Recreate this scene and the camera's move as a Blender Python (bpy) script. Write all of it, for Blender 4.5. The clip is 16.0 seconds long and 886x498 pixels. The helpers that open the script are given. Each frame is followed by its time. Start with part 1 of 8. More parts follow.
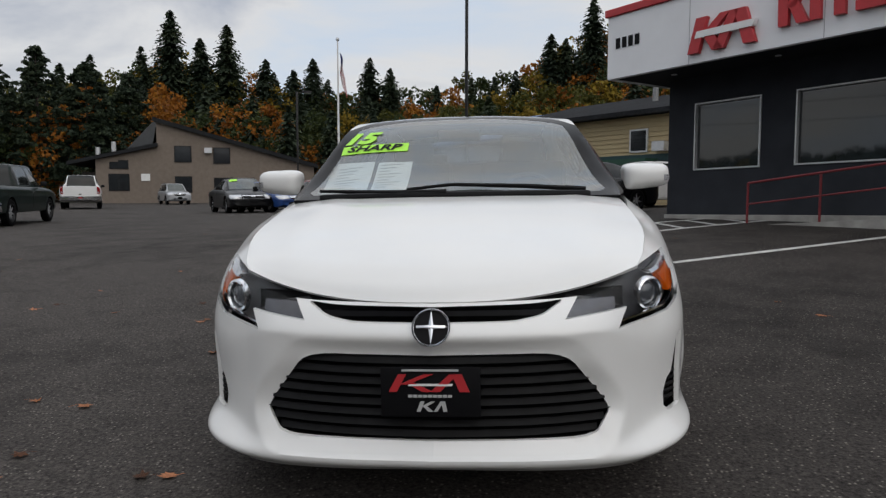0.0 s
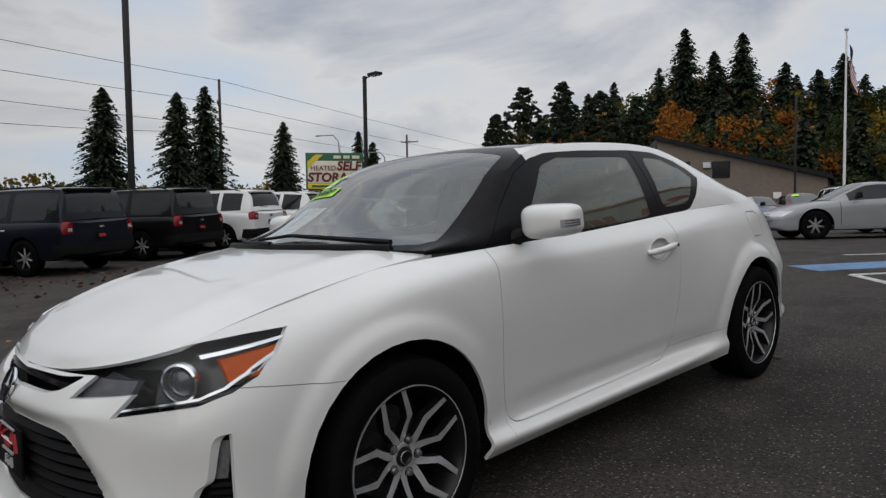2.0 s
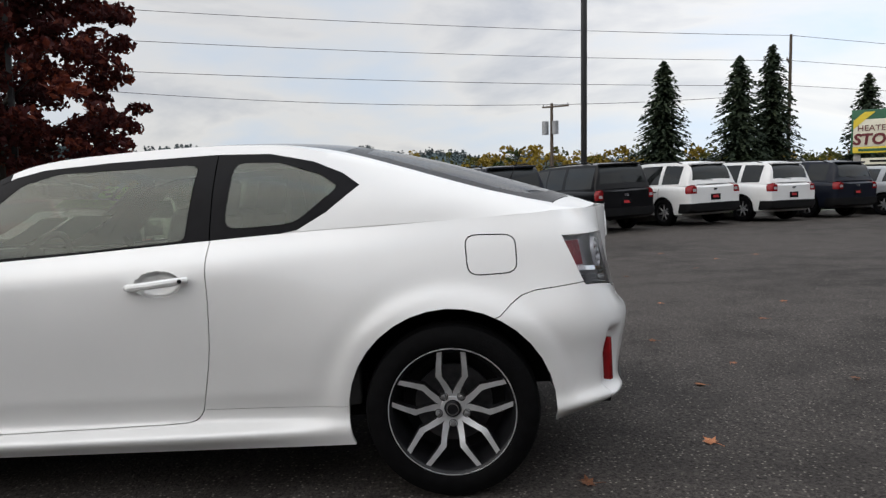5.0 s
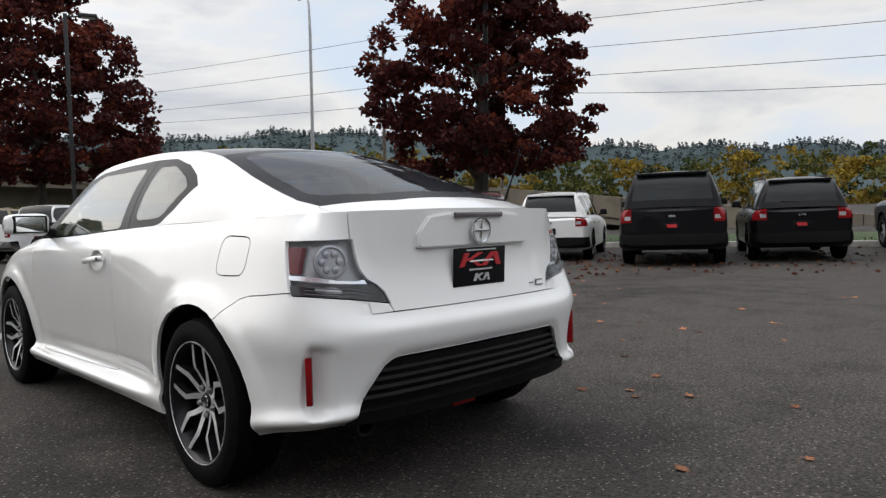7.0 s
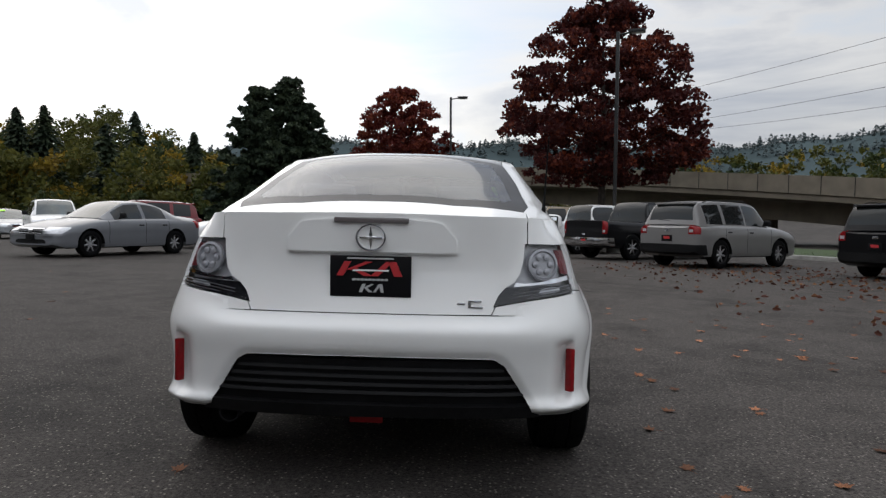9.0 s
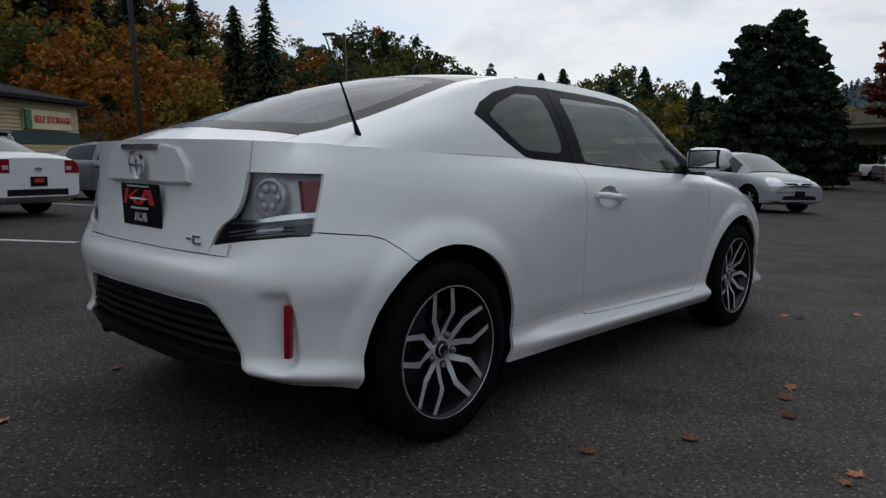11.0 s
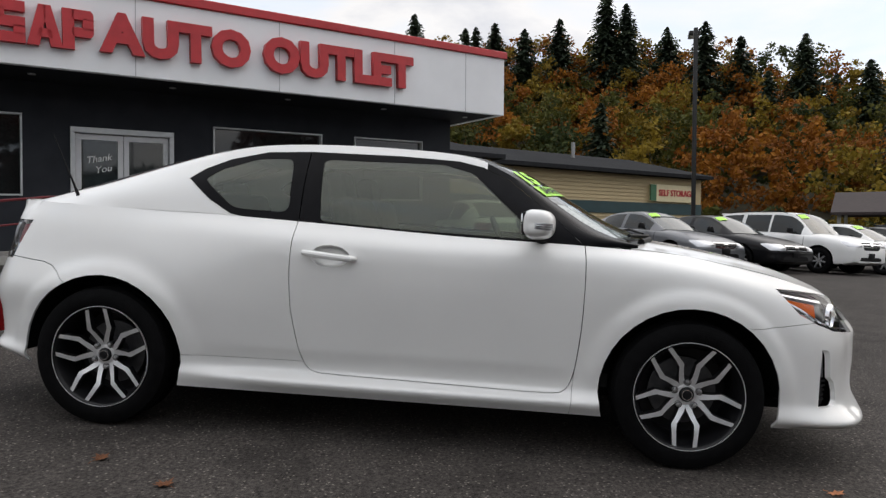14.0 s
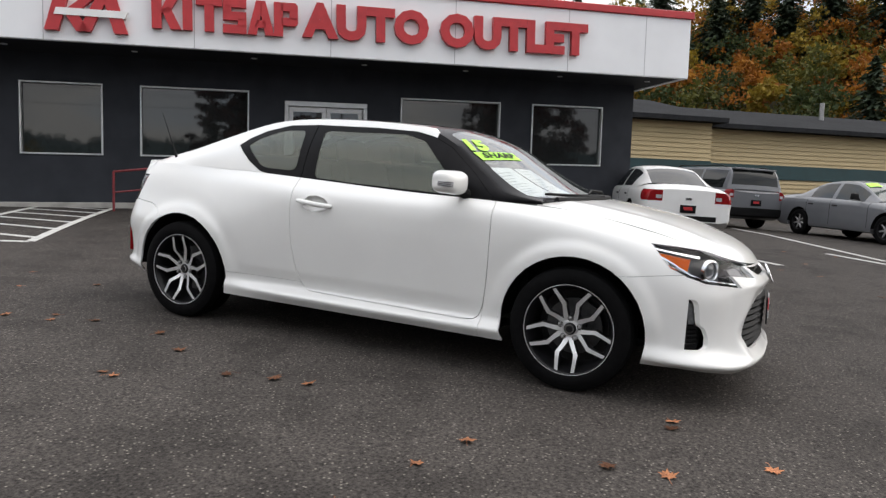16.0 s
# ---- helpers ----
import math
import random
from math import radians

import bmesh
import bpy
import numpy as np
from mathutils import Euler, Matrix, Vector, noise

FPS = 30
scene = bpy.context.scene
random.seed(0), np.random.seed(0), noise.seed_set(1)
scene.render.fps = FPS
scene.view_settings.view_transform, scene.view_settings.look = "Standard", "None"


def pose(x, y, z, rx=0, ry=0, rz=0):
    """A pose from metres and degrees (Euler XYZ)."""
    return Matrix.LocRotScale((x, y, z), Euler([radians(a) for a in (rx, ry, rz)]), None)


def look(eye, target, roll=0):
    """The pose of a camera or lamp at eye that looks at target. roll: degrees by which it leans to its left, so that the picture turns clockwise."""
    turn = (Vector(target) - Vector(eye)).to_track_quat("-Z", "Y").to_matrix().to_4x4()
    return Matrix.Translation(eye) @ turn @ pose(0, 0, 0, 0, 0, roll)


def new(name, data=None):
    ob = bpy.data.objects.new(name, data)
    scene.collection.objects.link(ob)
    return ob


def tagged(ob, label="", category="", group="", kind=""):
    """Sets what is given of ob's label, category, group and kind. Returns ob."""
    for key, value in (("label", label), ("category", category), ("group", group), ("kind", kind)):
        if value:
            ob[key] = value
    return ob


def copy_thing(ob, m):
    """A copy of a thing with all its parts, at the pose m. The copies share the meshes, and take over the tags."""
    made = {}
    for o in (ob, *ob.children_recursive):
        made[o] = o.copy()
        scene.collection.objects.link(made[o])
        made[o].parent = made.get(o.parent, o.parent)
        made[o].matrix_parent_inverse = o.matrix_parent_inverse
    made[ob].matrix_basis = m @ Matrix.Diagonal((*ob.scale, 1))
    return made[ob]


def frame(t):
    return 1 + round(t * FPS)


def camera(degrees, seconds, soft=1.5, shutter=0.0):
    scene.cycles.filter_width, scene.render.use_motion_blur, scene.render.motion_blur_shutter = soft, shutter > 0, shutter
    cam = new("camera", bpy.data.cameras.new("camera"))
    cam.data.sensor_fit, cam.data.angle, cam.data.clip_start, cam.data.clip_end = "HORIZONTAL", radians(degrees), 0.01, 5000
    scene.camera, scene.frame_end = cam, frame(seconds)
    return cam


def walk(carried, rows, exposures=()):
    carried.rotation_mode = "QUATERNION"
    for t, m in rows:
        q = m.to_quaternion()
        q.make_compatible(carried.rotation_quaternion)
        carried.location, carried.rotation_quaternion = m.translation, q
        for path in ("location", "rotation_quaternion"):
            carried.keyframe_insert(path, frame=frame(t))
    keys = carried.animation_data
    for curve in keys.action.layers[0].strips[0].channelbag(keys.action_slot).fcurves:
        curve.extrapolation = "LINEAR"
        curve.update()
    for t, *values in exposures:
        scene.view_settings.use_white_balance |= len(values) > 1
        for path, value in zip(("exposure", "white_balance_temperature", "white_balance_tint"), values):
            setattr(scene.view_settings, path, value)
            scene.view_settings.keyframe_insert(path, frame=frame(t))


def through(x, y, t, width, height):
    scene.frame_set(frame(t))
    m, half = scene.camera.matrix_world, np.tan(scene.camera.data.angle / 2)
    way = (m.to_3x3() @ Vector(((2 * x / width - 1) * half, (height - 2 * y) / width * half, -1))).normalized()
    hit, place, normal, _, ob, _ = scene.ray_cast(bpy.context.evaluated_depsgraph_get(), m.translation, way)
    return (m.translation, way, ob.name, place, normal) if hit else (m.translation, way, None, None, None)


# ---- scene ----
cam = camera(65.0, 16.0, soft=1.35)
PATH = [
    (0, (0.191, -4.319, 0.936), (0.029, -2.331, 0.780), 0.0),
    (0.5, (0.838, -4.090, 0.960), (0.302, -2.170, 0.807), -3.2),
    (1, (1.443, -3.775, 0.975), (0.552, -1.993, 0.812), 0.4),
    (1.5, (2.003, -3.330, 1.010), (0.778, -1.759, 0.835), -0.3),
    (2, (2.517, -2.791, 1.070), (1.074, -1.411, 0.964), -0.8),
    (2.5, (2.871, -2.162, 1.080), (1.242, -1.018, 0.892), 1.1),
    (3, (3.167, -1.501, 1.129), (1.353, -0.670, 0.986), 0.0),
    (3.5, (3.336, -0.778, 1.150), (1.411, -0.254, 1.010), -1.0),
    (4, (3.405, -0.032, 1.181), (1.432, 0.225, 0.979), -0.1),
    (4.5, (3.396, 0.713, 1.226), (1.399, 0.822, 1.176), 1.5),
    (4.7, (3.398, 1.017, 1.228), (1.400, 1.051, 1.134), 0.5),
    (6.8, (2.243, 3.695, 1.215), (0.723, 2.410, 1.016), -0.4),
    (7, (2.039, 3.883, 1.217), (0.639, 2.464, 1.046), -0.5),
    (7.5, (1.479, 4.230, 1.206), (0.420, 2.546, 0.999), -0.8),
    (8, (0.891, 4.469, 1.212), (0.163, 2.620, 0.987), 0.9),
    (8.5, (0.264, 4.566, 1.211), (-0.072, 2.604, 1.014), -0.7),
    (9, (-0.372, 4.542, 1.213), (-0.301, 2.550, 1.055), 0.1),
    (9.5, (-0.971, 4.342, 1.178), (-0.499, 2.414, 0.934), 1.3),
    (10, (-1.545, 4.058, 1.176), (-0.703, 2.248, 1.059), -0.3),
    (10.2, (-1.745, 3.894, 1.158), (-0.789, 2.145, 0.996), -0.2),
    (12.3, (-3.451, 1.527, 1.007), (-1.660, 0.651, 0.845), -0.1),
    (12.5, (-3.539, 1.275, 1.006), (-1.702, 0.497, 0.861), 1.0),
    (13, (-3.711, 0.645, 1.001), (-1.771, 0.168, 0.904), 0.5),
    (13.5, (-3.846, 0.015, 0.988), (-1.853, -0.144, 0.955), 0.3),
    (14, (-3.976, -0.579, 0.970), (-1.986, -0.390, 0.917), 0.3),
    (14.5, (-4.103, -1.132, 0.954), (-2.159, -0.669, 0.875), -0.1),
    (15, (-4.229, -1.609, 0.952), (-2.320, -1.022, 0.858), 2.8),
    (15.5, (-4.325, -1.998, 0.941), (-2.486, -1.224, 0.817), 0.3),
    (16, (-4.378, -2.278, 0.945), (-2.574, -1.431, 0.782), 1.7),
]
EXPOSURES = [(0, 0.12, 6600, 10), (0.5, 0.07, 6600, 10), (1.5, 0.0, 6600, 10), (2.5, -0.03, 6600, 10), (3, 0.2, 6550, 10), (4.0, 0.22, 6600, 10), (4.7, 0.5, 6600, 10), (7, 0.80, 6700, 10), (8.5, 0.95, 6700, 10),
             (9.0, 0.5, 6550, 10), (9.5, -0.15, 6400, 10), (10.2, -0.2, 6100, 9), (12.5, -0.1, 6450, 10), (13, 0.4, 6600, 11), (14, 0.6, 6800, 11), (14.5, 0.78, 6800, 11), (15, 0.88, 6850, 11), (16, 1.06, 6850, 11)]
walk(cam, [(t, look(eye, target, roll)) for t, eye, target, roll in PATH], EXPOSURES)

# ---- sky, sun ----
world = bpy.data.worlds.new("overcast_sky")
scene.world = world
world.use_nodes = True
wn, wl = world.node_tree.nodes, world.node_tree.links
wn.clear()
w_out = wn.new("ShaderNodeOutputWorld")
w_bg = wn.new("ShaderNodeBackground")
w_sky = wn.new("ShaderNodeTexSky")
w_sky.sky_type = "NISHITA"
w_sky.sun_disc = False
SUN_EL, SUN_AZ = radians(38), radians(148)
w_sky.sun_elevation, w_sky.sun_rotation = SUN_EL, SUN_AZ
w_sky.air_density, w_sky.dust_density = 1.0, 2.0
w_map = wn.new("ShaderNodeTexCoord")
w_scale = wn.new("ShaderNodeMapping")
w_scale.inputs["Scale"].default_value = (1.0, 1.0, 3.2)
w_cloud = wn.new("ShaderNodeTexNoise")
w_cloud.inputs["Scale"].default_value = 2.1
w_cloud.inputs["Detail"].default_value = 7
w_cloud.inputs["Roughness"].default_value = 0.55
w_cloud.inputs["Distortion"].default_value = 0.35
w_ramp = wn.new("ShaderNodeValToRGB")
w_ramp.color_ramp.elements[0].position, w_ramp.color_ramp.elements[0].color = 0.34, (3.5, 3.75, 4.35, 1)
w_ramp.color_ramp.elements[1].position, w_ramp.color_ramp.elements[1].color = 0.50, (6.15, 6.15, 6.2, 1)
w_gap = w_ramp.color_ramp.elements.new(0.66)
w_gap.color = (4.9, 5.7, 6.8, 1)
w_mix = wn.new("ShaderNodeMixRGB")
w_mix.inputs[0].default_value = 0.88
wl.new(w_map.outputs["Generated"], w_scale.inputs["Vector"])
wl.new(w_scale.outputs["Vector"], w_cloud.inputs["Vector"])
wl.new(w_cloud.outputs["Fac"], w_ramp.inputs["Fac"])
wl.new(w_sky.outputs["Color"], w_mix.inputs[1])
wl.new(w_ramp.outputs["Color"], w_mix.inputs[2])
w_sep = wn.new("ShaderNodeSeparateXYZ")
w_gain = wn.new("ShaderNodeMapRange")
w_gain.inputs["From Min"].default_value, w_gain.inputs["From Max"].default_value = 0.33, 1.0
w_gain.inputs["To Min"].default_value, w_gain.inputs["To Max"].default_value = 1.0, 1.8
w_mul = wn.new("ShaderNodeVectorMath")
w_mul.operation = "SCALE"
wl.new(w_map.outputs["Generated"], w_sep.inputs["Vector"])
wl.new(w_sep.outputs["Z"], w_gain.inputs["Value"])
wl.new(w_mix.outputs["Color"], w_mul.inputs[0])
w_dot = wn.new("ShaderNodeVectorMath")
w_dot.operation = "DOT_PRODUCT"
w_dot.inputs[1].default_value = (math.sin(SUN_AZ), math.cos(SUN_AZ), 0.12)
w_side = wn.new("ShaderNodeMapRange")
w_side.interpolation_type = "SMOOTHSTEP"
w_side.inputs["From Min"].default_value, w_side.inputs["From Max"].default_value = 0.84, 1.0
w_side.inputs["To Min"].default_value, w_side.inputs["To Max"].default_value = 1.0, 1.28
w_both = wn.new("ShaderNodeMath")
w_both.operation = "MULTIPLY"
wl.new(w_map.outputs["Generated"], w_dot.inputs[0])
wl.new(w_dot.outputs["Value"], w_side.inputs["Value"])
# thicker, greyer cloud in the south-west
w_grey = wn.new("ShaderNodeVectorMath")
w_grey.operation = "DOT_PRODUCT"
w_grey.inputs[1].default_value = (math.sin(radians(235)), math.cos(radians(235)), 0.0)
w_thick = wn.new("ShaderNodeMapRange")
w_thick.interpolation_type = "SMOOTHSTEP"
w_thick.inputs["From Min"].default_value, w_thick.inputs["From Max"].default_value = 0.45, 0.95
w_thick.inputs["To Min"].default_value, w_thick.inputs["To Max"].default_value = 1.0, 0.74
w_sides = wn.new("ShaderNodeMath")
w_sides.operation = "MULTIPLY"
wl.new(w_map.outputs["Generated"], w_grey.inputs[0])
wl.new(w_grey.outputs["Value"], w_thick.inputs["Value"])
wl.new(w_side.outputs["Result"], w_sides.inputs[0])
wl.new(w_thick.outputs["Result"], w_sides.inputs[1])
wl.new(w_sides.outputs[0], w_both.inputs[0])
wl.new(w_gain.outputs["Result"], w_both.inputs[1])
wl.new(w_both.outputs[0], w_mul.inputs["Scale"])
wl.new(w_mul.outputs["Vector"], w_bg.inputs["Color"])
w_bg.inputs["Strength"].default_value = 0.11
wl.new(w_bg.outputs["Background"], w_out.inputs["Surface"])

sun_data = bpy.data.lights.new("sun", "SUN")
sun_data.energy, sun_data.angle, sun_data.color = 0.45, radians(70), (1.0, 0.96, 0.9)
sun = new("sun", sun_data)
sun.matrix_world = look((0, 0, 60), Vector((0, 0, 60)) - 10 * Vector((math.sin(SUN_AZ) * math.cos(SUN_EL), math.cos(SUN_AZ) * math.cos(SUN_EL), math.sin(SUN_EL))))

# ---- tools ----
def smooth_keys(keys, x):
    """Smooth curve through (x, value...) keys."""
    if x <= keys[0][0]:
        return np.array(keys[0][1:], float)
    if x >= keys[-1][0]:
        return np.array(keys[-1][1:], float)
    i = max(j for j in range(len(keys) - 1) if keys[j][0] <= x)
    p = [np.array(keys[min(max(j, 0), len(keys) - 1)][1:], float) for j in (i - 1, i, i + 1, i + 2)]
    xs = [keys[min(max(j, 0), len(keys) - 1)][0] for j in (i - 1, i, i + 1, i + 2)]
    h = xs[2] - xs[1]
    u = (x - xs[1]) / h
    m1 = (p[2] - p[0]) / max(xs[2] - xs[0], 1e-6) * h
    m2 = (p[3] - p[1]) / max(xs[3] - xs[1], 1e-6) * h
    d = p[2] - p[1]
    m1 = np.where(np.abs(d) < 1e-9, 0, np.clip(m1, -3 * np.abs(d), 3 * np.abs(d)))
    m2 = np.where(np.abs(d) < 1e-9, 0, np.clip(m2, -3 * np.abs(d), 3 * np.abs(d)))
    return p[1] * (2 * u**3 - 3 * u**2 + 1) + m1 * (u**3 - 2 * u**2 + u) + p[2] * (-2 * u**3 + 3 * u**2) + m2 * (u**3 - u**2)


def mesh_of(name, bm, angle=35):
    me = bpy.data.meshes.new(name)
    bmesh.ops.recalc_face_normals(bm, faces=bm.faces)
    bm.to_mesh(me)
    bm.free()
    soften(me, angle)
    return me


def soften(me, angle=35):
    if len(me.polygons):
        me.polygons.foreach_set("use_smooth", [True] * len(me.polygons))
        me.set_sharp_from_angle(angle=radians(angle))


def part(name, bm, material, parent=None, label="", angle=35):
    """One bmesh or mesh as one object under a thing or a part."""
    me = bm if isinstance(bm, bpy.types.Mesh) else mesh_of(name, bm, angle)
    if material is not None:
        me.materials.clear()
        me.materials.append(material)
    ob = new(name, me)
    if parent is not None:
        ob.parent = parent
    return tagged(ob, label)


def thing(name, m, label, category, group="", kind=""):
    ob = new(name)
    ob.empty_display_size = 0.2
    ob.matrix_world = m
    return tagged(ob, label, category, group, kind)


def grid(rows, closed_u=False, closed_v=False):
    """A bmesh from rows of points."""
    bm = bmesh.new()
    vs = [[bm.verts.new(p) for p in row] for row in rows]
    n, k = len(vs), len(vs[0])
    for i in range(n if closed_u else n - 1):
        for j in range(k if closed_v else k - 1):
            quad = (vs[i][j], vs[(i + 1) % n][j], vs[(i + 1) % n][(j + 1) % k], vs[i][(j + 1) % k])
            if len(set(quad)) == 4:
                bm.faces.new(quad)
    bmesh.ops.remove_doubles(bm, verts=bm.verts, dist=1e-5)
    return bm


def box(size, at=(0, 0, 0), bevel=0.0, turn=None, taper=1.0, bm=None, segments=2):
    """A bevelled box, its centre at `at`."""
    b = bmesh.new()
    bmesh.ops.create_cube(b, size=1)
    for v in b.verts:
        k = taper if v.co.z > 0 else 1
        v.co = Vector((v.co.x * size[0] * k, v.co.y * size[1] * k, v.co.z * size[2]))
    if bevel:
        bmesh.ops.bevel(b, geom=b.edges, offset=bevel, segments=segments, profile=0.6, affect="EDGES")
    if turn is not None:
        b.transform(turn)
    b.transform(Matrix.Translation(at))
    return merge(bm, b)


def merge(bm, b):
    """Adds b to bm; either may be None."""
    if bm is None:
        return b
    me = bpy.data.meshes.new("tmp")
    b.to_mesh(me)
    bm.from_mesh(me)
    bpy.data.meshes.remove(me)
    b.free()
    return bm


def rod(points, radius, sides=8, bm=None, radii=None, cap=True):
    """A tube along points."""
    pts = [Vector(p) for p in points]
    rows, side = [], None
    for i, p in enumerate(pts):
        d = (pts[min(i + 1, len(pts) - 1)] - pts[max(i - 1, 0)]).normalized()
        if side is None:
            side = d.orthogonal().normalized()
        side = (side - d * side.dot(d)).normalized()
        up = d.cross(side)
        r = radii[i] if radii else radius
        rows.append([p + r * (math.cos(a) * side + math.sin(a) * up) for a in (2 * math.pi * j / sides for j in range(sides))])
    b = bmesh.new()
    vs = [[b.verts.new(q) for q in row] for row in rows]
    for i in range(len(vs) - 1):
        for j in range(sides):
            b.faces.new((vs[i][j], vs[i][(j + 1) % sides], vs[i + 1][(j + 1) % sides], vs[i + 1][j]))
    if cap:
        b.faces.new(vs[0])
        b.faces.new(vs[-1])
    return merge(bm, b)


def lathe(profile, sides=32, bm=None, axis="x"):
    """A surface turned about an axis; profile of (along, radius)."""
    b = bmesh.new()
    rows = []
    for a, r in profile:
        row = []
        for j in range(sides):
            w = 2 * math.pi * j / sides
            c, s = r * math.cos(w), r * math.sin(w)
            row.append(b.verts.new((a, c, s) if axis == "x" else (c, s, a) if axis == "z" else (c, a, s)))
        rows.append(row)
    for i in range(len(rows) - 1):
        for j in range(sides):
            b.faces.new((rows[i][j], rows[i][(j + 1) % sides], rows[i + 1][(j + 1) % sides], rows[i + 1][j]))
    return merge(bm, b)


def prism(poly, axis, lo, hi):
    """A closed prism over a polygon: axis x takes (y, z), y takes (x, z), z takes (x, y)."""
    b = bmesh.new()

    def place(p, h):
        return (h, *p) if axis == "x" else (p[0], h, p[1]) if axis == "y" else (p[0], p[1], h)

    a = [b.verts.new(place(p, lo)) for p in poly]
    c = [b.verts.new(place(p, hi)) for p in poly]
    b.faces.new(a)
    b.faces.new(c)
    n = len(poly)
    for i in range(n):
        b.faces.new((a[i], a[(i + 1) % n], c[(i + 1) % n], c[i]))
    bmesh.ops.recalc_face_normals(b, faces=b.faces)
    return b


def rounded(poly, share=0.22, steps=4):
    """A polygon with its corners rounded."""
    out, n = [], len(poly)
    for i in range(n):
        a, b, c = (np.array(poly[j % n], float) for j in (i - 1, i, i + 1))
        p, q = b + (a - b) * share, b + (c - b) * share
        for k in range(steps + 1):
            t = k / steps
            out.append(tuple((1 - t) ** 2 * p + 2 * t * (1 - t) * b + t * t * q))
    return out


def grown(poly, d):
    """A polygon moved outwards by d."""
    n = len(poly)
    area = sum(poly[i][0] * poly[(i + 1) % n][1] - poly[(i + 1) % n][0] * poly[i][1] for i in range(n))
    s = 1 if area > 0 else -1
    out = []
    for i in range(n):
        a, b, c = (np.array(poly[j % n], float) for j in (i - 1, i, i + 1))
        e, f = b - a, c - b
        e, f = e / (np.linalg.norm(e) + 1e-9), f / (np.linalg.norm(f) + 1e-9)
        m = np.array([e[1] + f[1], -e[0] - f[0]]) * s
        k = np.linalg.norm(m)
        m = m / (k + 1e-9) * min(2.0, 2 / max(k, 0.5))
        out.append(tuple(b + m * d))
    return out


def evaluated(me, mods):
    """A mesh after modifiers: each (type, settings)."""
    ob = new("tmp", me)
    made = []
    for i, (kind, settings) in enumerate(mods):
        md = ob.modifiers.new("m%d" % i, kind)
        for key, value in settings.items():
            if key == "cutter":
                cut = bpy.data.meshes.new("cutter")
                value.to_mesh(cut)
                value.free()
                md.object = new("cutter", cut)
                made.append(md.object)
            elif key == "thickness":
                md.thickness = value
            elif key == "operation":
                md.operation = value
            elif key == "offset":
                md.offset = value
            elif key == "even":
                md.use_even_offset = value
    dg = bpy.context.evaluated_depsgraph_get()
    out = bpy.data.meshes.new_from_object(ob.evaluated_get(dg))
    for o in (*made, ob):
        data = o.data
        bpy.data.objects.remove(o)
        if data is not me:
            bpy.data.meshes.remove(data)
    return out


def cut_out(me, cutter):
    return evaluated(me, [("BOOLEAN", {"operation": "DIFFERENCE", "cutter": cutter})])


def kept_in(me, cutter):
    return evaluated(me, [("BOOLEAN", {"operation": "INTERSECT", "cutter": cutter})])


def split(me, poly, axis, lo, hi, gap=0.002):
    """The rest of a shell outside a prism, and the piece inside it, with a panel gap between."""
    rest = cut_out(me, prism(grown(poly, gap), axis, lo, hi))
    piece = kept_in(me, prism(grown(poly, -gap), axis, lo, hi))
    return rest, piece


def both_sides(*meshes, right=None):
    """Half meshes and their mirror images (or other halves, mirrored), as one bmesh."""
    def half(some):
        bm = bmesh.new()
        for me in some:
            bm.from_mesh(me)
        bmesh.ops.delete(bm, geom=[f for f in bm.faces if all(abs(v.co.x) < 2e-4 for v in f.verts)], context="FACES_ONLY")
        return bm

    bm, b = half(meshes), half(right or meshes)
    for v in b.verts:
        v.co.x = -v.co.x
    bmesh.ops.reverse_faces(b, faces=b.faces)
    bm = merge(bm, b)
    bmesh.ops.remove_doubles(bm, verts=bm.verts, dist=2e-4)
    return bm


def outer_only(me, centre=(0, 0.2, 0.75)):
    """Only the outer skin of a piece, for thin panes."""
    bm = bmesh.new()
    bm.from_mesh(me)
    c = Vector(centre)
    inner = [f for f in bm.faces if f.normal.dot((f.calc_center_median() - c).normalized()) < 0.3]
    bmesh.ops.delete(bm, geom=inner, context="FACES")
    out = bpy.data.meshes.new("pane")
    bm.to_mesh(out)
    bm.free()
    return out


def mirrored(me):
    out = me.copy()
    bm = bmesh.new()
    bm.from_mesh(out)
    for v in bm.verts:
        v.co.x = -v.co.x
    bmesh.ops.reverse_faces(bm, faces=bm.faces)
    bm.to_mesh(out)
    bm.free()
    return out


def letters(text, size, depth, material, parent, m, name="lettering", shear=0.0, bold=0.0, spacing=1.0):
    """Raised lettering in the built-in font, facing -y in its own frame."""
    cu = bpy.data.curves.new(name, "FONT")
    cu.body, cu.size, cu.extrude, cu.shear, cu.offset = text, size, depth / 2, shear, bold
    cu.align_x, cu.align_y, cu.space_character = "CENTER", "CENTER", spacing
    cu.resolution_u = 3
    ob = new("tmp", cu)
    me = bpy.data.meshes.new_from_object(ob.evaluated_get(bpy.context.evaluated_depsgraph_get()))
    bpy.data.objects.remove(ob)
    me.transform(m @ pose(0, 0, 0, 90))
    return part(name, me, material, parent)


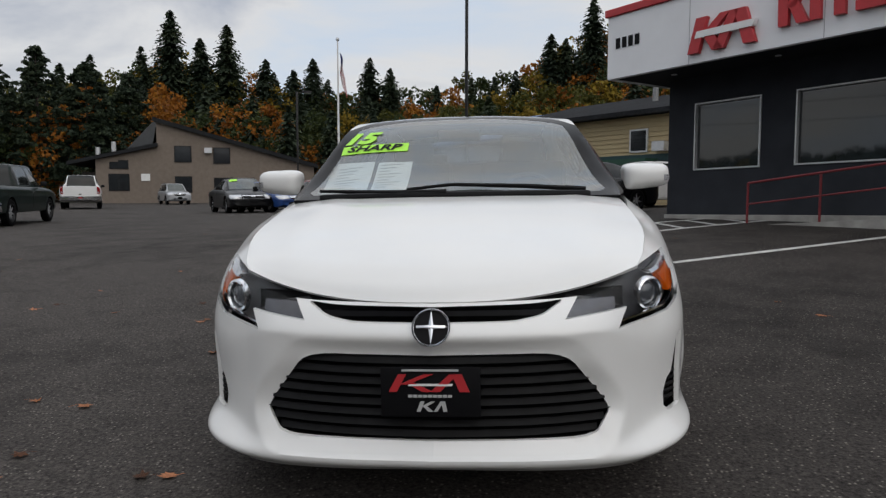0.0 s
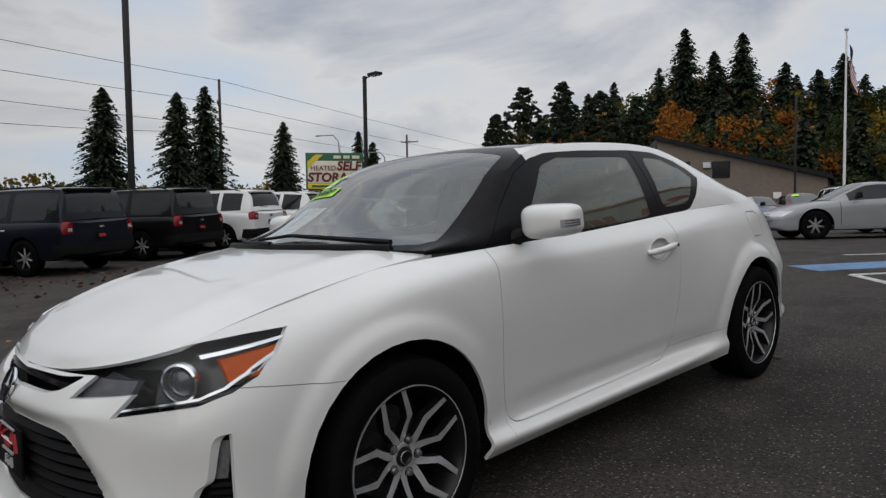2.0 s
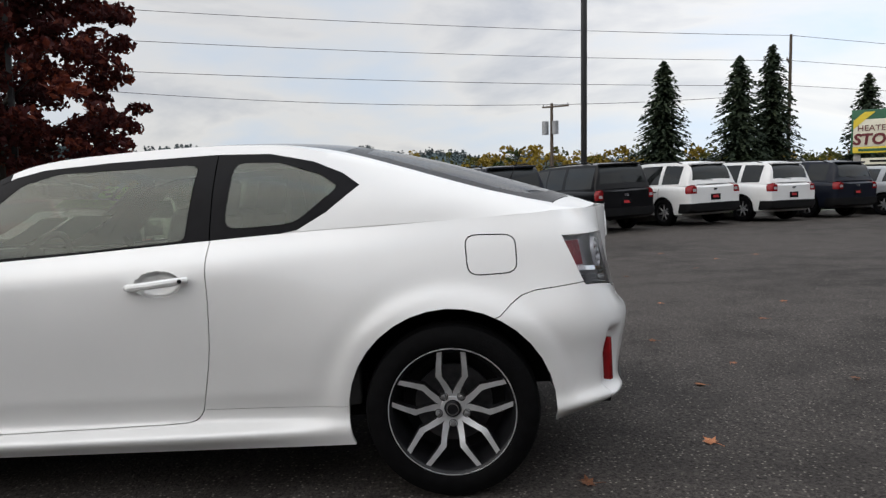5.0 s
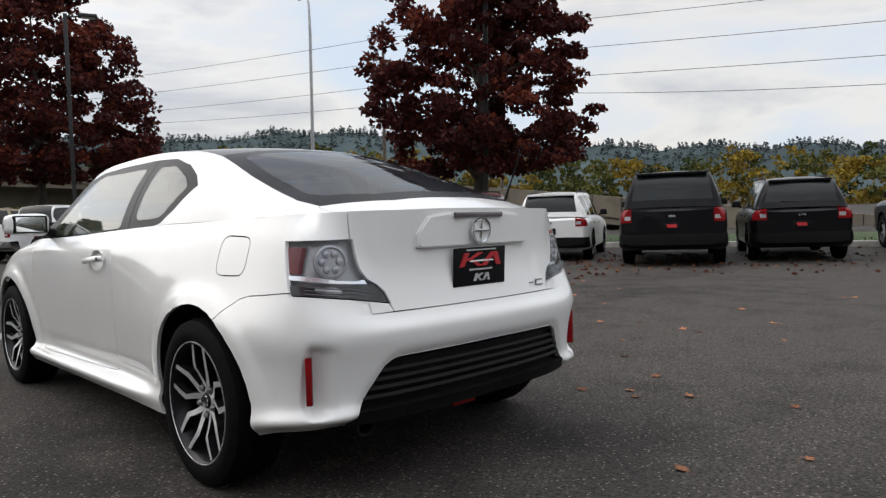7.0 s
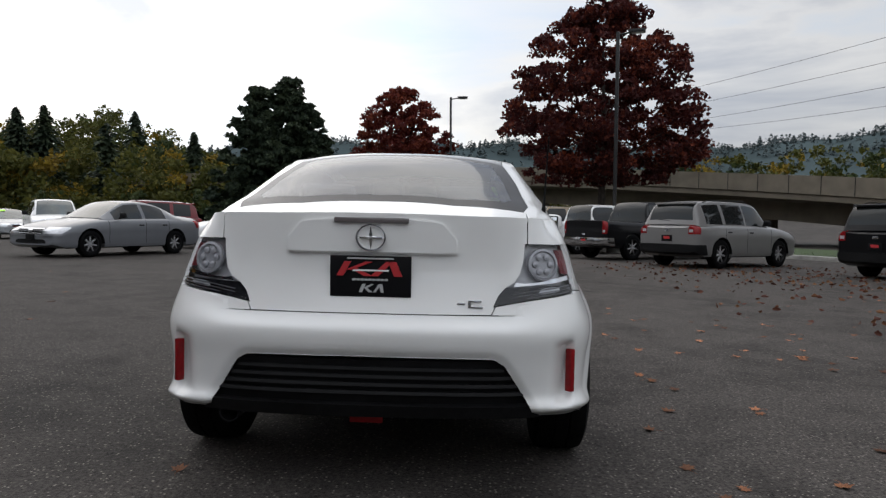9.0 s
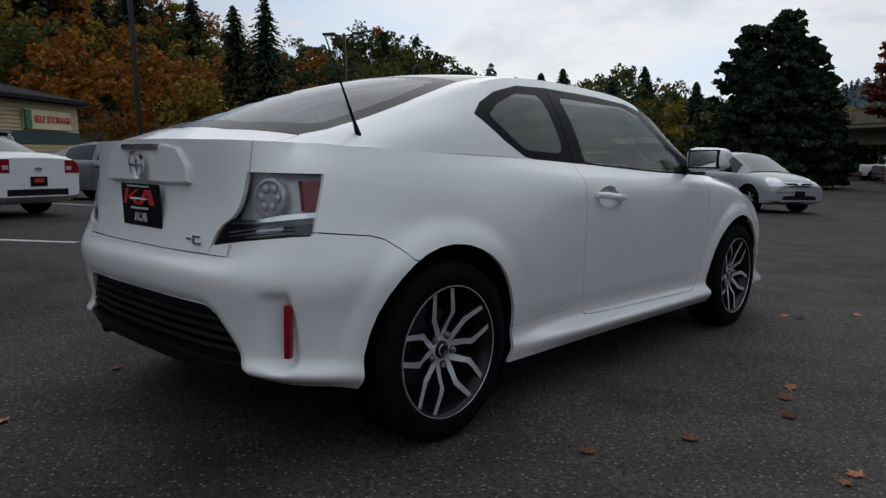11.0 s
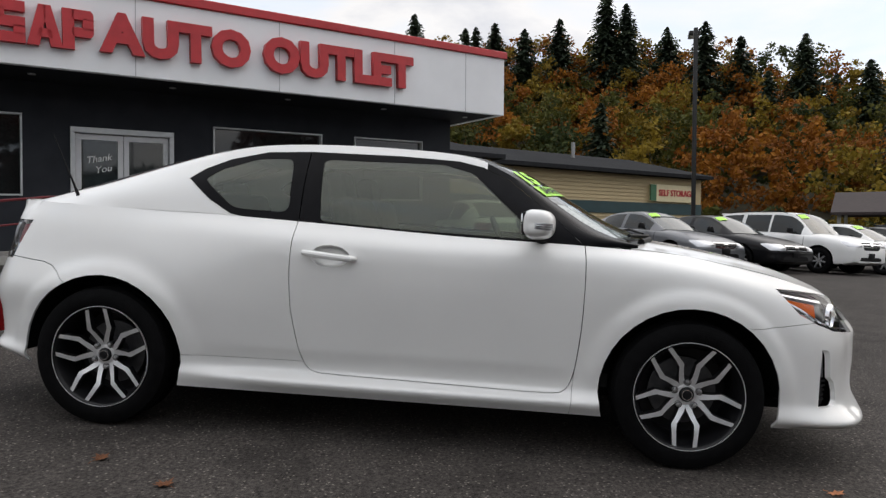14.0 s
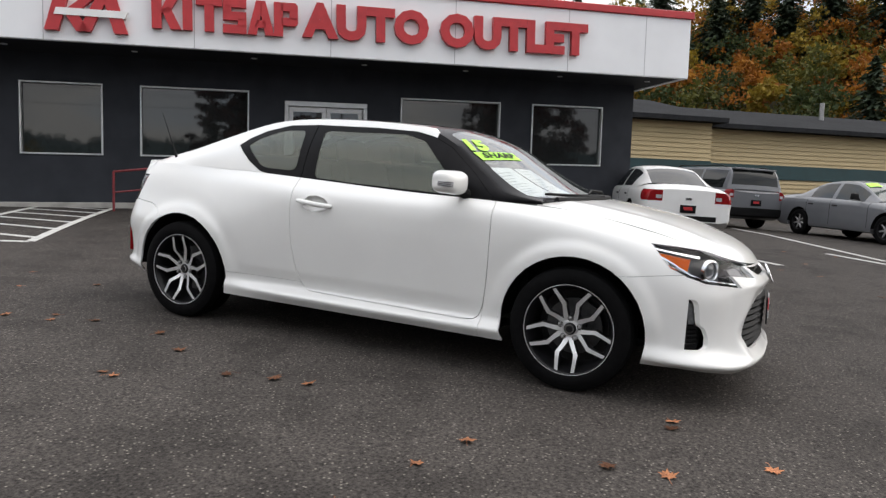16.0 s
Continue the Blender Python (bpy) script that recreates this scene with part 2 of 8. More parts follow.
# ---- materials ----
def material(name, color, rough=0.6, metal=0.0, vary=0.0, scale=8.0, bump=0.0, bump_scale=60.0, coat=0.0, spec=0.5, tint=None, per_object=0.0, big=0.0):
    """A surface with grain and stains at two scales."""
    m = bpy.data.materials.new(name)
    m.use_nodes = True
    n, l = m.node_tree.nodes, m.node_tree.links
    b = n["Principled BSDF"]
    b.inputs["Roughness"].default_value, b.inputs["Metallic"].default_value = rough, metal
    b.inputs["Coat Weight"].default_value = coat
    b.inputs["Coat Roughness"].default_value = 0.04
    b.inputs["Specular IOR Level"].default_value = spec
    base = (*color, 1)
    b.inputs["Base Color"].default_value = base
    co = n.new("ShaderNodeTexCoord")
    if vary or per_object or big:
        dark = tuple(c * (1 - vary) for c in color)
        light = tuple(min(1, c * (1 + vary)) for c in (tint or color))
        small = n.new("ShaderNodeTexNoise")
        small.inputs["Scale"].default_value, small.inputs["Detail"].default_value = scale, 5
        wide = n.new("ShaderNodeTexNoise")
        wide.inputs["Scale"].default_value, wide.inputs["Detail"].default_value = scale / 9, 3
        l.new(co.outputs["Object"], small.inputs["Vector"])
        l.new(co.outputs["Object"], wide.inputs["Vector"])
        add = n.new("ShaderNodeMath")
        add.operation = "MULTIPLY_ADD"
        l.new(wide.outputs["Fac"], add.inputs[0])
        add.inputs[1].default_value = 0.5 + big
        l.new(small.outputs["Fac"], add.inputs[2])
        ramp = n.new("ShaderNodeValToRGB")
        ramp.color_ramp.elements[0].position, ramp.color_ramp.elements[0].color = 0.5 + big * 0.3, (*dark, 1)
        ramp.color_ramp.elements[1].position, ramp.color_ramp.elements[1].color = 1.0 + big * 0.7, (*light, 1)
        l.new(add.outputs[0], ramp.inputs["Fac"])
        last = ramp.outputs["Color"]
        if per_object:
            info = n.new("ShaderNodeObjectInfo")
            hsv = n.new("ShaderNodeHueSaturation")
            rng = n.new("ShaderNodeMapRange")
            rng.inputs["To Min"].default_value, rng.inputs["To Max"].default_value = 1 - per_object, 1 + per_object
            l.new(info.outputs["Random"], rng.inputs["Value"])
            l.new(rng.outputs["Result"], hsv.inputs["Value"])
            l.new(last, hsv.inputs["Color"])
            last = hsv.outputs["Color"]
        l.new(last, b.inputs["Base Color"])
    if bump:
        bn = n.new("ShaderNodeTexNoise")
        bn.inputs["Scale"].default_value, bn.inputs["Detail"].default_value = bump_scale, 6
        l.new(co.outputs["Object"], bn.inputs["Vector"])
        bu = n.new("ShaderNodeBump")
        bu.inputs["Strength"].default_value, bu.inputs["Distance"].default_value = bump, 0.01
        l.new(bn.outputs["Fac"], bu.inputs["Height"])
        l.new(bu.outputs["Normal"], b.inputs["Normal"])
    return m


def glass(name, tint=(0.5, 0.55, 0.52), rough=0.0, see=0.6, veil=0.0, veil_color=(0.4, 0.42, 0.36), curve=3.4, facing=0.055):
    """A thin tinted pane: see-through by `see`, glossy by Fresnel."""
    m = bpy.data.materials.new(name)
    m.use_nodes = True
    n, l = m.node_tree.nodes, m.node_tree.links
    n.remove(n["Principled BSDF"])
    t = n.new("ShaderNodeBsdfTransparent")
    t.inputs["Color"].default_value = (*[c * see for c in tint], 1)
    g = n.new("ShaderNodeBsdfGlossy")
    g.inputs["Roughness"].default_value = rough
    f = n.new("ShaderNodeLayerWeight")
    f.inputs["Blend"].default_value = 0.5
    steep = n.new("ShaderNodeMath")
    steep.operation = "POWER"
    steep.inputs[1].default_value = curve
    l.new(f.outputs["Facing"], steep.inputs[0])
    k = n.new("ShaderNodeMath")
    k.operation = "MULTIPLY_ADD"
    k.inputs[1].default_value, k.inputs[2].default_value = 0.88, facing
    k.use_clamp = True
    x = n.new("ShaderNodeMixShader")
    l.new(steep.outputs[0], k.inputs[0])
    l.new(k.outputs[0], x.inputs["Fac"])
    film = t.outputs["BSDF"]
    if veil:
        d = n.new("ShaderNodeBsdfDiffuse")
        d.inputs["Color"].default_value = (*veil_color, 1)
        y = n.new("ShaderNodeMixShader")
        y.inputs["Fac"].default_value = veil
        l.new(film, y.inputs[1])
        l.new(d.outputs["BSDF"], y.inputs[2])
        film = y.outputs["Shader"]
    l.new(film, x.inputs[1])
    l.new(g.outputs["BSDF"], x.inputs[2])
    l.new(x.outputs["Shader"], n["Material Output"].inputs["Surface"])
    return m


M_BLACK = material("black_plastic", (0.009, 0.009, 0.0095), 0.5, vary=0.3, scale=30, bump=0.08, bump_scale=200, spec=0.10)
M_GLOSSBLACK = material("gloss_black", (0.008, 0.008, 0.009), 0.22, vary=0.2, scale=20, spec=0.07)
M_RUBBER = material("rubber", (0.004, 0.004, 0.0043), 0.7, vary=0.35, scale=25, bump=0.25, bump_scale=120, spec=0.06)
M_CHROME = material("chrome", (0.75, 0.76, 0.78), 0.12, 1.0, vary=0.08, scale=20)
M_ALLOY = material("machined_alloy", (0.78, 0.79, 0.80), 0.36, 0.75, vary=0.1, scale=30, bump=0.05, bump_scale=300)
M_GUNMETAL = material("dark_alloy", (0.008, 0.008, 0.009), 0.3, 0.0, spec=0.25, vary=0.2, scale=20)
M_STEEL = material("steel", (0.3, 0.3, 0.3), 0.4, 0.9, vary=0.25, scale=20)
M_RED_LENS = material("red_lens", (0.20, 0.006, 0.008), 0.25, coat=0.15, vary=0.25, scale=40, spec=0.2)
M_AMBER = material("amber_lens", (0.50, 0.085, 0.003), 0.4, vary=0.2, scale=40, spec=0.1)
M_CLEAR_LENS = material("clear_lens", (0.55, 0.56, 0.58), 0.12, 0.4, vary=0.25, scale=40, coat=0.6)
M_WHITE_SIGN = material("sign_white", (0.78, 0.78, 0.77), 0.55, vary=0.05, scale=3)
M_RED_SIGN = material("sign_red", (0.46, 0.028, 0.034), 0.4, vary=0.12, scale=6)
M_GREEN_SIGN = material("sticker_green", (0.42, 0.9, 0.06), 0.5, vary=0.08, scale=10)
M_PAPER = material("paper", (0.8, 0.82, 0.82), 0.7, vary=0.06, scale=20)
M_INK = material("ink", (0.006, 0.006, 0.007), 0.5, vary=0.1, scale=30, spec=0.12)
M_LENS_GLASS = glass("lens_glass", (0.96, 0.97, 0.98), 0.0, 0.95, curve=5.0, facing=0.02)
M_SIDE_GLASS = glass("tinted_glass", (0.62, 0.70, 0.56), 0.0, 0.75, 0.27, (0.205, 0.232, 0.172))
# pale diffuse share stands in for the sky's reflection in the windscreen
M_SCREEN_GLASS = glass("windscreen_glass", (0.90, 0.95, 0.94), 0.0, 0.85, 0.14, (0.50, 0.56, 0.54), curve=3.0)
M_DARK_GLASS = glass("privacy_glass", (0.3, 0.33, 0.35), 0.0, 0.22)

# ---- ground ----
def lot_height(x, y):
    """The lot falls towards -y, and levels out behind the car."""
    sy = y if y < 6 else 6 + 2.5 * (1 - math.exp(-(y - 6) / 2.5))
    sy = max(sy, -45)
    sx = max(min(x, 14), -12)
    return 0.0179 * sx + 0.04355 * sy


M_ASPHALT = material("asphalt", (0.0372, 0.0330, 0.0300), 0.8, vary=0.42, scale=2.2, bump=0.9, bump_scale=85, spec=0.12, big=0.35)
_n, _l = M_ASPHALT.node_tree.nodes, M_ASPHALT.node_tree.links
_co = _n.new("ShaderNodeTexCoord")
_sp = _n.new("ShaderNodeTexVoronoi")
_sp.inputs["Scale"].default_value = 52
_rp = _n.new("ShaderNodeValToRGB")
_rp.color_ramp.elements[0].position, _rp.color_ramp.elements[0].color = 0.0, (1, 1, 1, 1)
_rp.color_ramp.elements[1].position, _rp.color_ramp.elements[1].color = 0.34, (0, 0, 0, 1)
_pick = _n.new("ShaderNodeMath")
_pick.operation = "GREATER_THAN"
_pick.inputs[1].default_value = 0.66
_sep = _n.new("ShaderNodeSeparateColor")
_mul = _n.new("ShaderNodeMath")
_mul.operation = "MULTIPLY"
_mx = _n.new("ShaderNodeMixRGB")
_mx.inputs[2].default_value = (0.30, 0.275, 0.24, 1)
_l.new(_co.outputs["Object"], _sp.inputs["Vector"])
_l.new(_sp.outputs["Distance"], _rp.inputs["Fac"])
_l.new(_sp.outputs["Color"], _sep.inputs["Color"])
_l.new(_sep.outputs["Red"], _pick.inputs[0])
_l.new(_rp.outputs["Color"], _mul.inputs[0])
_l.new(_pick.outputs[0], _mul.inputs[1])
_l.new(_mul.outputs[0], _mx.inputs["Fac"])
_b = _n["Principled BSDF"]
_grit = _n.new("ShaderNodeTexNoise")
_grit.inputs["Scale"].default_value, _grit.inputs["Detail"].default_value, _grit.inputs["Roughness"].default_value = 60, 4, 0.75
_gr = _n.new("ShaderNodeMapRange")
_gr.inputs["From Min"].default_value, _gr.inputs["From Max"].default_value = 0.36, 0.64
_gr.inputs["To Min"].default_value, _gr.inputs["To Max"].default_value = 0.35, 1.65
_gv = _n.new("ShaderNodeVectorMath")
_gv.operation = "SCALE"
_l.new(_co.outputs["Object"], _grit.inputs["Vector"])
_l.new(_grit.outputs["Fac"], _gr.inputs["Value"])
# light and exposure differences put into the colour: paler street side, darker building side
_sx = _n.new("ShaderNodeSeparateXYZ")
_side_tone = _n.new("ShaderNodeMapRange")
_side_tone.interpolation_type = "SMOOTHSTEP"
_side_tone.inputs["From Min"].default_value, _side_tone.inputs["From Max"].default_value = -2.5, 3.0
_side_tone.inputs["To Min"].default_value, _side_tone.inputs["To Max"].default_value = 1.14, 0.80
_tone_grit = _n.new("ShaderNodeMath")
_tone_grit.operation = "MULTIPLY"
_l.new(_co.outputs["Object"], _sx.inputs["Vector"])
_l.new(_sx.outputs["X"], _side_tone.inputs["Value"])
_l.new(_side_tone.outputs["Result"], _tone_grit.inputs[0])
_l.new(_gr.outputs["Result"], _tone_grit.inputs[1])
_l.new(_tone_grit.outputs[0], _gv.inputs["Scale"])
_old = _b.inputs["Base Color"].links[0].from_socket
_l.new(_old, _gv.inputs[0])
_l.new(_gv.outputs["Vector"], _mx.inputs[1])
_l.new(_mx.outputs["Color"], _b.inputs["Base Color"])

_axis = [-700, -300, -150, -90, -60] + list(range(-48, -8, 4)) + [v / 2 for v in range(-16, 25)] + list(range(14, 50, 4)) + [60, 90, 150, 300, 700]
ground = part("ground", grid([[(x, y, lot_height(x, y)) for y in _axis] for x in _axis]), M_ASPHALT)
tagged(ground, "dark grey worn asphalt of a sloping car lot", "ground", kind="structure")

# ---- the white coupe ----
def paint(name, color, rough=0.3, coat=0.9, flake=0.0):
    return material(name, color, rough, 0.0, vary=0.03, scale=2.5, coat=coat, spec=0.5)


M_WHITE_PAINT = paint("pearl_white_paint", (0.76, 0.76, 0.745), 0.35)
M_SEAT = material("seat_cloth", (0.05, 0.05, 0.052), 0.9, vary=0.3, scale=40, bump=0.3, bump_scale=300)
M_TRIM = material("cabin_trim", (0.06, 0.06, 0.058), 0.7, vary=0.2, scale=20)
M_LINING = material("headlining", (0.42, 0.41, 0.37), 0.9, vary=0.1, scale=30)

OUTLINE = [(0, -2.295), (0.30, -2.28), (0.52, -2.24), (0.672, -2.165), (0.774, -2.045), (0.831, -1.90), (0.864, -1.70), (0.886, -1.35), (0.874, -0.9),
           (0.868, -0.3), (0.868, 0.4), (0.884, 0.95), (0.896, 1.35), (0.874, 1.65), (0.842, 1.82), (0.785, 1.93), (0.69, 2.01), (0.5, 2.07), (0.25, 2.095), (0, 2.10)]
# cross-sections round the car: (place along the outline, then inset and height of eight rails from the sill up)
RING = [
    (0, 0.04, 0.196, 0.0, 0.228, 0.012, 0.29, 0.03, 0.42, 0.035, 0.555, 0.022, 0.61, 0.065, 0.665, 0.10, 0.70),
    (2, 0.04, 0.186, 0.0, 0.225, 0.018, 0.285, 0.048, 0.42, 0.055, 0.555, 0.056, 0.61, 0.09, 0.665, 0.13, 0.712),
    (3, 0.04, 0.185, 0.0, 0.225, 0.052, 0.29, 0.072, 0.42, 0.074, 0.54, 0.080, 0.60, 0.10, 0.67, 0.145, 0.75),
    (4, 0.03, 0.195, -0.02, 0.235, 0.042, 0.31, 0.050, 0.42, 0.046, 0.54, 0.058, 0.61, 0.085, 0.70, 0.14, 0.785),
    (5, 0.03, 0.205, -0.022, 0.24, 0.014, 0.31, 0.014, 0.42, 0.010, 0.55, 0.022, 0.64, 0.06, 0.74, 0.14, 0.82),
    (6, 0.03, 0.205, -0.004, 0.25, 0.008, 0.33, 0.0, 0.45, 0.0, 0.58, 0.012, 0.69, 0.05, 0.79, 0.135, 0.866),
    (7, 0.03, 0.205, 0.005, 0.27, 0.012, 0.36, 0.004, 0.52, 0.0, 0.66, 0.012, 0.78, 0.045, 0.87, 0.15, 0.93),
    (8, 0.03, 0.205, -0.006, 0.262, 0.036, 0.318, 0.026, 0.44, 0.008, 0.62, 0.002, 0.76, 0.016, 0.89, 0.078, 0.957),
    (9, 0.03, 0.205, -0.010, 0.262, 0.044, 0.316, 0.032, 0.43, 0.010, 0.62, 0.0, 0.76, 0.010, 0.89, 0.072, 0.972),
    (10, 0.03, 0.205, -0.010, 0.266, 0.044, 0.320, 0.030, 0.43, 0.008, 0.62, 0.0, 0.78, 0.012, 0.91, 0.09, 1.003),
    (11, 0.03, 0.21, 0.014, 0.272, 0.030, 0.335, 0.016, 0.47, 0.004, 0.63, 0.020, 0.79, 0.062, 0.93, 0.128, 1.024),
    (12, 0.03, 0.22, 0.012, 0.29, 0.014, 0.37, 0.006, 0.50, 0.0, 0.65, 0.048, 0.79, 0.098, 0.93, 0.150, 1.030),
    (13, 0.03, 0.25, 0.004, 0.30, 0.012, 0.37, 0.006, 0.50, 0.0, 0.64, 0.058, 0.79, 0.105, 0.94, 0.152, 1.037),
    (14, 0.04, 0.285, -0.006, 0.325, 0.014, 0.385, 0.01, 0.50, 0.0, 0.63, 0.050, 0.78, 0.105, 0.94, 0.165, 1.045),
    (15, 0.05, 0.295, -0.004, 0.335, 0.02, 0.39, 0.014, 0.50, 0.0, 0.62, 0.04, 0.77, 0.10, 0.95, 0.175, 1.045),
    (16, 0.07, 0.30, 0.01, 0.335, 0.03, 0.39, 0.02, 0.50, 0.0, 0.62, 0.045, 0.75, 0.085, 0.93, 0.125, 1.046),
    (17, 0.08, 0.30, 0.03, 0.335, 0.04, 0.39, 0.02, 0.50, 0.0, 0.62, 0.040, 0.69, 0.072, 0.86, 0.072, 1.05),
    (19, 0.08, 0.30, 0.03, 0.335, 0.04, 0.39, 0.02, 0.50, 0.0, 0.62, 0.040, 0.69, 0.072, 0.86, 0.060, 1.052)]
OUT_KEYS = [(k, *p) for k, p in enumerate(OUTLINE)]


def outline_at(k):
    p = smooth_keys(OUT_KEYS, k)
    a, b = smooth_keys(OUT_KEYS, max(k - 0.05, 0)), smooth_keys(OUT_KEYS, min(k + 0.05, 19))
    d = (b - a) / np.linalg.norm(b - a)
    n = np.array([d[1], -d[0]])
    if k < 0.01:
        n = np.array([0.0, -1.0])
    if k > 18.99:
        n = np.array([0.0, 1.0])
    return p, n


GRILLE = rounded([(-0.1, 0.552), (0.40, 0.553), (0.544, 0.366), (0.49, 0.287), (-0.1, 0.287)], 0.2)
VENT = rounded([(0.830, 0.562), (0.788, 0.552), (0.768, 0.428), (0.748, 0.410), (0.733, 0.366), (0.735, 0.324), (0.752, 0.303), (0.815, 0.303), (0.835, 0.335)], 0.22)
DIFF = rounded([(-0.1, 0.530), (0.455, 0.527), (0.500, 0.500), (0.605, 0.335), (0.625, 0.2), (-0.1, 0.2)], 0.12)


def off_edge(poly, x, z):
    """Distance of a point from a polygon's edge."""
    p = np.array(poly)
    q = np.roll(p, -1, 0)
    d = q - p
    t = np.clip(((x - p[:, 0]) * d[:, 0] + (z - p[:, 1]) * d[:, 1]) / ((d**2).sum(1) + 1e-9), 0, 1)
    return float(np.hypot(p[:, 0] + t * d[:, 0] - x, p[:, 1] + t * d[:, 1] - z).min())


def step(lo, hi, v):
    u = min(1.0, max(0.0, (v - lo) / (hi - lo)))
    return u * u * (3 - 2 * u)


def ring_column(k, steps=8):
    """Points of the lower body from the sill to the shoulder at place k of the outline."""
    p, n = outline_at(k)
    v = smooth_keys(RING, k)
    rails = [(i, v[2 * i], v[2 * i + 1]) for i in range(8)]
    column = []
    for j in range(7 * steps + 1):
        inset, z = smooth_keys(rails, j / steps)
        x, y = p - n * inset
        if k < 5.2 and 0.24 < z < 0.66:
            fall = (0.028 - 0.016 * step(0.44, 0.54, z)) * max(0.0, 1 - off_edge(GRILLE, x, z) / 0.060) if x < 0.62 else 0.0
            x, y = np.array((x, y)) - n * fall
        if k > 13.5 and 0.30 < z < 0.68:
            fall = 0.014 * max(0.0, 1 - off_edge(DIFF, x, z) / 0.026)
            if 0.64 < x < 0.78:
                fall = max(fall, 0.030 * step(0.66, 0.758, x) * (1 - step(0.758, 0.772, x)) * (1 - step(0.568, 0.598, z)) * step(0.335, 0.375, z))
            x, y = np.array((x, y)) - n * fall
        if 7 < k < 12:
            # crease above the sill, fading at both ends
            ends = step(-0.86, -0.70, y) * (1 - step(0.74, 0.92, y))
            fall = max(0.0, min((0.412 - z) / 0.10, (z - 0.272) / 0.035, 1.0))
            x -= 0.016 * fall * ends
        for axle in (-1.35, 1.35):
            r = math.hypot(y - axle, z - 0.325)
            if r < 0.6 and abs(x) > 0.6:
                x += (0.010 * (1 - step(0.415, 0.475, r)) - 0.003 * step(0.44, 0.48, r) * (1 - step(0.48, 0.57, r))) * step(0.27, 0.42, z)
        column.append((max(x, 0.0), y, z))
    return column


def thick(bm, t=0.014):
    me = mesh_of("shell", bm)
    return evaluated(me, [("SOLIDIFY", {"thickness": t, "offset": -1.0, "even": True})])


cols = [k / 20 for k in range(381)]
ring = grid([ring_column(k) for k in cols if k <= 19])
shell = thick(ring)

# greenhouse rails: y, belt x, belt z, roof edge x, roof edge z, roof centre z, bow of the glass
CABIN = [
    (-1.12, 0.735, 0.957, 0.700, 0.972, 0.985, -0.17), (-0.90, 0.796, 0.957, 0.722, 1.030, 1.070, -0.16), (-0.73, 0.796, 0.961, 0.695, 1.128, 1.168, -0.145),
    (-0.53, 0.796, 0.966, 0.640, 1.268, 1.296, -0.12), (-0.33, 0.796, 0.971, 0.602, 1.348, 1.372, -0.08), (0.0, 0.790, 0.982, 0.582, 1.378, 1.405, -0.03),
    (0.40, 0.778, 1.003, 0.575, 1.384, 1.416, 0.0), (0.70, 0.766, 1.016, 0.580, 1.366, 1.405, 0.02), (0.90, 0.760, 1.023, 0.592, 1.325, 1.380, 0.05),
    (1.20, 0.753, 1.028, 0.610, 1.232, 1.300, 0.09), (1.50, 0.735, 1.033, 0.628, 1.135, 1.195, 0.12), (1.65, 0.720, 1.038, 0.634, 1.096, 1.142, 0.13), (1.80, 0.662, 1.040, 0.628, 1.055, 1.090, 0.13), (1.90, 0.612, 1.038, 0.600, 1.043, 1.056, 0.12)]


def cabin_column(y):
    xb, zb, xr, zr, top, bow = smooth_keys(CABIN, y)
    pts = []
    for j in range(13):
        w = j / 12
        bulge = 0.022 * math.sin(math.pi * w) * max(0.0, min(1.0, (1.72 - y) / 0.4))
        pts.append((xb + (xr - xb) * w + bulge, y, zb + (zr - zb) * w + bulge * 0.3))
    for j in range(1, 19):
        q = j / 18
        x = xr * (1 - q)
        f = 1 - (x / xr) ** 2
        pts.append((x, y + bow * f, zr + (top - zr) * (1 - (x / xr) ** 2.4)))
    return pts


cabin = thick(grid([cabin_column(-1.12 + 3.02 * i / 110) for i in range(111)]), 0.012)

# hood: centre line and edge line, from the nose to the cowl
HOOD_C = [(0, -2.192, 0.703), (0.06, -2.15, 0.752), (0.16, -2.05, 0.812), (0.4, -1.78, 0.902), (0.7, -1.49, 0.958), (1, -1.235, 0.992)]
HOOD_E = [(0, 0.656, -1.977, 0.782), (0.16, 0.694, -1.868, 0.820), (0.4, 0.730, -1.67, 0.875), (0.7, 0.735, -1.34, 0.932), (1, 0.740, -1.09, 0.958)]


def hood_row(b):
    cy, cz = smooth_keys(HOOD_C, b)
    ex, ey, ez = smooth_keys(HOOD_E, b)
    row = []
    for j in range(25):
        a = j / 24
        crease = 0.006 * math.exp(-(((a - 0.72) / 0.10) ** 2)) * min(1, b * 4)
        row.append((a * ex, cy + (ey - cy) * a**2.3, cz + (ez - cz) * a**2.6 + crease))
    return row


hood_half = thick(grid([hood_row((i / 60) ** 1.3) for i in range(61)]), 0.012)

car = thing("coupe", Matrix.Identity(4), "glossy white two-door coupe with black roof parked on asphalt", "car")
LOT_TILT = Matrix(((0.99984, -0.00039, -0.01788), (-0.00039, 0.99905, -0.0435), (0.01788, 0.0435, 0.99889))).to_quaternion().to_matrix().to_4x4()

# openings and panels of the lower body
for axle in (-1.35, 1.35):
    arch = [(axle + 0.388 * math.cos(a), 0.325 + 0.388 * math.sin(a)) for a in (math.pi * (i / 24 * 1.36 - 0.18) for i in range(25))]
    arch += [(axle - 0.40, 0.0), (axle + 0.40, 0.0)]
    shell = cut_out(shell, prism(arch, "x", 0.45, 1.2))

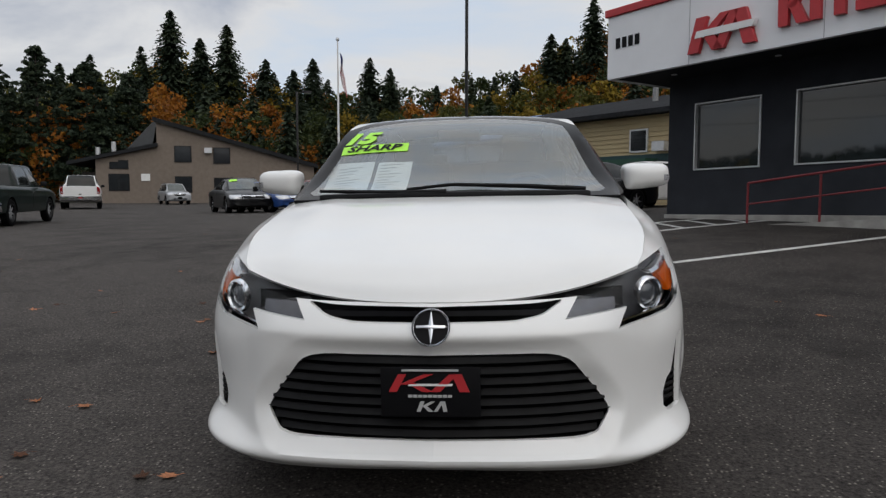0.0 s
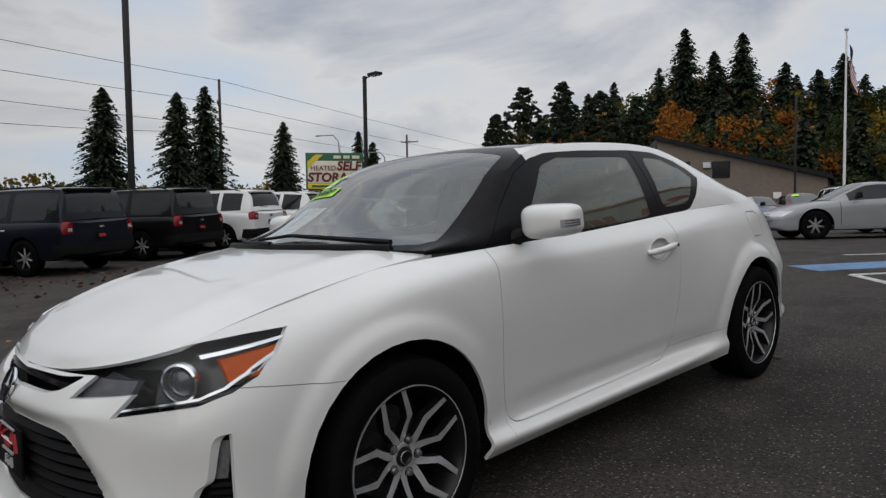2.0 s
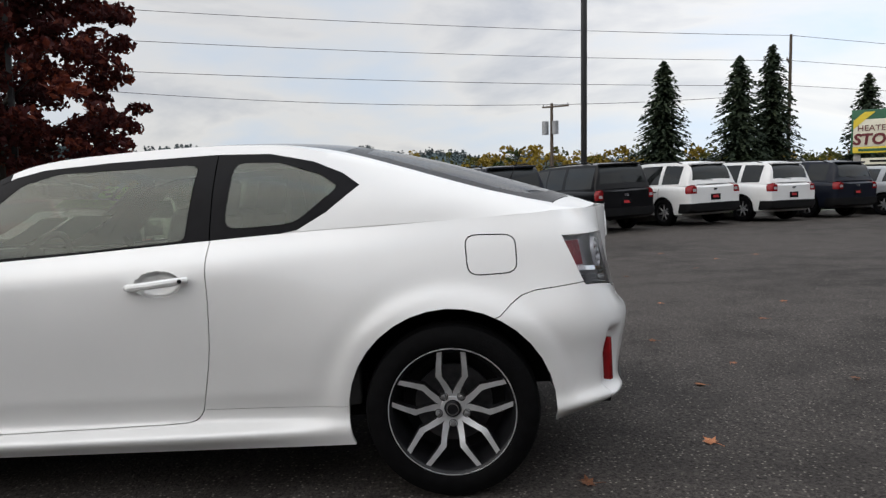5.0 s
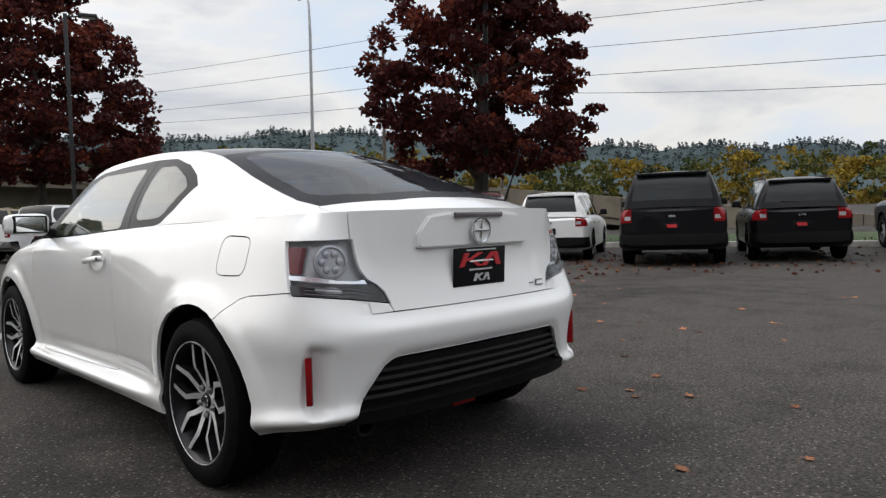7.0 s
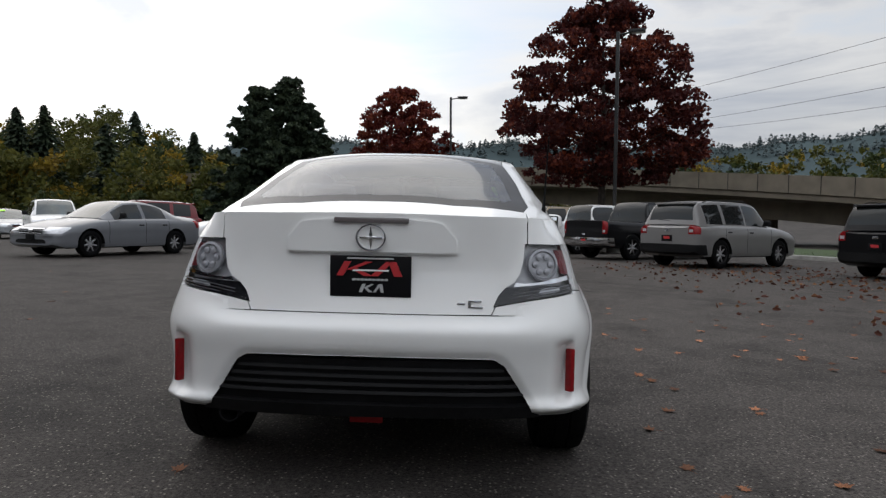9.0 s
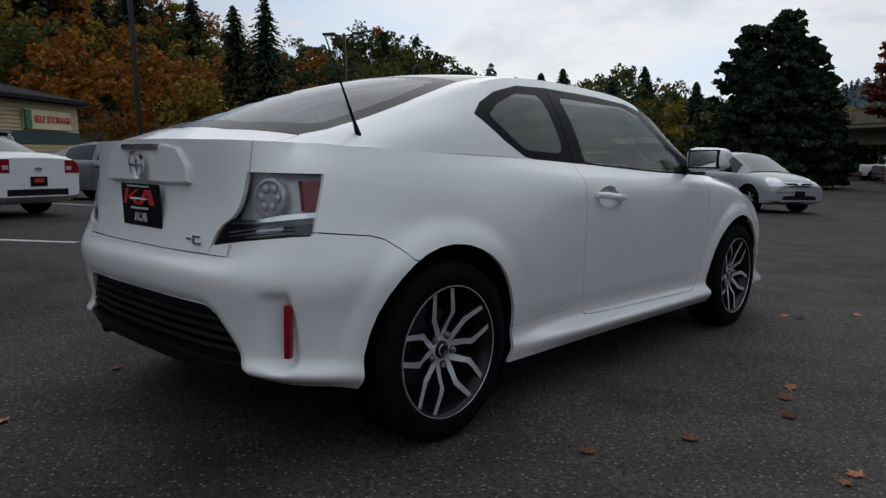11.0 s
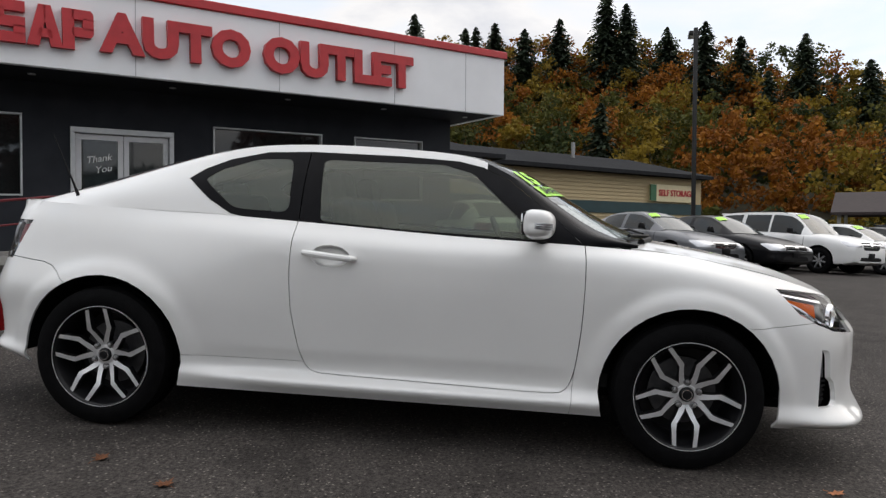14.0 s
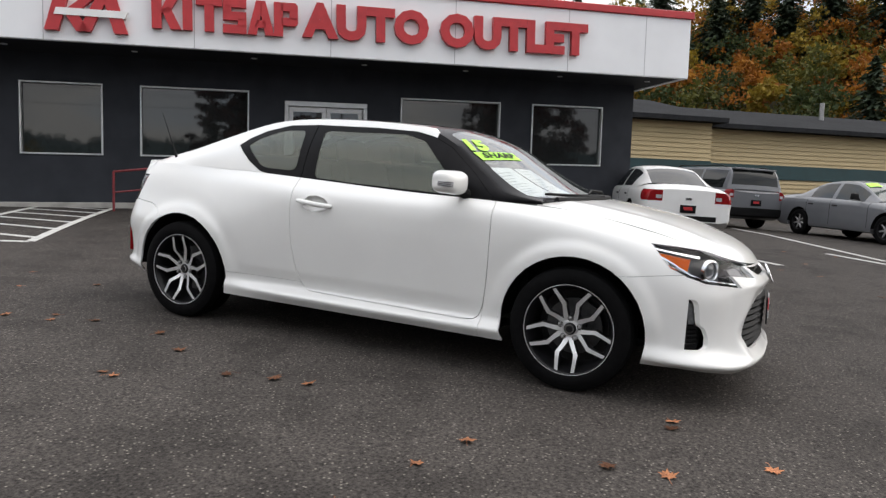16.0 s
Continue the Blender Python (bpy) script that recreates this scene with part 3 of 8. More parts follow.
shell = cut_out(shell, prism(GRILLE, "y", -2.6, -1.9))
SLOT = rounded([(-0.1, 0.690), (0.30, 0.694), (0.405, 0.704), (0.33, 0.662), (0.24, 0.648), (-0.1, 0.648)], 0.25)
shell = cut_out(shell, prism(SLOT, "y", -2.6, -1.9))
shell, vent_bowl = split(shell, VENT, "y", -2.6, -1.918, 0.0)
HEAD = [(0.403, 0.650), (0.447, 0.711), (0.58, 0.756), (0.68, 0.789), (0.745, 0.803), (0.80, 0.812), (0.842, 0.806), (0.838, 0.770), (0.820, 0.70), (0.800, 0.662), (0.750, 0.634), (0.570, 0.610), (0.603, 0.668)]


def head_tool(d):
    """The headlamp's outline, its rear edge running forward towards the foot."""
    b = prism(grown(HEAD, d), "y", -2.6, -1.7)
    for v in b.verts:
        if v.co.y > -2.0:
            v.co.y = -1.712 - max(0.0, 0.800 - v.co.z) * 1.05 + d
    return b


head_cover = kept_in(shell, head_tool(-0.001))
shell = cut_out(shell, head_tool(0.001))
BUMPER_F = [(-2.6, 0.1), (-1.50, 0.1), (-1.50, 0.628), (-1.655, 0.643), (-1.84, 0.668), (-1.98, 0.68), (-2.05, 0.76), (-2.6, 0.76)]
shell, bumper_f = split(shell, BUMPER_F, "x", -0.1, 1.2, 0.0012)
DOOR = [(-0.872, 1.2), (-0.882, 0.80), (-0.876, 0.58), (-0.858, 0.40), (-0.835, 0.325), (-0.80, 0.296), (-0.70, 0.290), (0.30, 0.303), (0.355, 0.313), (0.386, 0.348), (0.412, 0.43), (0.448, 0.60), (0.458, 0.78), (0.452, 0.92), (0.442, 1.2)]
shell, door = split(shell, rounded(DOOR, 0.33, 2), "x", 0.4, 1.2)
SPLIT_F = [(-2.6, 0.2), (-0.84, 0.2), (-0.874, 0.60), (-0.876, 1.2), (-2.6, 1.2)]
shell, fender = split(shell, SPLIT_F, "x", -0.1, 1.2, 0.001)
FUEL = rounded([(1.428, 0.972), (1.618, 0.964), (1.618, 0.824), (1.436, 0.822)], 0.26)
TAIL = [(0.572, 0.948), (0.74, 0.946), (0.90, 0.935), (0.90, 0.772), (0.745, 0.762), (0.60, 0.742), (0.457, 0.718), (0.474, 0.757), (0.500, 0.785), (0.535, 0.806), (0.556, 0.84), (0.566, 0.88)]


def tail_tool(d):
    """The tail lamp's outline, its front edge leaning back towards the foot."""
    b = prism(grown(TAIL, d), "y", 1.8, 2.4)
    for v in b.verts:
        if v.co.y < 2.0:
            v.co.y = 1.800 + (0.946 - v.co.z) * 0.40 - d
    return b


tail_cover = kept_in(shell, tail_tool(-0.001))
shell = cut_out(shell, tail_tool(0.003))
BUMPER_R = [(1.2, 0.1), (1.2, 0.55), (1.545, 0.675), (1.585, 0.712), (1.63, 0.742), (1.68, 0.756), (1.75, 0.762), (1.86, 0.772), (1.925, 0.770), (1.955, 0.759), (1.985, 0.745), (2.010, 0.724), (2.022, 0.686), (2.4, 0.684), (2.4, 0.1)]
shell, bumper_r = split(shell, BUMPER_R, "x", -0.1, 1.2)
LID = [(-0.1, 0.684), (0.447, 0.687), (0.463, 0.720), (0.480, 0.757), (0.506, 0.783), (0.541, 0.803), (0.562, 0.84), (0.573, 0.88), (0.579, 0.95), (0.579, 1.2), (-0.1, 1.2)]
shell, lid_face = split(shell, LID, "y", 1.8, 2.4)
bumper_r = cut_out(bumper_r, prism(DIFF, "y", 1.6, 2.5))

# gap between the quarter panel and the sill cover
shell = cut_out(shell, prism([(0.385, 0.3546), (1.02, 0.3572), (1.02, 0.3594), (0.385, 0.3568)], "x", 0.4, 1.2))
shell_right = shell
shell, fuel_flap = split(shell, FUEL, "x", 0.4, 1.2, 0.0025)
# greenhouse pieces
DLO = [(-0.872, 0.94), (-0.862, 0.968), (-0.73, 1.088), (-0.53, 1.243), (-0.40, 1.300), (-0.28, 1.326), (0.0, 1.340), (0.44, 1.345), (0.66, 1.335), (0.84, 1.292), (0.96, 1.238), (1.026, 1.188), (0.90, 1.09), (0.785, 1.026), (0.68, 1.010), (0.46, 0.998), (0.2, 0.985), (-0.3, 0.965), (-0.6, 0.955)]
cabin, dlo = split(cabin, DLO, "x", 0.45, 1.0, 0.001)
PANE = rounded([(-0.685, 0.972), (-0.355, 1.268), (-0.21, 1.306), (0.372, 1.308), (0.346, 1.011), (0.0, 0.993)], 0.08)
dlo, pane = split(dlo, PANE, "x", 0.45, 1.0, 0.001)
QUARTER = rounded([(0.520, 1.305), (0.70, 1.298), (0.87, 1.238), (0.945, 1.186), (0.775, 1.052), (0.500, 1.044)], 0.2)
dlo, quarter = split(dlo, QUARTER, "x", 0.45, 1.0, 0.001)
dlo, dlo_rear = split(dlo, [(0.446, 0.9), (0.446, 1.5), (1.3, 1.5), (1.3, 0.9)], "x", 0.45, 1.0, 0.0025)
PILLARS = [(-0.1, -1.6), (1.0, -1.6), (1.0, -0.42), (0.60, -0.42), (0.5, -0.34), (-0.1, -0.36)]
cabin, front_frame = split(cabin, PILLARS, "z", 0.9, 1.6, 0.001)
WINDSCREEN = [(-0.1, -1.262), (0.30, -1.235), (0.50, -1.175), (0.66, -1.08), (0.692, -1.02), (0.655, -0.90), (0.612, -0.74), (0.572, -0.58), (0.545, -0.47), (0.50, -0.455), (0.30, -0.45), (-0.1, -0.455)]
front_frame, windscreen = split(front_frame, WINDSCREEN, "z", 0.9, 1.6, 0.001)
ROOF = [(-0.1, -0.36), (0.5, -0.34), (0.535, -0.33), (0.53, 0.6), (0.525, 0.95), (-0.1, 1.0)]
cabin, roof_panel = split(cabin, ROOF, "z", 1.2, 1.6, 0.002)
BACKLIGHT = [(-0.1, 1.0), (0.525, 0.95), (0.575, 1.30), (0.602, 1.68), (0.575, 1.78), (0.3, 1.875), (-0.1, 1.895)]
cabin, backlight = split(cabin, BACKLIGHT, "z", 1.0, 1.6, 0.001)
CLEAR = [(-0.1, 1.06), (0.46, 1.03), (0.51, 1.30), (0.535, 1.64), (0.505, 1.70), (0.3, 1.795), (-0.1, 1.815)]
back_border, backlight = split(backlight, CLEAR, "z", 1.0, 1.6, 0.0005)
DECK = [(-0.1, 1.897), (0.3, 1.877), (0.575, 1.782), (0.585, 1.785), (0.585, 2.2), (-0.1, 2.2)]
cabin, deck = split(cabin, DECK, "z", 0.9, 1.6, 0.002)


windscreen, backlight, pane, quarter = (outer_only(me) for me in (windscreen, backlight, pane, quarter))


def on_car(name, me, mat, label="", parent=None):
    soften(me, 40)
    return part(name, me, mat, parent or car, label)


def pair(name, me, mat, label=""):
    """A left part and its mirror image."""
    a = on_car(name, me, mat, label)
    b = on_car(name, mirrored(me), mat, label)
    return a, b


part("body_shell", both_sides(shell, cabin, right=(shell_right, cabin)), M_WHITE_PAINT, car, "pearl white quarter panels and roof rails")
part("front_bumper", both_sides(bumper_f), M_WHITE_PAINT, car)
part("rear_bumper", both_sides(bumper_r), M_WHITE_PAINT, car)
part("hood", both_sides(hood_half), M_WHITE_PAINT, car)
trunk_lid = part("trunk_lid", both_sides(lid_face, deck), M_WHITE_PAINT, car)
pair("fender", fender, M_WHITE_PAINT)
doors = pair("door", door, M_WHITE_PAINT)
on_car("fuel_flap", fuel_flap, M_WHITE_PAINT)
part("windscreen_frame", both_sides(front_frame), M_GLOSSBLACK, car, "gloss black windscreen pillars")
part("windscreen", both_sides(windscreen), M_SCREEN_GLASS, car)
part("roof_panel", both_sides(roof_panel), material("roof_glass", (0.008, 0.008, 0.009), 0.10, vary=0.2, scale=9, spec=0.4), car, "dark glass roof panel")
part("rear_window", both_sides(backlight), glass("rear_glass", (0.56, 0.65, 0.74), 0.02, 0.7, 0.06, (0.30, 0.36, 0.42), curve=5.0, facing=0.04), car)
part("window_border", both_sides(back_border), M_GLOSSBLACK, car, "black ceramic border of the rear window")
pair("window_surround", dlo, M_GLOSSBLACK, "black side window surround")
pair("quarter_surround", dlo_rear, M_GLOSSBLACK, "black quarter window surround")
pair("door_window", pane, M_SIDE_GLASS)
pair("quarter_window", quarter, M_SIDE_GLASS)


def shifted(me, v):
    out = me.copy()
    out.transform(Matrix.Translation(v))
    return out


# wheels
TYRE = [(-0.108, 0.215), (-0.112, 0.25), (-0.112, 0.29), (-0.098, 0.318), (-0.07, 0.327), (-0.035, 0.3275), (-0.033, 0.321), (-0.027, 0.321), (-0.025, 0.328), (0.025, 0.328),
        (0.027, 0.321), (0.033, 0.321), (0.035, 0.3275), (0.07, 0.327), (0.098, 0.318), (0.112, 0.29), (0.114, 0.262), (0.109, 0.245), (0.100, 0.238), (0.09, 0.232)]
RIM = [(-0.09, 0.225), (-0.08, 0.216), (0.03, 0.210), (0.08, 0.224), (0.095, 0.233), (0.104, 0.239), (0.107, 0.236), (0.104, 0.231), (0.09, 0.224), (0.05, 0.205), (-0.07, 0.200), (-0.075, 0.05)]


def spoke_mesh():
    bm = bmesh.new()
    for s in (-1, 1):
        line = [(0.040, 0.011, 0.014, 0.058), (0.068, 0.016, 0.0135, 0.063), (0.100, 0.032, 0.0120, 0.073), (0.128, 0.049, 0.012, 0.084), (0.160, 0.048, 0.010, 0.089), (0.233, 0.043, 0.009, 0.096)]
        top = [[bm.verts.new((x, s * (t + k * w), r)) for k in (-1, 1)] for r, t, w, x in line]
        low = [[bm.verts.new((x - 0.030, s * (t + k * (w + 0.004)), r)) for k in (-1, 1)] for r, t, w, x in line]
        for i in range(len(line) - 1):
            bm.faces.new((top[i][0], top[i][1], top[i + 1][1], top[i + 1][0]))
            for k in (0, 1):
                bm.faces.new((top[i][k], top[i + 1][k], low[i + 1][k], low[i][k]))
            bm.faces.new((low[i][0], low[i][1], low[i + 1][1], low[i + 1][0]))
    me = mesh_of("spoke", bm, 25)
    me.materials.append(M_ALLOY)
    me.materials.append(M_GUNMETAL)
    for p in me.polygons:
        p.material_index = 0 if p.normal.x > 0.8 else 1
    return me


M_DISC = material("brake_disc", (0.10, 0.10, 0.105), 0.4, 0.7, vary=0.3, scale=25)
ME_LIP = mesh_of("lip", lathe([(0.098, 0.2395), (0.108, 0.2385), (0.108, 0.2355), (0.100, 0.233)], 56))
ME_TYRE = mesh_of("tyre", lathe(TYRE, 56))
ME_RIM = mesh_of("rim", lathe(RIM, 56))
ME_SPOKE = spoke_mesh()
ME_HUB = mesh_of("hub", lathe([(0.030, 0.052), (0.056, 0.050), (0.060, 0.046), (0.061, 0.034), (0.056, 0.031)], 40))
ME_CAP = mesh_of("cap", lathe([(0.03, 0.033), (0.060, 0.032), (0.066, 0.029), (0.069, 0.022), (0.070, 0.0)], 28))
ME_RING = mesh_of("ring", lathe([(0.066, 0.024), (0.073, 0.0235), (0.073, 0.020), (0.066, 0.0195)], 28))
ME_NUT = mesh_of("nut", lathe([(0.03, 0.0115), (0.066, 0.0115), (0.074, 0.009), (0.076, 0.0)], 12))
ME_POCKET = mesh_of("pocket", lathe([(0.030, 0.0165), (0.0625, 0.0165), (0.0635, 0.015), (0.058, 0.013), (0.058, 0.0)], 20))
ME_DISC = mesh_of("disc", lathe([(-0.05, 0.07), (-0.05, 0.15), (-0.03, 0.15), (-0.03, 0.07), (0.0, 0.065), (0.0, 0.0)], 40))
for me, mt in ((ME_TYRE, M_RUBBER), (ME_RIM, M_GUNMETAL), (ME_LIP, M_ALLOY), (ME_HUB, M_ALLOY), (ME_POCKET, M_GUNMETAL), (ME_CAP, M_GUNMETAL), (ME_RING, M_CHROME), (ME_NUT, M_STEEL), (ME_DISC, M_DISC)):
    me.materials.append(mt)


def alloy_wheel(x, y, z, turn, spin):
    wheel = new("wheel", ME_RIM)
    wheel.parent = car
    wheel.matrix_local = pose(x, y, z, 0, 0, turn) @ pose(0, 0, 0, spin)
    tagged(wheel, "twin-spoke alloy wheel with machined faces")
    for name, me in (("tyre", ME_TYRE), ("rim_lip", ME_LIP), ("brake_disc", ME_DISC), ("hub", ME_HUB), ("centre_cap", ME_CAP), ("cap_ring", ME_RING)):
        o = new(name, me)
        o.parent = wheel
    for i in range(5):
        o = new("spoke", ME_SPOKE)
        o.parent = wheel
        o.matrix_local = pose(0, 0, 0, 72 * i)
        o = new("wheel_nut", ME_NUT)
        o.parent = wheel
        o.matrix_local = pose(0, 0, 0, 72 * i + 36) @ pose(0, 0, 0.057)
        o = new("nut_pocket", ME_POCKET)
        o.parent = wheel
        o.matrix_local = pose(0, 0, 0, 72 * i + 36) @ pose(0, 0, 0.057)


alloy_wheel(0.775, -1.35, 0.327, 0, 15)
alloy_wheel(0.775, 1.35, 0.327, 0, -2)
alloy_wheel(-0.775, -1.35, 0.327, 180, -37)
alloy_wheel(-0.775, 1.35, 0.327, 180, 8)

# arch liners, floor pan, bulkheads
for s in (-1, 1):
    for y in (-1.35, 1.35):
        bm = lathe([(0.50, 0.02), (0.50, 0.395), (0.62, 0.402), (0.845, 0.402)], 40)
        bmesh.ops.delete(bm, geom=[v for v in bm.verts if v.co.z < -0.02], context="VERTS")
        for v in bm.verts:
            v.co = Vector((v.co.x * s, v.co.y + y, v.co.z + 0.325))
        part("arch_liner", bm, M_BLACK, car)
bm = box((1.0, 3.75, 0.05), (0, -0.2, 0.235), 0.02)
bm = box((1.58, 1.75, 0.06), (0, 0, 0.235), 0.02, bm=bm)
bm = box((1.2, 0.06, 0.42), (0, -2.05, 0.45), 0.01, bm=bm)
bm = box((1.2, 0.06, 0.34), (0, 1.78, 0.50), 0.01, bm=bm)
bm = box((1.3, 0.05, 0.5), (0, -1.02, 0.62), 0.01, bm=bm)
bm = box((0.9, 0.75, 0.4), (0, -1.5, 0.52), 0.05, bm=bm)
part("underbody", bm, M_BLACK, car, "black underbody and firewall")

# grilles
def front_y(x, inset):
    k = np.interp(abs(x), [p[0] for p in OUTLINE[:5]], range(5))
    p, n = outline_at(k)
    return p[1] + inset


def front_strip(z0, z1, half, inset0, inset1, depth, n=28, sink=0.0):
    rows = []
    for z, i in ((z0, inset0), (z1, inset1), (z1, inset1 + depth), (z0, inset0 + depth)):
        rows.append([(x, front_y(x, i + sink * (x / half) ** 2), z) for x in (half * (2 * j / n - 1) for j in range(n + 1))])
    return grid(rows, closed_u=True)


part("grille_backing", front_strip(0.27, 0.72, 0.60, 0.13, 0.19, 0.01), M_BLACK, car)
for i in range(8):
    z = 0.300 + 0.0325 * i
    half = np.interp(z, [0.29, 0.37, 0.55], [0.50, 0.55, 0.41]) - 0.005
    part("grille_bar", front_strip(z, z + 0.017, half, 0.038, 0.052, 0.03, sink=0.03), M_BLACK, car)
part("grille_floor", front_strip(0.268, 0.286, 0.47, 0.062, 0.062, 0.10), M_BLACK, car)
part("upper_grille_bar", front_strip(0.660, 0.676, 0.36, 0.10, 0.105, 0.02), M_GLOSSBLACK, car)
for x in (-0.21, 0.2):
    part("bumper_plug", box((0.016, 0.012, 0.012), (x, front_y(x, 0.082), 0.535), 0.003), M_AMBER, car)

# fog vents with recessed slats and lamp
M_RUN_LENS = material("running_lens", (0.16, 0.165, 0.17), 0.15, 0.2, vary=0.3, scale=60, coat=0.4)
for s in (-1, 1):
    me = shifted(vent_bowl, (-0.020, 0.045, 0))
    on_car("vent_recess", me if s > 0 else mirrored(me), M_BLACK)
    for i in range(5):
        z = 0.328 + 0.021 * i
        inner = 0.738 + 0.004 * abs(i - 1)
        bm = rod([(s * inner, -1.962, z), (s * 0.766, -1.940, z), (s * 0.800, -1.902, z)], 0.0065, 6)
        part("vent_slat", bm, M_BLACK, car)
    rows = [[(s * (0.772 - 0.012 * a + 0.011 * b), -1.938 - 0.012 * a + 0.013 * b, 0.535 - 0.105 * a) for b in (0, 1, 2)] for a in (0, 0.5, 1)]
    part("running_lamp", grid(rows), M_RUN_LENS, car, "clear daytime running lamp")

# headlamps
M_SMOKE = material("lamp_smoke", (0.10, 0.10, 0.11), 0.25, 0.2, vary=0.3, scale=40)
M_HOUSING = material("lamp_black", (0.045, 0.046, 0.050), 0.3, vary=0.5, scale=22, spec=0.45)
for s in (-1, 1):
    side = (lambda me: me) if s > 0 else mirrored
    cover = on_car("headlamp", side(outer_only(head_cover, (0.45, -1.4, 0.45))), M_LENS_GLASS, "clear headlamp with projector and amber side lens")
    on_car("lamp_housing", side(shifted(head_cover, (-0.030, 0.055, -0.004))), M_HOUSING, parent=cover)
    amber = kept_in(head_cover, prism([(-1.740, 0.775), (-1.915, 0.746), (-1.910, 0.688), (-1.825, 0.700)], "x", 0.5, 1.0))
    on_car("side_lens", side(shifted(amber, (-0.012, 0.016, -0.004))), M_AMBER, "amber side lens", parent=cover)
    tip = kept_in(head_cover, prism([(0.42, 0.60), (0.575, 0.60), (0.58, 0.70), (0.42, 0.70)], "y", -2.4, -1.8))
    on_car("indicator", side(shifted(tip, (-0.012, 0.026, -0.006))), M_SMOKE, parent=cover)
    bm = lathe([(0.0, 0.062), (-0.018, 0.060), (-0.022, 0.053), (-0.012, 0.048), (0.0, 0.046)], 32, axis="y")
    bm.transform(Matrix.Translation((s * 0.682, -1.985, 0.692)) @ pose(0, 0, 0, 0, 0, 34 * s) @ Matrix.Scale(0.92, 4))
    part("projector_ring", bm, M_CHROME, cover)
    bm = lathe([(0.0, 0.046), (-0.012, 0.040), (-0.022, 0.025), (-0.026, 0.0)], 28, axis="y")
    bm.transform(Matrix.Translation((s * 0.679, -1.980, 0.692)) @ pose(0, 0, 0, 0, 0, 34 * s) @ Matrix.Scale(0.92, 4))
    part("projector_lens", bm, material("projector_glass", (0.05, 0.055, 0.065), 0.05, 0.0, coat=1.0), cover)
    lower = kept_in(head_cover, prism([(0.582, 0.622), (0.748, 0.646), (0.788, 0.670), (0.806, 0.704), (0.820, 0.765), (0.814, 0.765), (0.800, 0.708), (0.783, 0.676), (0.745, 0.6525), (0.587, 0.6285)], "y", -2.4, -1.6))
    on_car("chrome_trim", side(shifted(lower, (-0.006, 0.010, 0))), M_CHROME, parent=cover)
    upper = kept_in(head_cover, prism([(-1.725, 0.793), (-1.73, 0.785), (-1.95, 0.749), (-1.95, 0.759)], "x", 0.5, 1.0))
    on_car("chrome_trim", side(shifted(upper, (-0.006, 0.010, 0))), M_CHROME, parent=cover)

# tail lamps
for s in (-1, 1):
    side = (lambda me: me) if s > 0 else mirrored
    cover = on_car("tail_lamp", side(outer_only(tail_cover, (0.35, 1.2, 0.7))), M_LENS_GLASS, "clear-lens tail lamp with red reflector")
    on_car("lamp_housing", side(shifted(tail_cover, (-0.025, -0.040, 0))), material("lamp_silver", (0.46, 0.46, 0.48), 0.35, 0.3, vary=0.15, scale=30), parent=cover)
    red = kept_in(tail_cover, prism([(1.6, 0.835), (1.882, 0.835), (1.872, 0.926), (1.6, 0.930)], "x", 0.5, 1.0))
    on_car("red_reflector", side(shifted(red, (-0.010, -0.012, 0))), material("dim_red_lens", (0.14, 0.020, 0.026), 0.3, vary=0.4, scale=30, spec=0.3), parent=cover)
    low = kept_in(tail_cover, prism([(0.4, 0.70), (1.0, 0.70), (1.0, 0.806), (0.4, 0.782)], "y", 1.6, 2.3))
    on_car("smoked_band", side(shifted(low, (-0.006, -0.010, 0))), material("smoked_lens", (0.010, 0.010, 0.012), 0.15, 0.0, coat=0.2), parent=cover)
    for i in range(3):
        pts = ((0.52, 1.998, 0.736), (0.60, 1.980, 0.750), (0.70, 1.948, 0.764), (0.745, 1.918, 0.771))
        part("lamp_rib", rod([(s * x, y, z + 0.012 * i) for x, y, z in pts], 0.0022, 6), M_SMOKE, cover)
    white = kept_in(tail_cover, prism(rounded([(0.625, 0.762), (0.715, 0.772), (0.710, 0.790), (0.640, 0.784)], 0.25, 2), "y", 1.6, 2.3))
    on_car("reversing_lamp", side(shifted(white, (-0.004, -0.007, 0))), M_CLEAR_LENS, parent=cover)
    sweep = kept_in(tail_cover, prism([(0.535, 0.790), (0.60, 0.795), (0.68, 0.802), (0.76, 0.815), (0.84, 0.822), (0.84, 0.834), (0.77, 0.833), (0.70, 0.822), (0.64, 0.808), (0.58, 0.802), (0.545, 0.806)], "y", 1.6, 2.3))
    on_car("chrome_trim", side(shifted(sweep, (-0.006, -0.009, 0))), M_CHROME, parent=cover)
    bm = lathe([(0.0, 0.058), (0.010, 0.056), (0.012, 0.048), (0.004, 0.044), (0.004, 0.0)], 32, axis="y")
    for i in range(6):
        b = lathe([(0.0, 0.013), (0.008, 0.011), (0.011, 0.0)], 14, axis="y")
        b.transform(Matrix.Translation((0.029 * math.cos(i * math.pi / 3), 0.003, 0.029 * math.sin(i * math.pi / 3))))
        bm = merge(bm, b)
    bm.transform(Matrix.Translation((s * 0.640, 1.927, 0.872)) @ pose(0, 0, 0, 8, 0, -18 * s) @ Matrix.Scale(1.08, 4))
    part("led_cluster", bm, material("led_frost", (0.36, 0.36, 0.38), 0.25, 0.2, coat=0.7), cover)

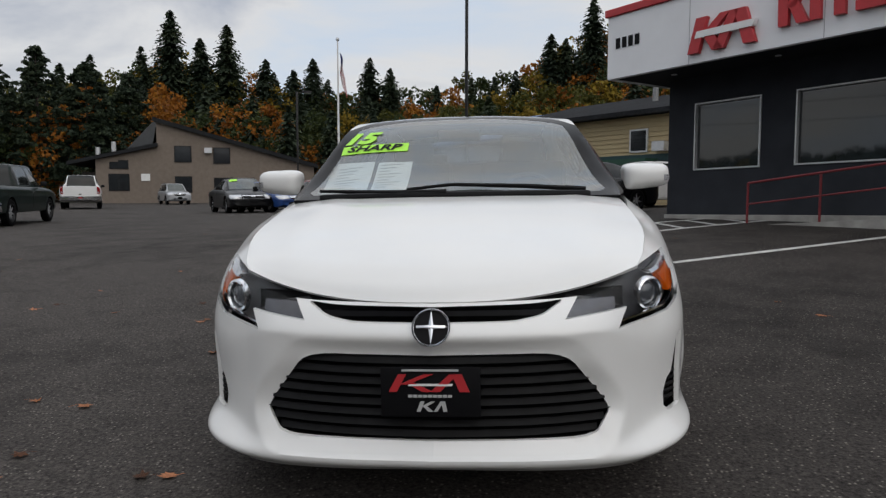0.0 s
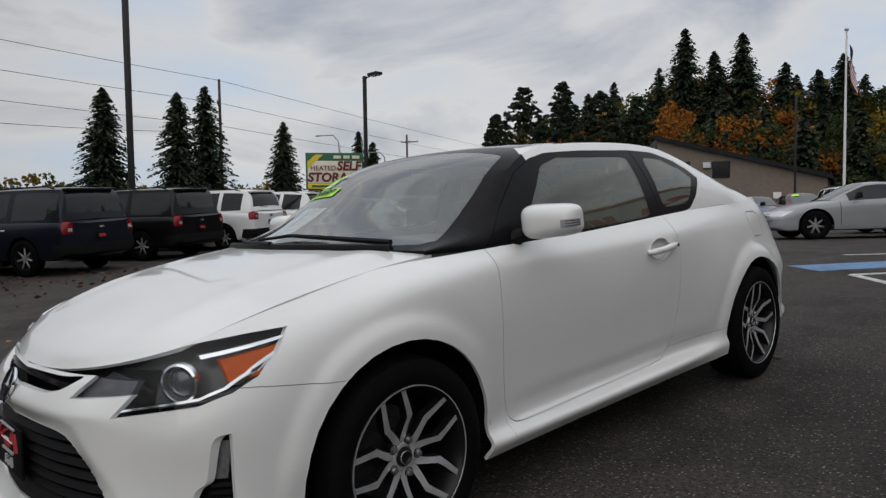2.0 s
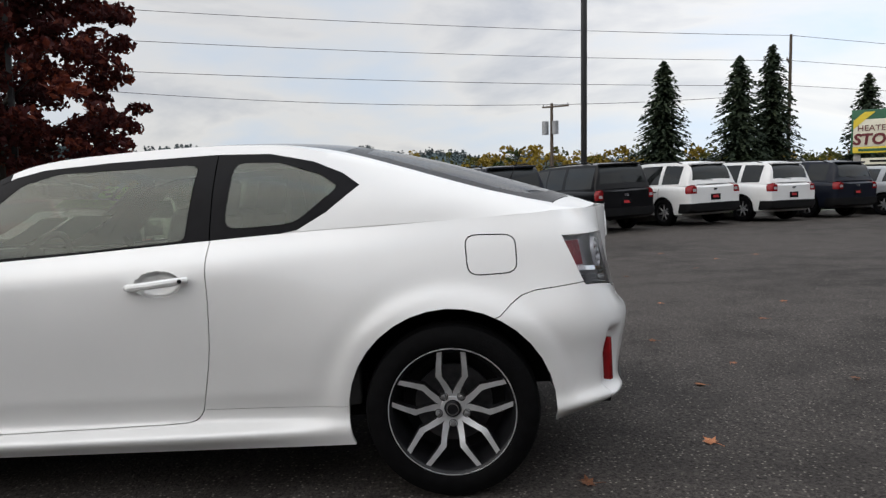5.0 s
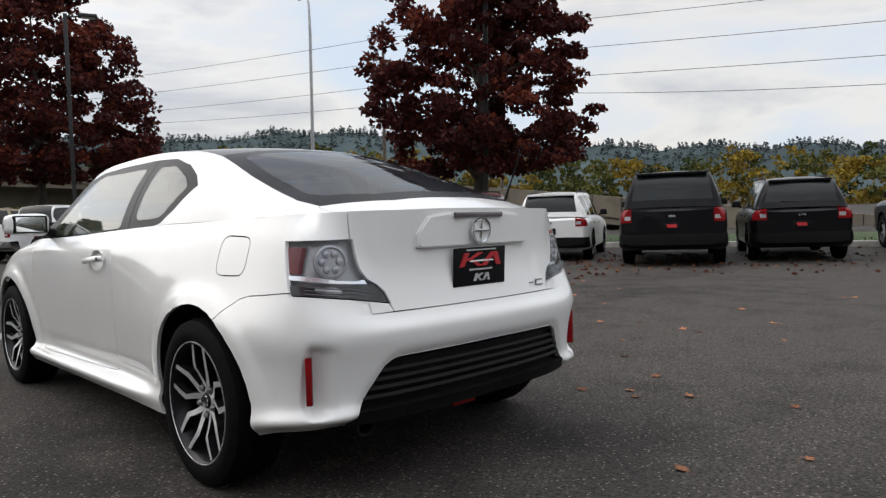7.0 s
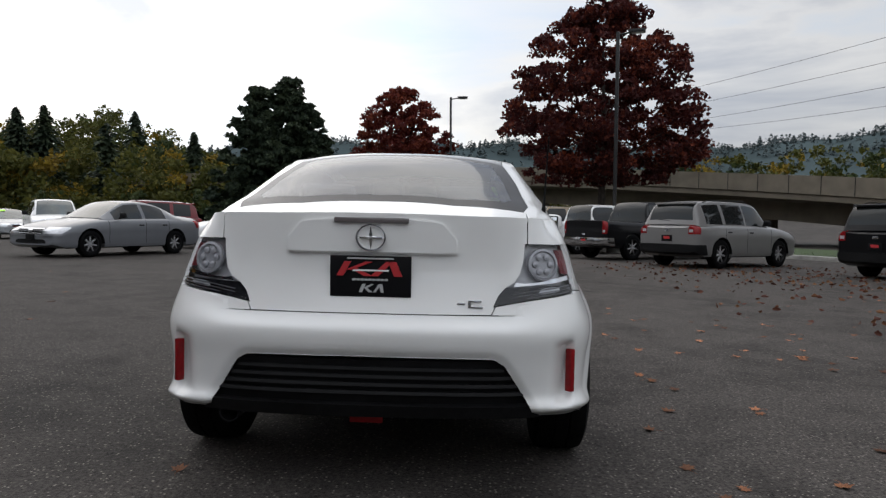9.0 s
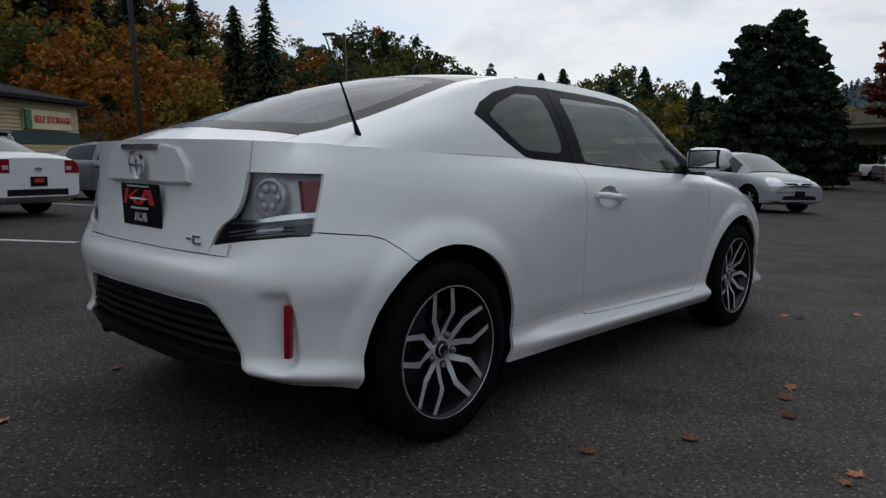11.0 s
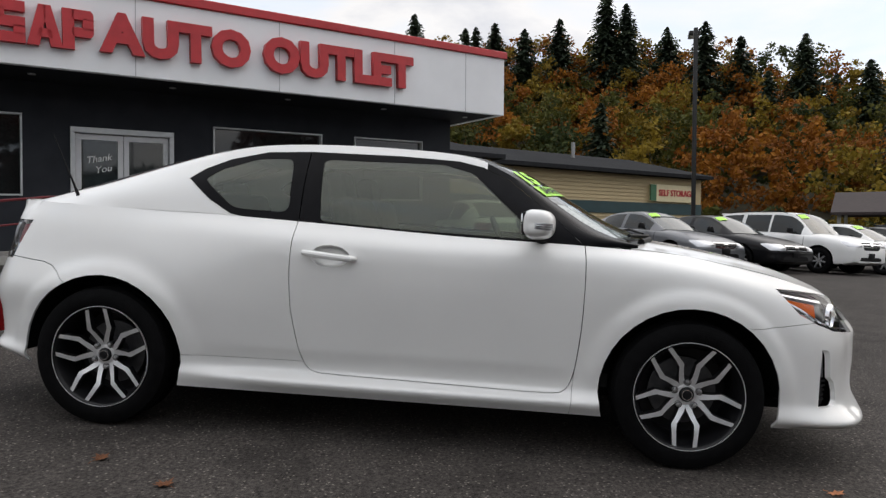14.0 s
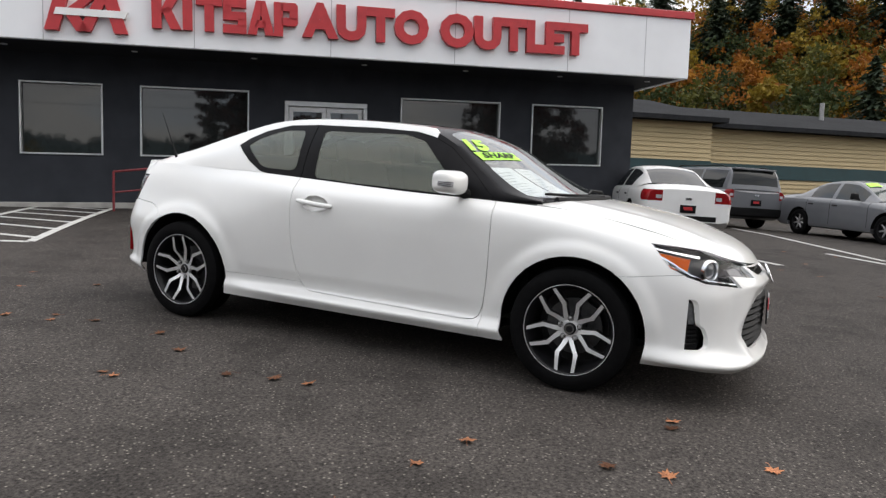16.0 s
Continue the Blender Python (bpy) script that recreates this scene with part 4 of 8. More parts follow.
# badges
def badge(m, r, squash=1.0, star=True):
    bm = lathe([(-0.004, r), (0.004, r * 0.99), (0.006, r * 0.93), (0.003, r * 0.86), (-0.004, r * 0.85)], 40, axis="y")
    if star:
        for i in range(4):
            w = i * math.pi / 2
            tip = Vector((math.cos(w), 0, math.sin(w))) * r * 0.9
            a = Vector((-math.sin(w), 0, math.cos(w))) * r * 0.14
            b = bmesh.new()
            v = [b.verts.new(q) for q in (a + Vector((0, -0.002, 0)), tip + Vector((0, -0.003, 0)), -a + Vector((0, -0.002, 0)), Vector((0, -0.007, 0)))]
            b.faces.new((v[0], v[1], v[3]))
            b.faces.new((v[1], v[2], v[3]))
            bm = merge(bm, b)
        bm = box((r * 1.5, 0.006, r * 0.16), (0, -0.004, 0), 0.002, bm=bm)
    bm.transform(m @ Matrix.Diagonal((1, 1, squash, 1)))
    ob = part("badge", bm, M_CHROME, car, "chrome ring badge on a dark disc")
    bm = lathe([(0.001, r * 0.9), (0.001, 0.0)], 32, axis="y")
    bm.transform(m @ Matrix.Diagonal((1, 1, squash, 1)))
    part("badge_disc", bm, M_INK, ob)
    return ob


badge(pose(0, -2.261, 0.642, -24), 0.058)
# raised garnish, lamp and plates at the rear
garnish = prism(rounded([(-0.318, 0.905), (0.318, 0.905), (0.318, 0.962), (0.262, 1.026), (0.16, 1.037), (-0.16, 1.037), (-0.262, 1.026), (-0.318, 0.962)], 0.1, 2), "y", 2.015, 2.052)
for v in garnish.verts:
    v.co.y -= 0.16 * v.co.x**2
bmesh.ops.bevel(garnish, geom=[e for e in garnish.edges if all(v.co.y > 2.03 for v in e.verts)], offset=0.006, segments=2, affect="EDGES")
lid_trim = part("lid_garnish", garnish, M_WHITE_PAINT, trunk_lid)
part("brake_lamp", box((0.275, 0.02, 0.020), (0, 2.047, 1.028), 0.004), material("smoked_red", (0.11, 0.095, 0.095), 0.15, coat=0.6), trunk_lid)
b2 = badge(pose(0, 2.060, 0.965, 6, 0, 180), 0.055, 0.9)
b2.children[0].data.materials.clear()
b2.children[0].data.materials.append(M_WHITE_PAINT)
for x, w, z in ((-0.335, 0.03, 0.728), (-0.385, 0.05, 0.738), (-0.39, 0.05, 0.716), (-0.366, 0.012, 0.727)):
    part("model_mark", box((w, 0.006, 0.008 if w > 0.02 else 0.028), (x, 2.041, z), 0.002), M_CHROME, trunk_lid)


M_PLATE_GREY = material("plate_grey", (0.42, 0.42, 0.42), 0.5, vary=0.1, scale=20)


def dealer_plate(m, w, h, parent):
    """A black advertising plate with a red slanted device and white bars."""
    plate = part("dealer_plate", box((w, 0.008, h), bevel=0.003), M_INK, parent, "black dealer plate with red slanted logo")
    plate.matrix_local = m
    k = w / 0.30

    def shape(poly, mat, d=0.006, name="plate_mark"):
        wide = 1.25 if mat is M_RED_SIGN else 1.0
        part(name, prism([(x * k * wide, z * k) for x, z in poly], "y", -0.004 - d, -0.003), mat, plate)

    for o in (-0.045, 0.045):
        if o > 0:
            shape([(0.0, 0.002), (0.024, 0.002), (0.066, 0.055), (0.046, 0.055)], M_RED_SIGN)
            shape([(0.052, 0.055), (0.076, 0.055), (0.094, 0.002), (0.070, 0.002)], M_RED_SIGN)
            continue
        shape([(o - 0.055, 0.002), (o - 0.035, 0.002), (o - 0.012, 0.055), (o - 0.032, 0.055)], M_RED_SIGN)
        shape([(o - 0.028, 0.024), (o + 0.030, 0.055), (o + 0.052, 0.055), (o - 0.01, 0.024)], M_RED_SIGN)
        shape([(o - 0.012, 0.028), (o + 0.005, 0.030), (o + 0.050, 0.002), (o + 0.026, 0.002)], M_RED_SIGN)
    shape([(-0.066, 0.020), (0.066, 0.020), (0.068, 0.0255), (-0.064, 0.0255)], M_WHITE_SIGN, 0.007)
    for i in range(9):
        shape([(-0.066 + 0.0148 * i, -0.015), (-0.054 + 0.0148 * i, -0.015), (-0.054 + 0.0148 * i, -0.008), (-0.066 + 0.0148 * i, -0.008)], M_PLATE_GREY)
    shape([(-0.085, 0.064), (0.085, 0.064), (0.085, 0.069), (-0.085, 0.069)], M_PLATE_GREY)
    shape([(-0.042, -0.058), (-0.030, -0.058), (-0.018, -0.028), (-0.030, -0.028)], M_PLATE_GREY)
    shape([(-0.026, -0.042), (0.002, -0.028), (0.014, -0.028), (-0.014, -0.044)], M_PLATE_GREY)
    shape([(-0.020, -0.044), (-0.010, -0.044), (0.008, -0.058), (-0.006, -0.058)], M_PLATE_GREY)
    shape([(0.010, -0.058), (0.020, -0.058), (0.040, -0.028), (0.030, -0.028)], M_PLATE_GREY)
    shape([(0.032, -0.028), (0.044, -0.028), (0.050, -0.058), (0.039, -0.058)], M_PLATE_GREY)


dealer_plate(pose(0.0, 2.048, 0.822, 3, 0, 180), 0.30, 0.152, trunk_lid)
dealer_plate(pose(-0.005, -2.270, 0.447, -3, 0, 0), 0.30, 0.152, car)

# rear diffuser, exhaust, reflectors
def rear_y(x, inset):
    k = 19 - np.interp(abs(x), [p[0] for p in OUTLINE[19:13:-1]], range(6))
    p, n = outline_at(k)
    return p[1] - inset


def rear_strip(z0, z1, half0, half1, i0, i1, depth, n=24):
    rows = []
    for z, h, i in ((z0, half0, i0), (z1, half1, i1), (z1, half1, i1 + depth), (z0, half0, i0 + depth)):
        rows.append([(x, rear_y(x, i), z) for x in (h * (2 * j / n - 1) for j in range(n + 1))])
    return grid(rows, closed_u=True)


part("diffuser", rear_strip(0.30, 0.512, 0.66, 0.49, 0.085, 0.055, 0.02), M_BLACK, car, "black ribbed rear diffuser")
for i in range(4):
    z = 0.385 + 0.03 * i
    half = np.interp(z, [0.33, 0.50], [0.62, 0.48])
    part("diffuser_rib", rear_strip(z, z + 0.012, half, half, 0.045, 0.05, 0.02), M_BLACK, car)
part("diffuser_lip", rear_strip(0.298, 0.348, 0.64, 0.625, 0.055, 0.03, 0.06), M_BLACK, car)
bm = lathe([(0.0, 0.040), (0.16, 0.040), (0.16, 0.034), (0.02, 0.034)], 24, axis="y")
bm.transform(Matrix.Translation((0.545, 1.82, 0.285)))
part("exhaust_tip", bm, M_GUNMETAL, car)
part("tow_reflector", box((0.13, 0.02, 0.035), (0.02, 1.955, 0.270), 0.006), M_RED_LENS, car)
for s in (-1, 1):
    part("bumper_reflector", box((0.022, 0.030, 0.163), (s * 0.754, 1.944, 0.4745), 0.004, turn=pose(0, 0, 0, 0, 0, -38 * s)), M_RED_LENS, car, "red bumper reflector")

# door mirrors, handles
for s in (-1, 1):
    place = Matrix.Translation((s * 0.940, -0.645, 1.046)) @ pose(0, 0, 0, 0, -4 * s, 8 * s)

    def shell_point(x, y, z, grow=1.0):
        """A point of the mirror housing in a direction."""
        k = grow * (abs(x) ** 4.6 + abs(y) ** 2.6 + abs(z) ** 3.6) ** (-1 / 3.6)
        return Vector((x * k * 0.114, y * k * (0.088 if y < 0 else 0.048), z * k * (0.064 - 0.007 * x * s) - 0.004 * x * s))

    b = bmesh.new()
    bmesh.ops.create_uvsphere(b, u_segments=40, v_segments=24, radius=1)
    for v in b.verts:
        v.co = shell_point(*v.co)
    b.transform(place)
    cap = part("mirror_cap", b, M_WHITE_PAINT, car, "white door mirror housing")
    part("mirror_glass", box((0.16, 0.008, 0.085), (s * 0.932, -0.598, 1.046), 0.003, turn=pose(0, 0, 0, 0, 0, 8 * s)), material("mirror", (0.7, 0.72, 0.72), 0.02, 1.0), cap)
    part("mirror_rim", box((0.185, 0.02, 0.102), (s * 0.932, -0.612, 1.046), 0.009, turn=pose(0, 0, 0, 0, 0, 8 * s)), M_BLACK, cap)
    bm = grid([[shell_point(s * math.cos(w), -math.sin(w), z, 1.02) for z in np.linspace(-0.42, 0.02, 5)] for w in np.linspace(0.12, 0.98, 14)])
    bm.transform(place)
    signal = part("turn_signal", bm, M_CLEAR_LENS, cap, "clear ribbed turn signal lens")
    for z in (-0.33, -0.2, -0.07):
        part("lens_rib", rod([place @ shell_point(s * math.cos(w), -math.sin(w), z, 1.025) for w in np.linspace(0.2, 0.85, 9)], 0.0016, 5), M_GUNMETAL, signal)
    part("mirror_arm", rod([(s * 0.765, -0.70, 0.975), (s * 0.82, -0.665, 0.998), (s * 0.87, -0.65, 1.015)], 0.03, 10, radii=[0.036, 0.028, 0.024]), M_BLACK, car)

cup = bmesh.new()
bmesh.ops.create_uvsphere(cup, u_segments=36, v_segments=20, radius=1)
cup.transform(Matrix.Translation((0.880, 0.27, 0.856)) @ Matrix.Diagonal((0.042, 0.098, 0.054, 1)))
me_cup = bpy.data.meshes.new("cup")
cup.to_mesh(me_cup)
cup.free()
for ob in doors:
    s = 1 if ob is doors[0] else -1
    tool = bmesh.new()
    tool.from_mesh(me_cup if s > 0 else mirrored(me_cup))
    ob.data = cut_out(ob.data, tool)
    ob.data.materials.clear()
    ob.data.materials.append(M_WHITE_PAINT)
    soften(ob.data, 40)
    bm = bmesh.new()
    bm.from_mesh(me_cup if s > 0 else mirrored(me_cup))
    bmesh.ops.delete(bm, geom=[v for v in bm.verts if abs(v.co.x) > 0.868], context="VERTS")
    part("handle_cup", bm, M_WHITE_PAINT, ob)
    bm = rod([(s * x, y, z) for x, y, z in ((0.868, 0.150, 0.848), (0.892, 0.170, 0.850), (0.900, 0.25, 0.856), (0.898, 0.34, 0.864), (0.878, 0.392, 0.868))], 0.014, 10, radii=[0.012, 0.015, 0.015, 0.016, 0.012])
    part("door_handle", bm, M_WHITE_PAINT, ob)
    if s > 0:
        bm = lathe([(0.0, 0.008), (0.004, 0.008), (0.005, 0.0)], 12)
        bm.transform(Matrix.Translation((0.901, 0.372, 0.866)))
        part("key_cylinder", bm, M_BLACK, ob)


# windscreen: wipers, papers and window paint follow the glass
def screen_point(x, y, lift=0.0):
    xb, zb, xr, zr, top, bow = smooth_keys(CABIN, y)
    u = abs(x) / xr
    return Vector((x, y + bow * (1 - u * u), zr + (top - zr) * (1 - u**2.4))) + Vector((0, -0.45, 0.9)) * lift


for pts in ([(0.585, -1.085), (0.30, -1.055), (0.0, -1.03), (-0.20, -1.075)], [(-0.02, -1.11), (-0.30, -1.10), (-0.62, -1.05)]):
    bm = rod([screen_point(x, y, 0.018) for x, y in pts], 0.009, 6, radii=[0.012, 0.010, 0.008, 0.006][: len(pts)])
    part("wiper", bm, M_BLACK, car)
bm = rod([screen_point(x, -1.112, 0.004) for x in np.linspace(-0.60, 0.60, 25)], 0.016, 8)
part("cowl_panel", bm, M_BLACK, car)


def on_screen(x0, x1, y0, y1, mat, name, skew=0.0, lift=0.004):
    rows = [[screen_point(x0 + (x1 - x0) * i / 8, y0 + (y1 - y0) * j / 5 + skew * i / 8, lift) for i in range(9)] for j in range(6)]
    return part(name, grid(rows), mat, car)


on_screen(-0.645, -0.41, -0.99, -0.70, M_PAPER, "window_sheet", -0.02, -0.022)
on_screen(-0.39, -0.215, -1.01, -0.73, M_PAPER, "window_sheet", -0.01, -0.022)
for i in range(9):
    y = -0.76 - 0.024 * i
    on_screen(-0.375, -0.26 - 0.03 * (i % 3), y, y + 0.006, material("print_grey", (0.35, 0.38, 0.38), 0.7), "printed_line", 0, -0.0205)
    on_screen(-0.60, -0.47 - 0.02 * (i % 4), y, y + 0.006, material("print_grey", (0.35, 0.38, 0.38), 0.7), "printed_line", 0, -0.0205)
on_screen(-0.605, -0.245, -0.675, -0.615, M_GREEN_SIGN, "window_banner", -0.015)


def screen_letters(text, x0, x1, y0, y1, mat, lift, shear, bold):
    cu = bpy.data.curves.new("tmp", "FONT")
    cu.body, cu.shear, cu.offset, cu.resolution_u = text, shear, bold, 2
    ob = new("tmp", cu)
    me = bpy.data.meshes.new_from_object(ob.evaluated_get(bpy.context.evaluated_depsgraph_get()))
    bpy.data.objects.remove(ob)
    xs, ys = [v.co.x for v in me.vertices], [v.co.y for v in me.vertices]
    for v in me.vertices:
        a, b = (v.co.x - min(xs)) / (max(xs) - min(xs)), (v.co.y - min(ys)) / (max(ys) - min(ys))
        v.co = screen_point(x0 + (x1 - x0) * a, y0 + (y1 - y0) * b - 0.015 * a, lift)
    part("window_lettering", me, mat, car, "painted window lettering")


screen_letters("15", -0.60, -0.40, -0.605, -0.50, M_GREEN_SIGN, 0.006, 0.35, 0.05)
screen_letters("SHARP", -0.575, -0.275, -0.665, -0.622, M_INK, 0.0075, 0.3, 0.03)

# antenna
ant = part("antenna", rod([(-0.674, 1.575, 1.030), (-0.674, 1.60, 1.062), (-0.674, 1.625, 1.12), (-0.674, 1.68, 1.24), (-0.674, 1.745, 1.38)], 0.004, 8, radii=[0.026, 0.012, 0.006, 0.003, 0.002]), M_BLACK, car)

# cabin
def seat(x, y, bench=False):
    w = 0.56 if not bench else 1.2
    bm = box((w, 0.52, 0.18), (x, y - 0.12, 0.52), 0.06, segments=3)
    bm = box((w * 0.96, 0.14, 0.58), (x, y + 0.24, 0.85), 0.055, turn=pose(0, 0, 0, -16), bm=bm, segments=3)
    ob = part("seat", bm, M_SEAT, car, "dark cloth seat")
    for hx in ((x,) if not bench else (x - 0.33, x + 0.33)):
        part("headrest", box((0.26, 0.09, 0.17), (hx, y + 0.37, 1.18 if not bench else 1.12), 0.035, turn=pose(0, 0, 0, -12), segments=3), M_SEAT, ob)


seat(0.36, -0.02)
seat(-0.36, -0.02)
seat(0, 0.82, True)
bm = box((1.36, 0.42, 0.26), (0, -0.88, 0.83), 0.07, segments=3)
bm = box((0.42, 0.25, 0.09), (0.36, -0.74, 0.955), 0.035, bm=bm)
part("dashboard", bm, M_TRIM, car)
b = bmesh.new()
rows = []
for i in range(32):
    a = 2 * math.pi * i / 32
    c = Vector((math.cos(a), 0, math.sin(a)))
    rows.append([c * (0.175 + 0.015 * math.cos(q)) + Vector((0, 0.015 * math.sin(q), 0)) for q in (2 * math.pi * j / 8 for j in range(8))])
bm = grid(rows, True, True)
bm = box((0.30, 0.03, 0.05), (0, 0, 0), 0.01, bm=bm)
bm.transform(Matrix.Translation((0.36, -0.50, 0.90)) @ pose(0, 0, 0, -24))
part("steering_wheel", bm, M_TRIM, car)
for s in (-1, 1):
    part("door_card", box((0.05, 1.9, 0.60), (s * 0.77, 0.05, 0.64), 0.02), M_TRIM, car)
part("parcel_shelf", box((1.15, 0.55, 0.04), (0, 1.50, 0.97), 0.01), M_TRIM, car)
part("headlining", grid([[((-0.5 + j / 8), y, smooth_keys(CABIN, y)[4] - 0.03 - 0.03 * abs(-1 + j / 4) ** 2) for j in range(9)] for y in np.linspace(-0.3, 0.95, 8)]), M_LINING, car)
part("rear_mirror", box((0.22, 0.03, 0.06), (0.0, -0.62, 1.27), 0.012), M_BLACK, car)

# ---- the dealership building ----
M_CHARCOAL = material("charcoal_stucco", (0.030, 0.033, 0.040), 0.8, vary=0.22, scale=2.0, bump=0.25, bump_scale=80, spec=0.2)
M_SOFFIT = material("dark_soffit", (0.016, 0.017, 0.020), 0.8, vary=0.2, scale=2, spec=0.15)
M_FASCIA = material("fascia_white", (0.80, 0.81, 0.83), 0.5, vary=0.05, scale=1.2, bump=0.04, bump_scale=5)
M_ALUMINIUM = material("window_aluminium", (0.58, 0.59, 0.60), 0.4, 0.4, vary=0.08, scale=10)
M_CONCRETE = material("concrete", (0.30, 0.29, 0.27), 0.85, vary=0.25, scale=4, bump=0.3, bump_scale=60, big=0.2)
M_RAIL_RED = material("rail_red", (0.16, 0.015, 0.02), 0.45, vary=0.2, scale=20)
M_SHOP_GLASS = material("shop_glass", (0.015, 0.018, 0.018), 0.03, vary=0.1, scale=1, spec=0.9)
M_DARK_ROOM = material("dark_room", (0.05, 0.045, 0.04), 0.9, vary=0.4, scale=2)
FD, FN, FC = Vector((0.650, -0.760, 0)), Vector((-0.760, -0.650, 0)), Vector((5.004, 9.816, 0))


def fac(s, o, z):
    """Along the front, out from it, and up; the building steps up very slightly along its length."""
    return FC + FD * s + FN * o + Vector((0, 0, z + 0.018 * (s - 5)))


def fac_box(s0, s1, o0, o1, z0, z1, bevel=0.0, bm=None):
    b = bmesh.new()
    vs = [b.verts.new(fac(s, o, z)) for s in (s0, s1) for o in (o0, o1) for z in (z0, z1)]
    for f in ((0, 1, 3, 2), (4, 6, 7, 5), (0, 4, 5, 1), (2, 3, 7, 6), (0, 2, 6, 4), (1, 5, 7, 3)):
        b.faces.new([vs[i] for i in f])
    bmesh.ops.recalc_face_normals(b, faces=b.faces)
    if bevel:
        bmesh.ops.bevel(b, geom=b.edges, offset=bevel, segments=1, affect="EDGES")
    return merge(bm, b)


shop = thing("dealership_building", Matrix.Identity(4), "charcoal single-storey showroom with white fascia sign", "building")
WINDOWS = [(-1.18, 0.27), (0.94, 3.01), (6.17, 8.46), (9.22, 11.0)]
wall = mesh_of("wall", fac_box(-1.82, 11.8, -0.28, 0.0, 0.2, 4.4))
for a, b in WINDOWS:
    wall = cut_out(wall, fac_box(a, b, -0.6, 0.3, 1.55, 2.93))
wall = cut_out(wall, fac_box(3.72, 5.44, -0.6, 0.3, 0.55, 2.76))
part("front_wall", wall, M_CHARCOAL, shop)
part("side_wall", fac_box(-1.82, -1.55, -12, -0.28, 0.2, 4.4), M_CHARCOAL, shop)
part("side_wall", fac_box(11.53, 11.8, -12, -0.28, 0.2, 4.4), M_CHARCOAL, shop)
part("back_wall", fac_box(-1.55, 11.53, -12, -11.75, 0.2, 4.4), M_CHARCOAL, shop)
part("plinth", fac_box(-1.86, 11.84, -0.02, 0.05, 0.2, 0.63, 0.01), M_CONCRETE, shop, "pale concrete plinth")
part("showroom_floor", fac_box(-1.55, 11.53, -11.75, -0.28, 0.45, 0.55), M_DARK_ROOM, shop)
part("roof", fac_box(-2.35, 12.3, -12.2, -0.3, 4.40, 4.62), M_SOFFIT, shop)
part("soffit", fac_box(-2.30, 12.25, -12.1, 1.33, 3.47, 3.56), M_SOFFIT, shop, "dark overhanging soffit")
fascia = part("fascia", fac_box(-2.35, 12.3, 1.30, 1.40, 3.45, 4.72, 0.01), M_FASCIA, shop, "white panelled fascia")
part("fascia_return", fac_box(12.2, 12.3, -1.8, 1.30, 3.45, 4.72, 0.01), M_FASCIA, shop)
part("fascia_return", fac_box(-2.35, -2.25, -1.8, 1.30, 3.45, 4.72, 0.01), M_FASCIA, shop)
part("red_coping", fac_box(-2.40, 12.35, 1.15, 1.45, 4.72, 4.87, 0.01), M_RED_SIGN, shop, "red metal coping")
part("red_coping", fac_box(12.15, 12.35, -1.9, 1.15, 4.72, 4.87, 0.01), M_RED_SIGN, shop)
for s in (-0.4, 2.05, 4.5, 6.95, 9.4, 11.2):
    part("fascia_seam", fac_box(s, s + 0.012, 1.398, 1.404, 3.46, 4.71), material("seam_grey", (0.4, 0.4, 0.42), 0.6), fascia)
for s in np.arange(-1.2, 12, 2.15):
    bm = lathe([(0, 0.060), (0.012, 0.060), (0.015, 0.045), (0.0, 0.038), (0.0, 0.0)], 16, axis="z")
    bm.transform(Matrix.Translation(fac(s, 0.72, 3.45)))
    part("downlight", bm, M_ALUMINIUM, shop)
for a, b in WINDOWS:
    surround = None
    for s0, s1, z0, z1 in ((a, b, 1.55, 1.582), (a, b, 2.898, 2.93), (a, a + 0.030, 1.582, 2.898), (b - 0.030, b, 1.582, 2.898)):
        surround = fac_box(s0, s1, -0.10, 0.035, z0, z1, 0.006, surround)
    w = part("window", surround, M_ALUMINIUM, shop, "aluminium shop window surround")
    part("pane", fac_box(a + 0.02, b - 0.02, -0.075, -0.06, 1.57, 2.91), M_SHOP_GLASS, w)
surround = None
for s0, s1, z0, z1 in ((3.72, 5.44, 2.66, 2.76), (3.72, 3.80, 0.6, 2.66), (5.36, 5.44, 0.6, 2.66)):
    surround = fac_box(s0, s1, -0.12, 0.04, z0, z1, 0.006, surround)
part("door_frame", surround, M_ALUMINIUM, shop)
M_DOOR_WHITE = material("door_white", (0.68, 0.69, 0.70), 0.45, vary=0.06, scale=6)
for s0, s1 in ((3.81, 4.575), (4.585, 5.35)):
    leaf = None
    for a, b, z0, z1 in ((s0, s1, 0.62, 0.80), (s0, s1, 2.55, 2.65), (s0, s0 + 0.09, 0.80, 2.55), (s1 - 0.09, s1, 0.80, 2.55)):
        leaf = fac_box(a, b, -0.08, -0.03, z0, z1, 0.006, leaf)
    leaf = part("glass_door", leaf, M_DOOR_WHITE, shop, "white-framed glass entrance door")
    part("pane", fac_box(s0 + 0.08, s1 - 0.08, -0.062, -0.05, 0.79, 2.56), M_SHOP_GLASS, leaf)
    e = s1 - 0.14 if s0 < 4 else s0 + 0.14
    part("pull_handle", rod([fac(e, -0.02, 1.45), fac(e, 0.03, 1.47), fac(e, 0.03, 1.83), fac(e, -0.02, 1.85)], 0.012), M_CHROME, leaf)
FACE = Matrix((( *FD, 0), (*(-FN), 0), (0, 0, 1, 0), (0, 0, 0, 1))).transposed()


def fac_pose(s, o, z):
    return Matrix.Translation(fac(s, o, z)) @ FACE


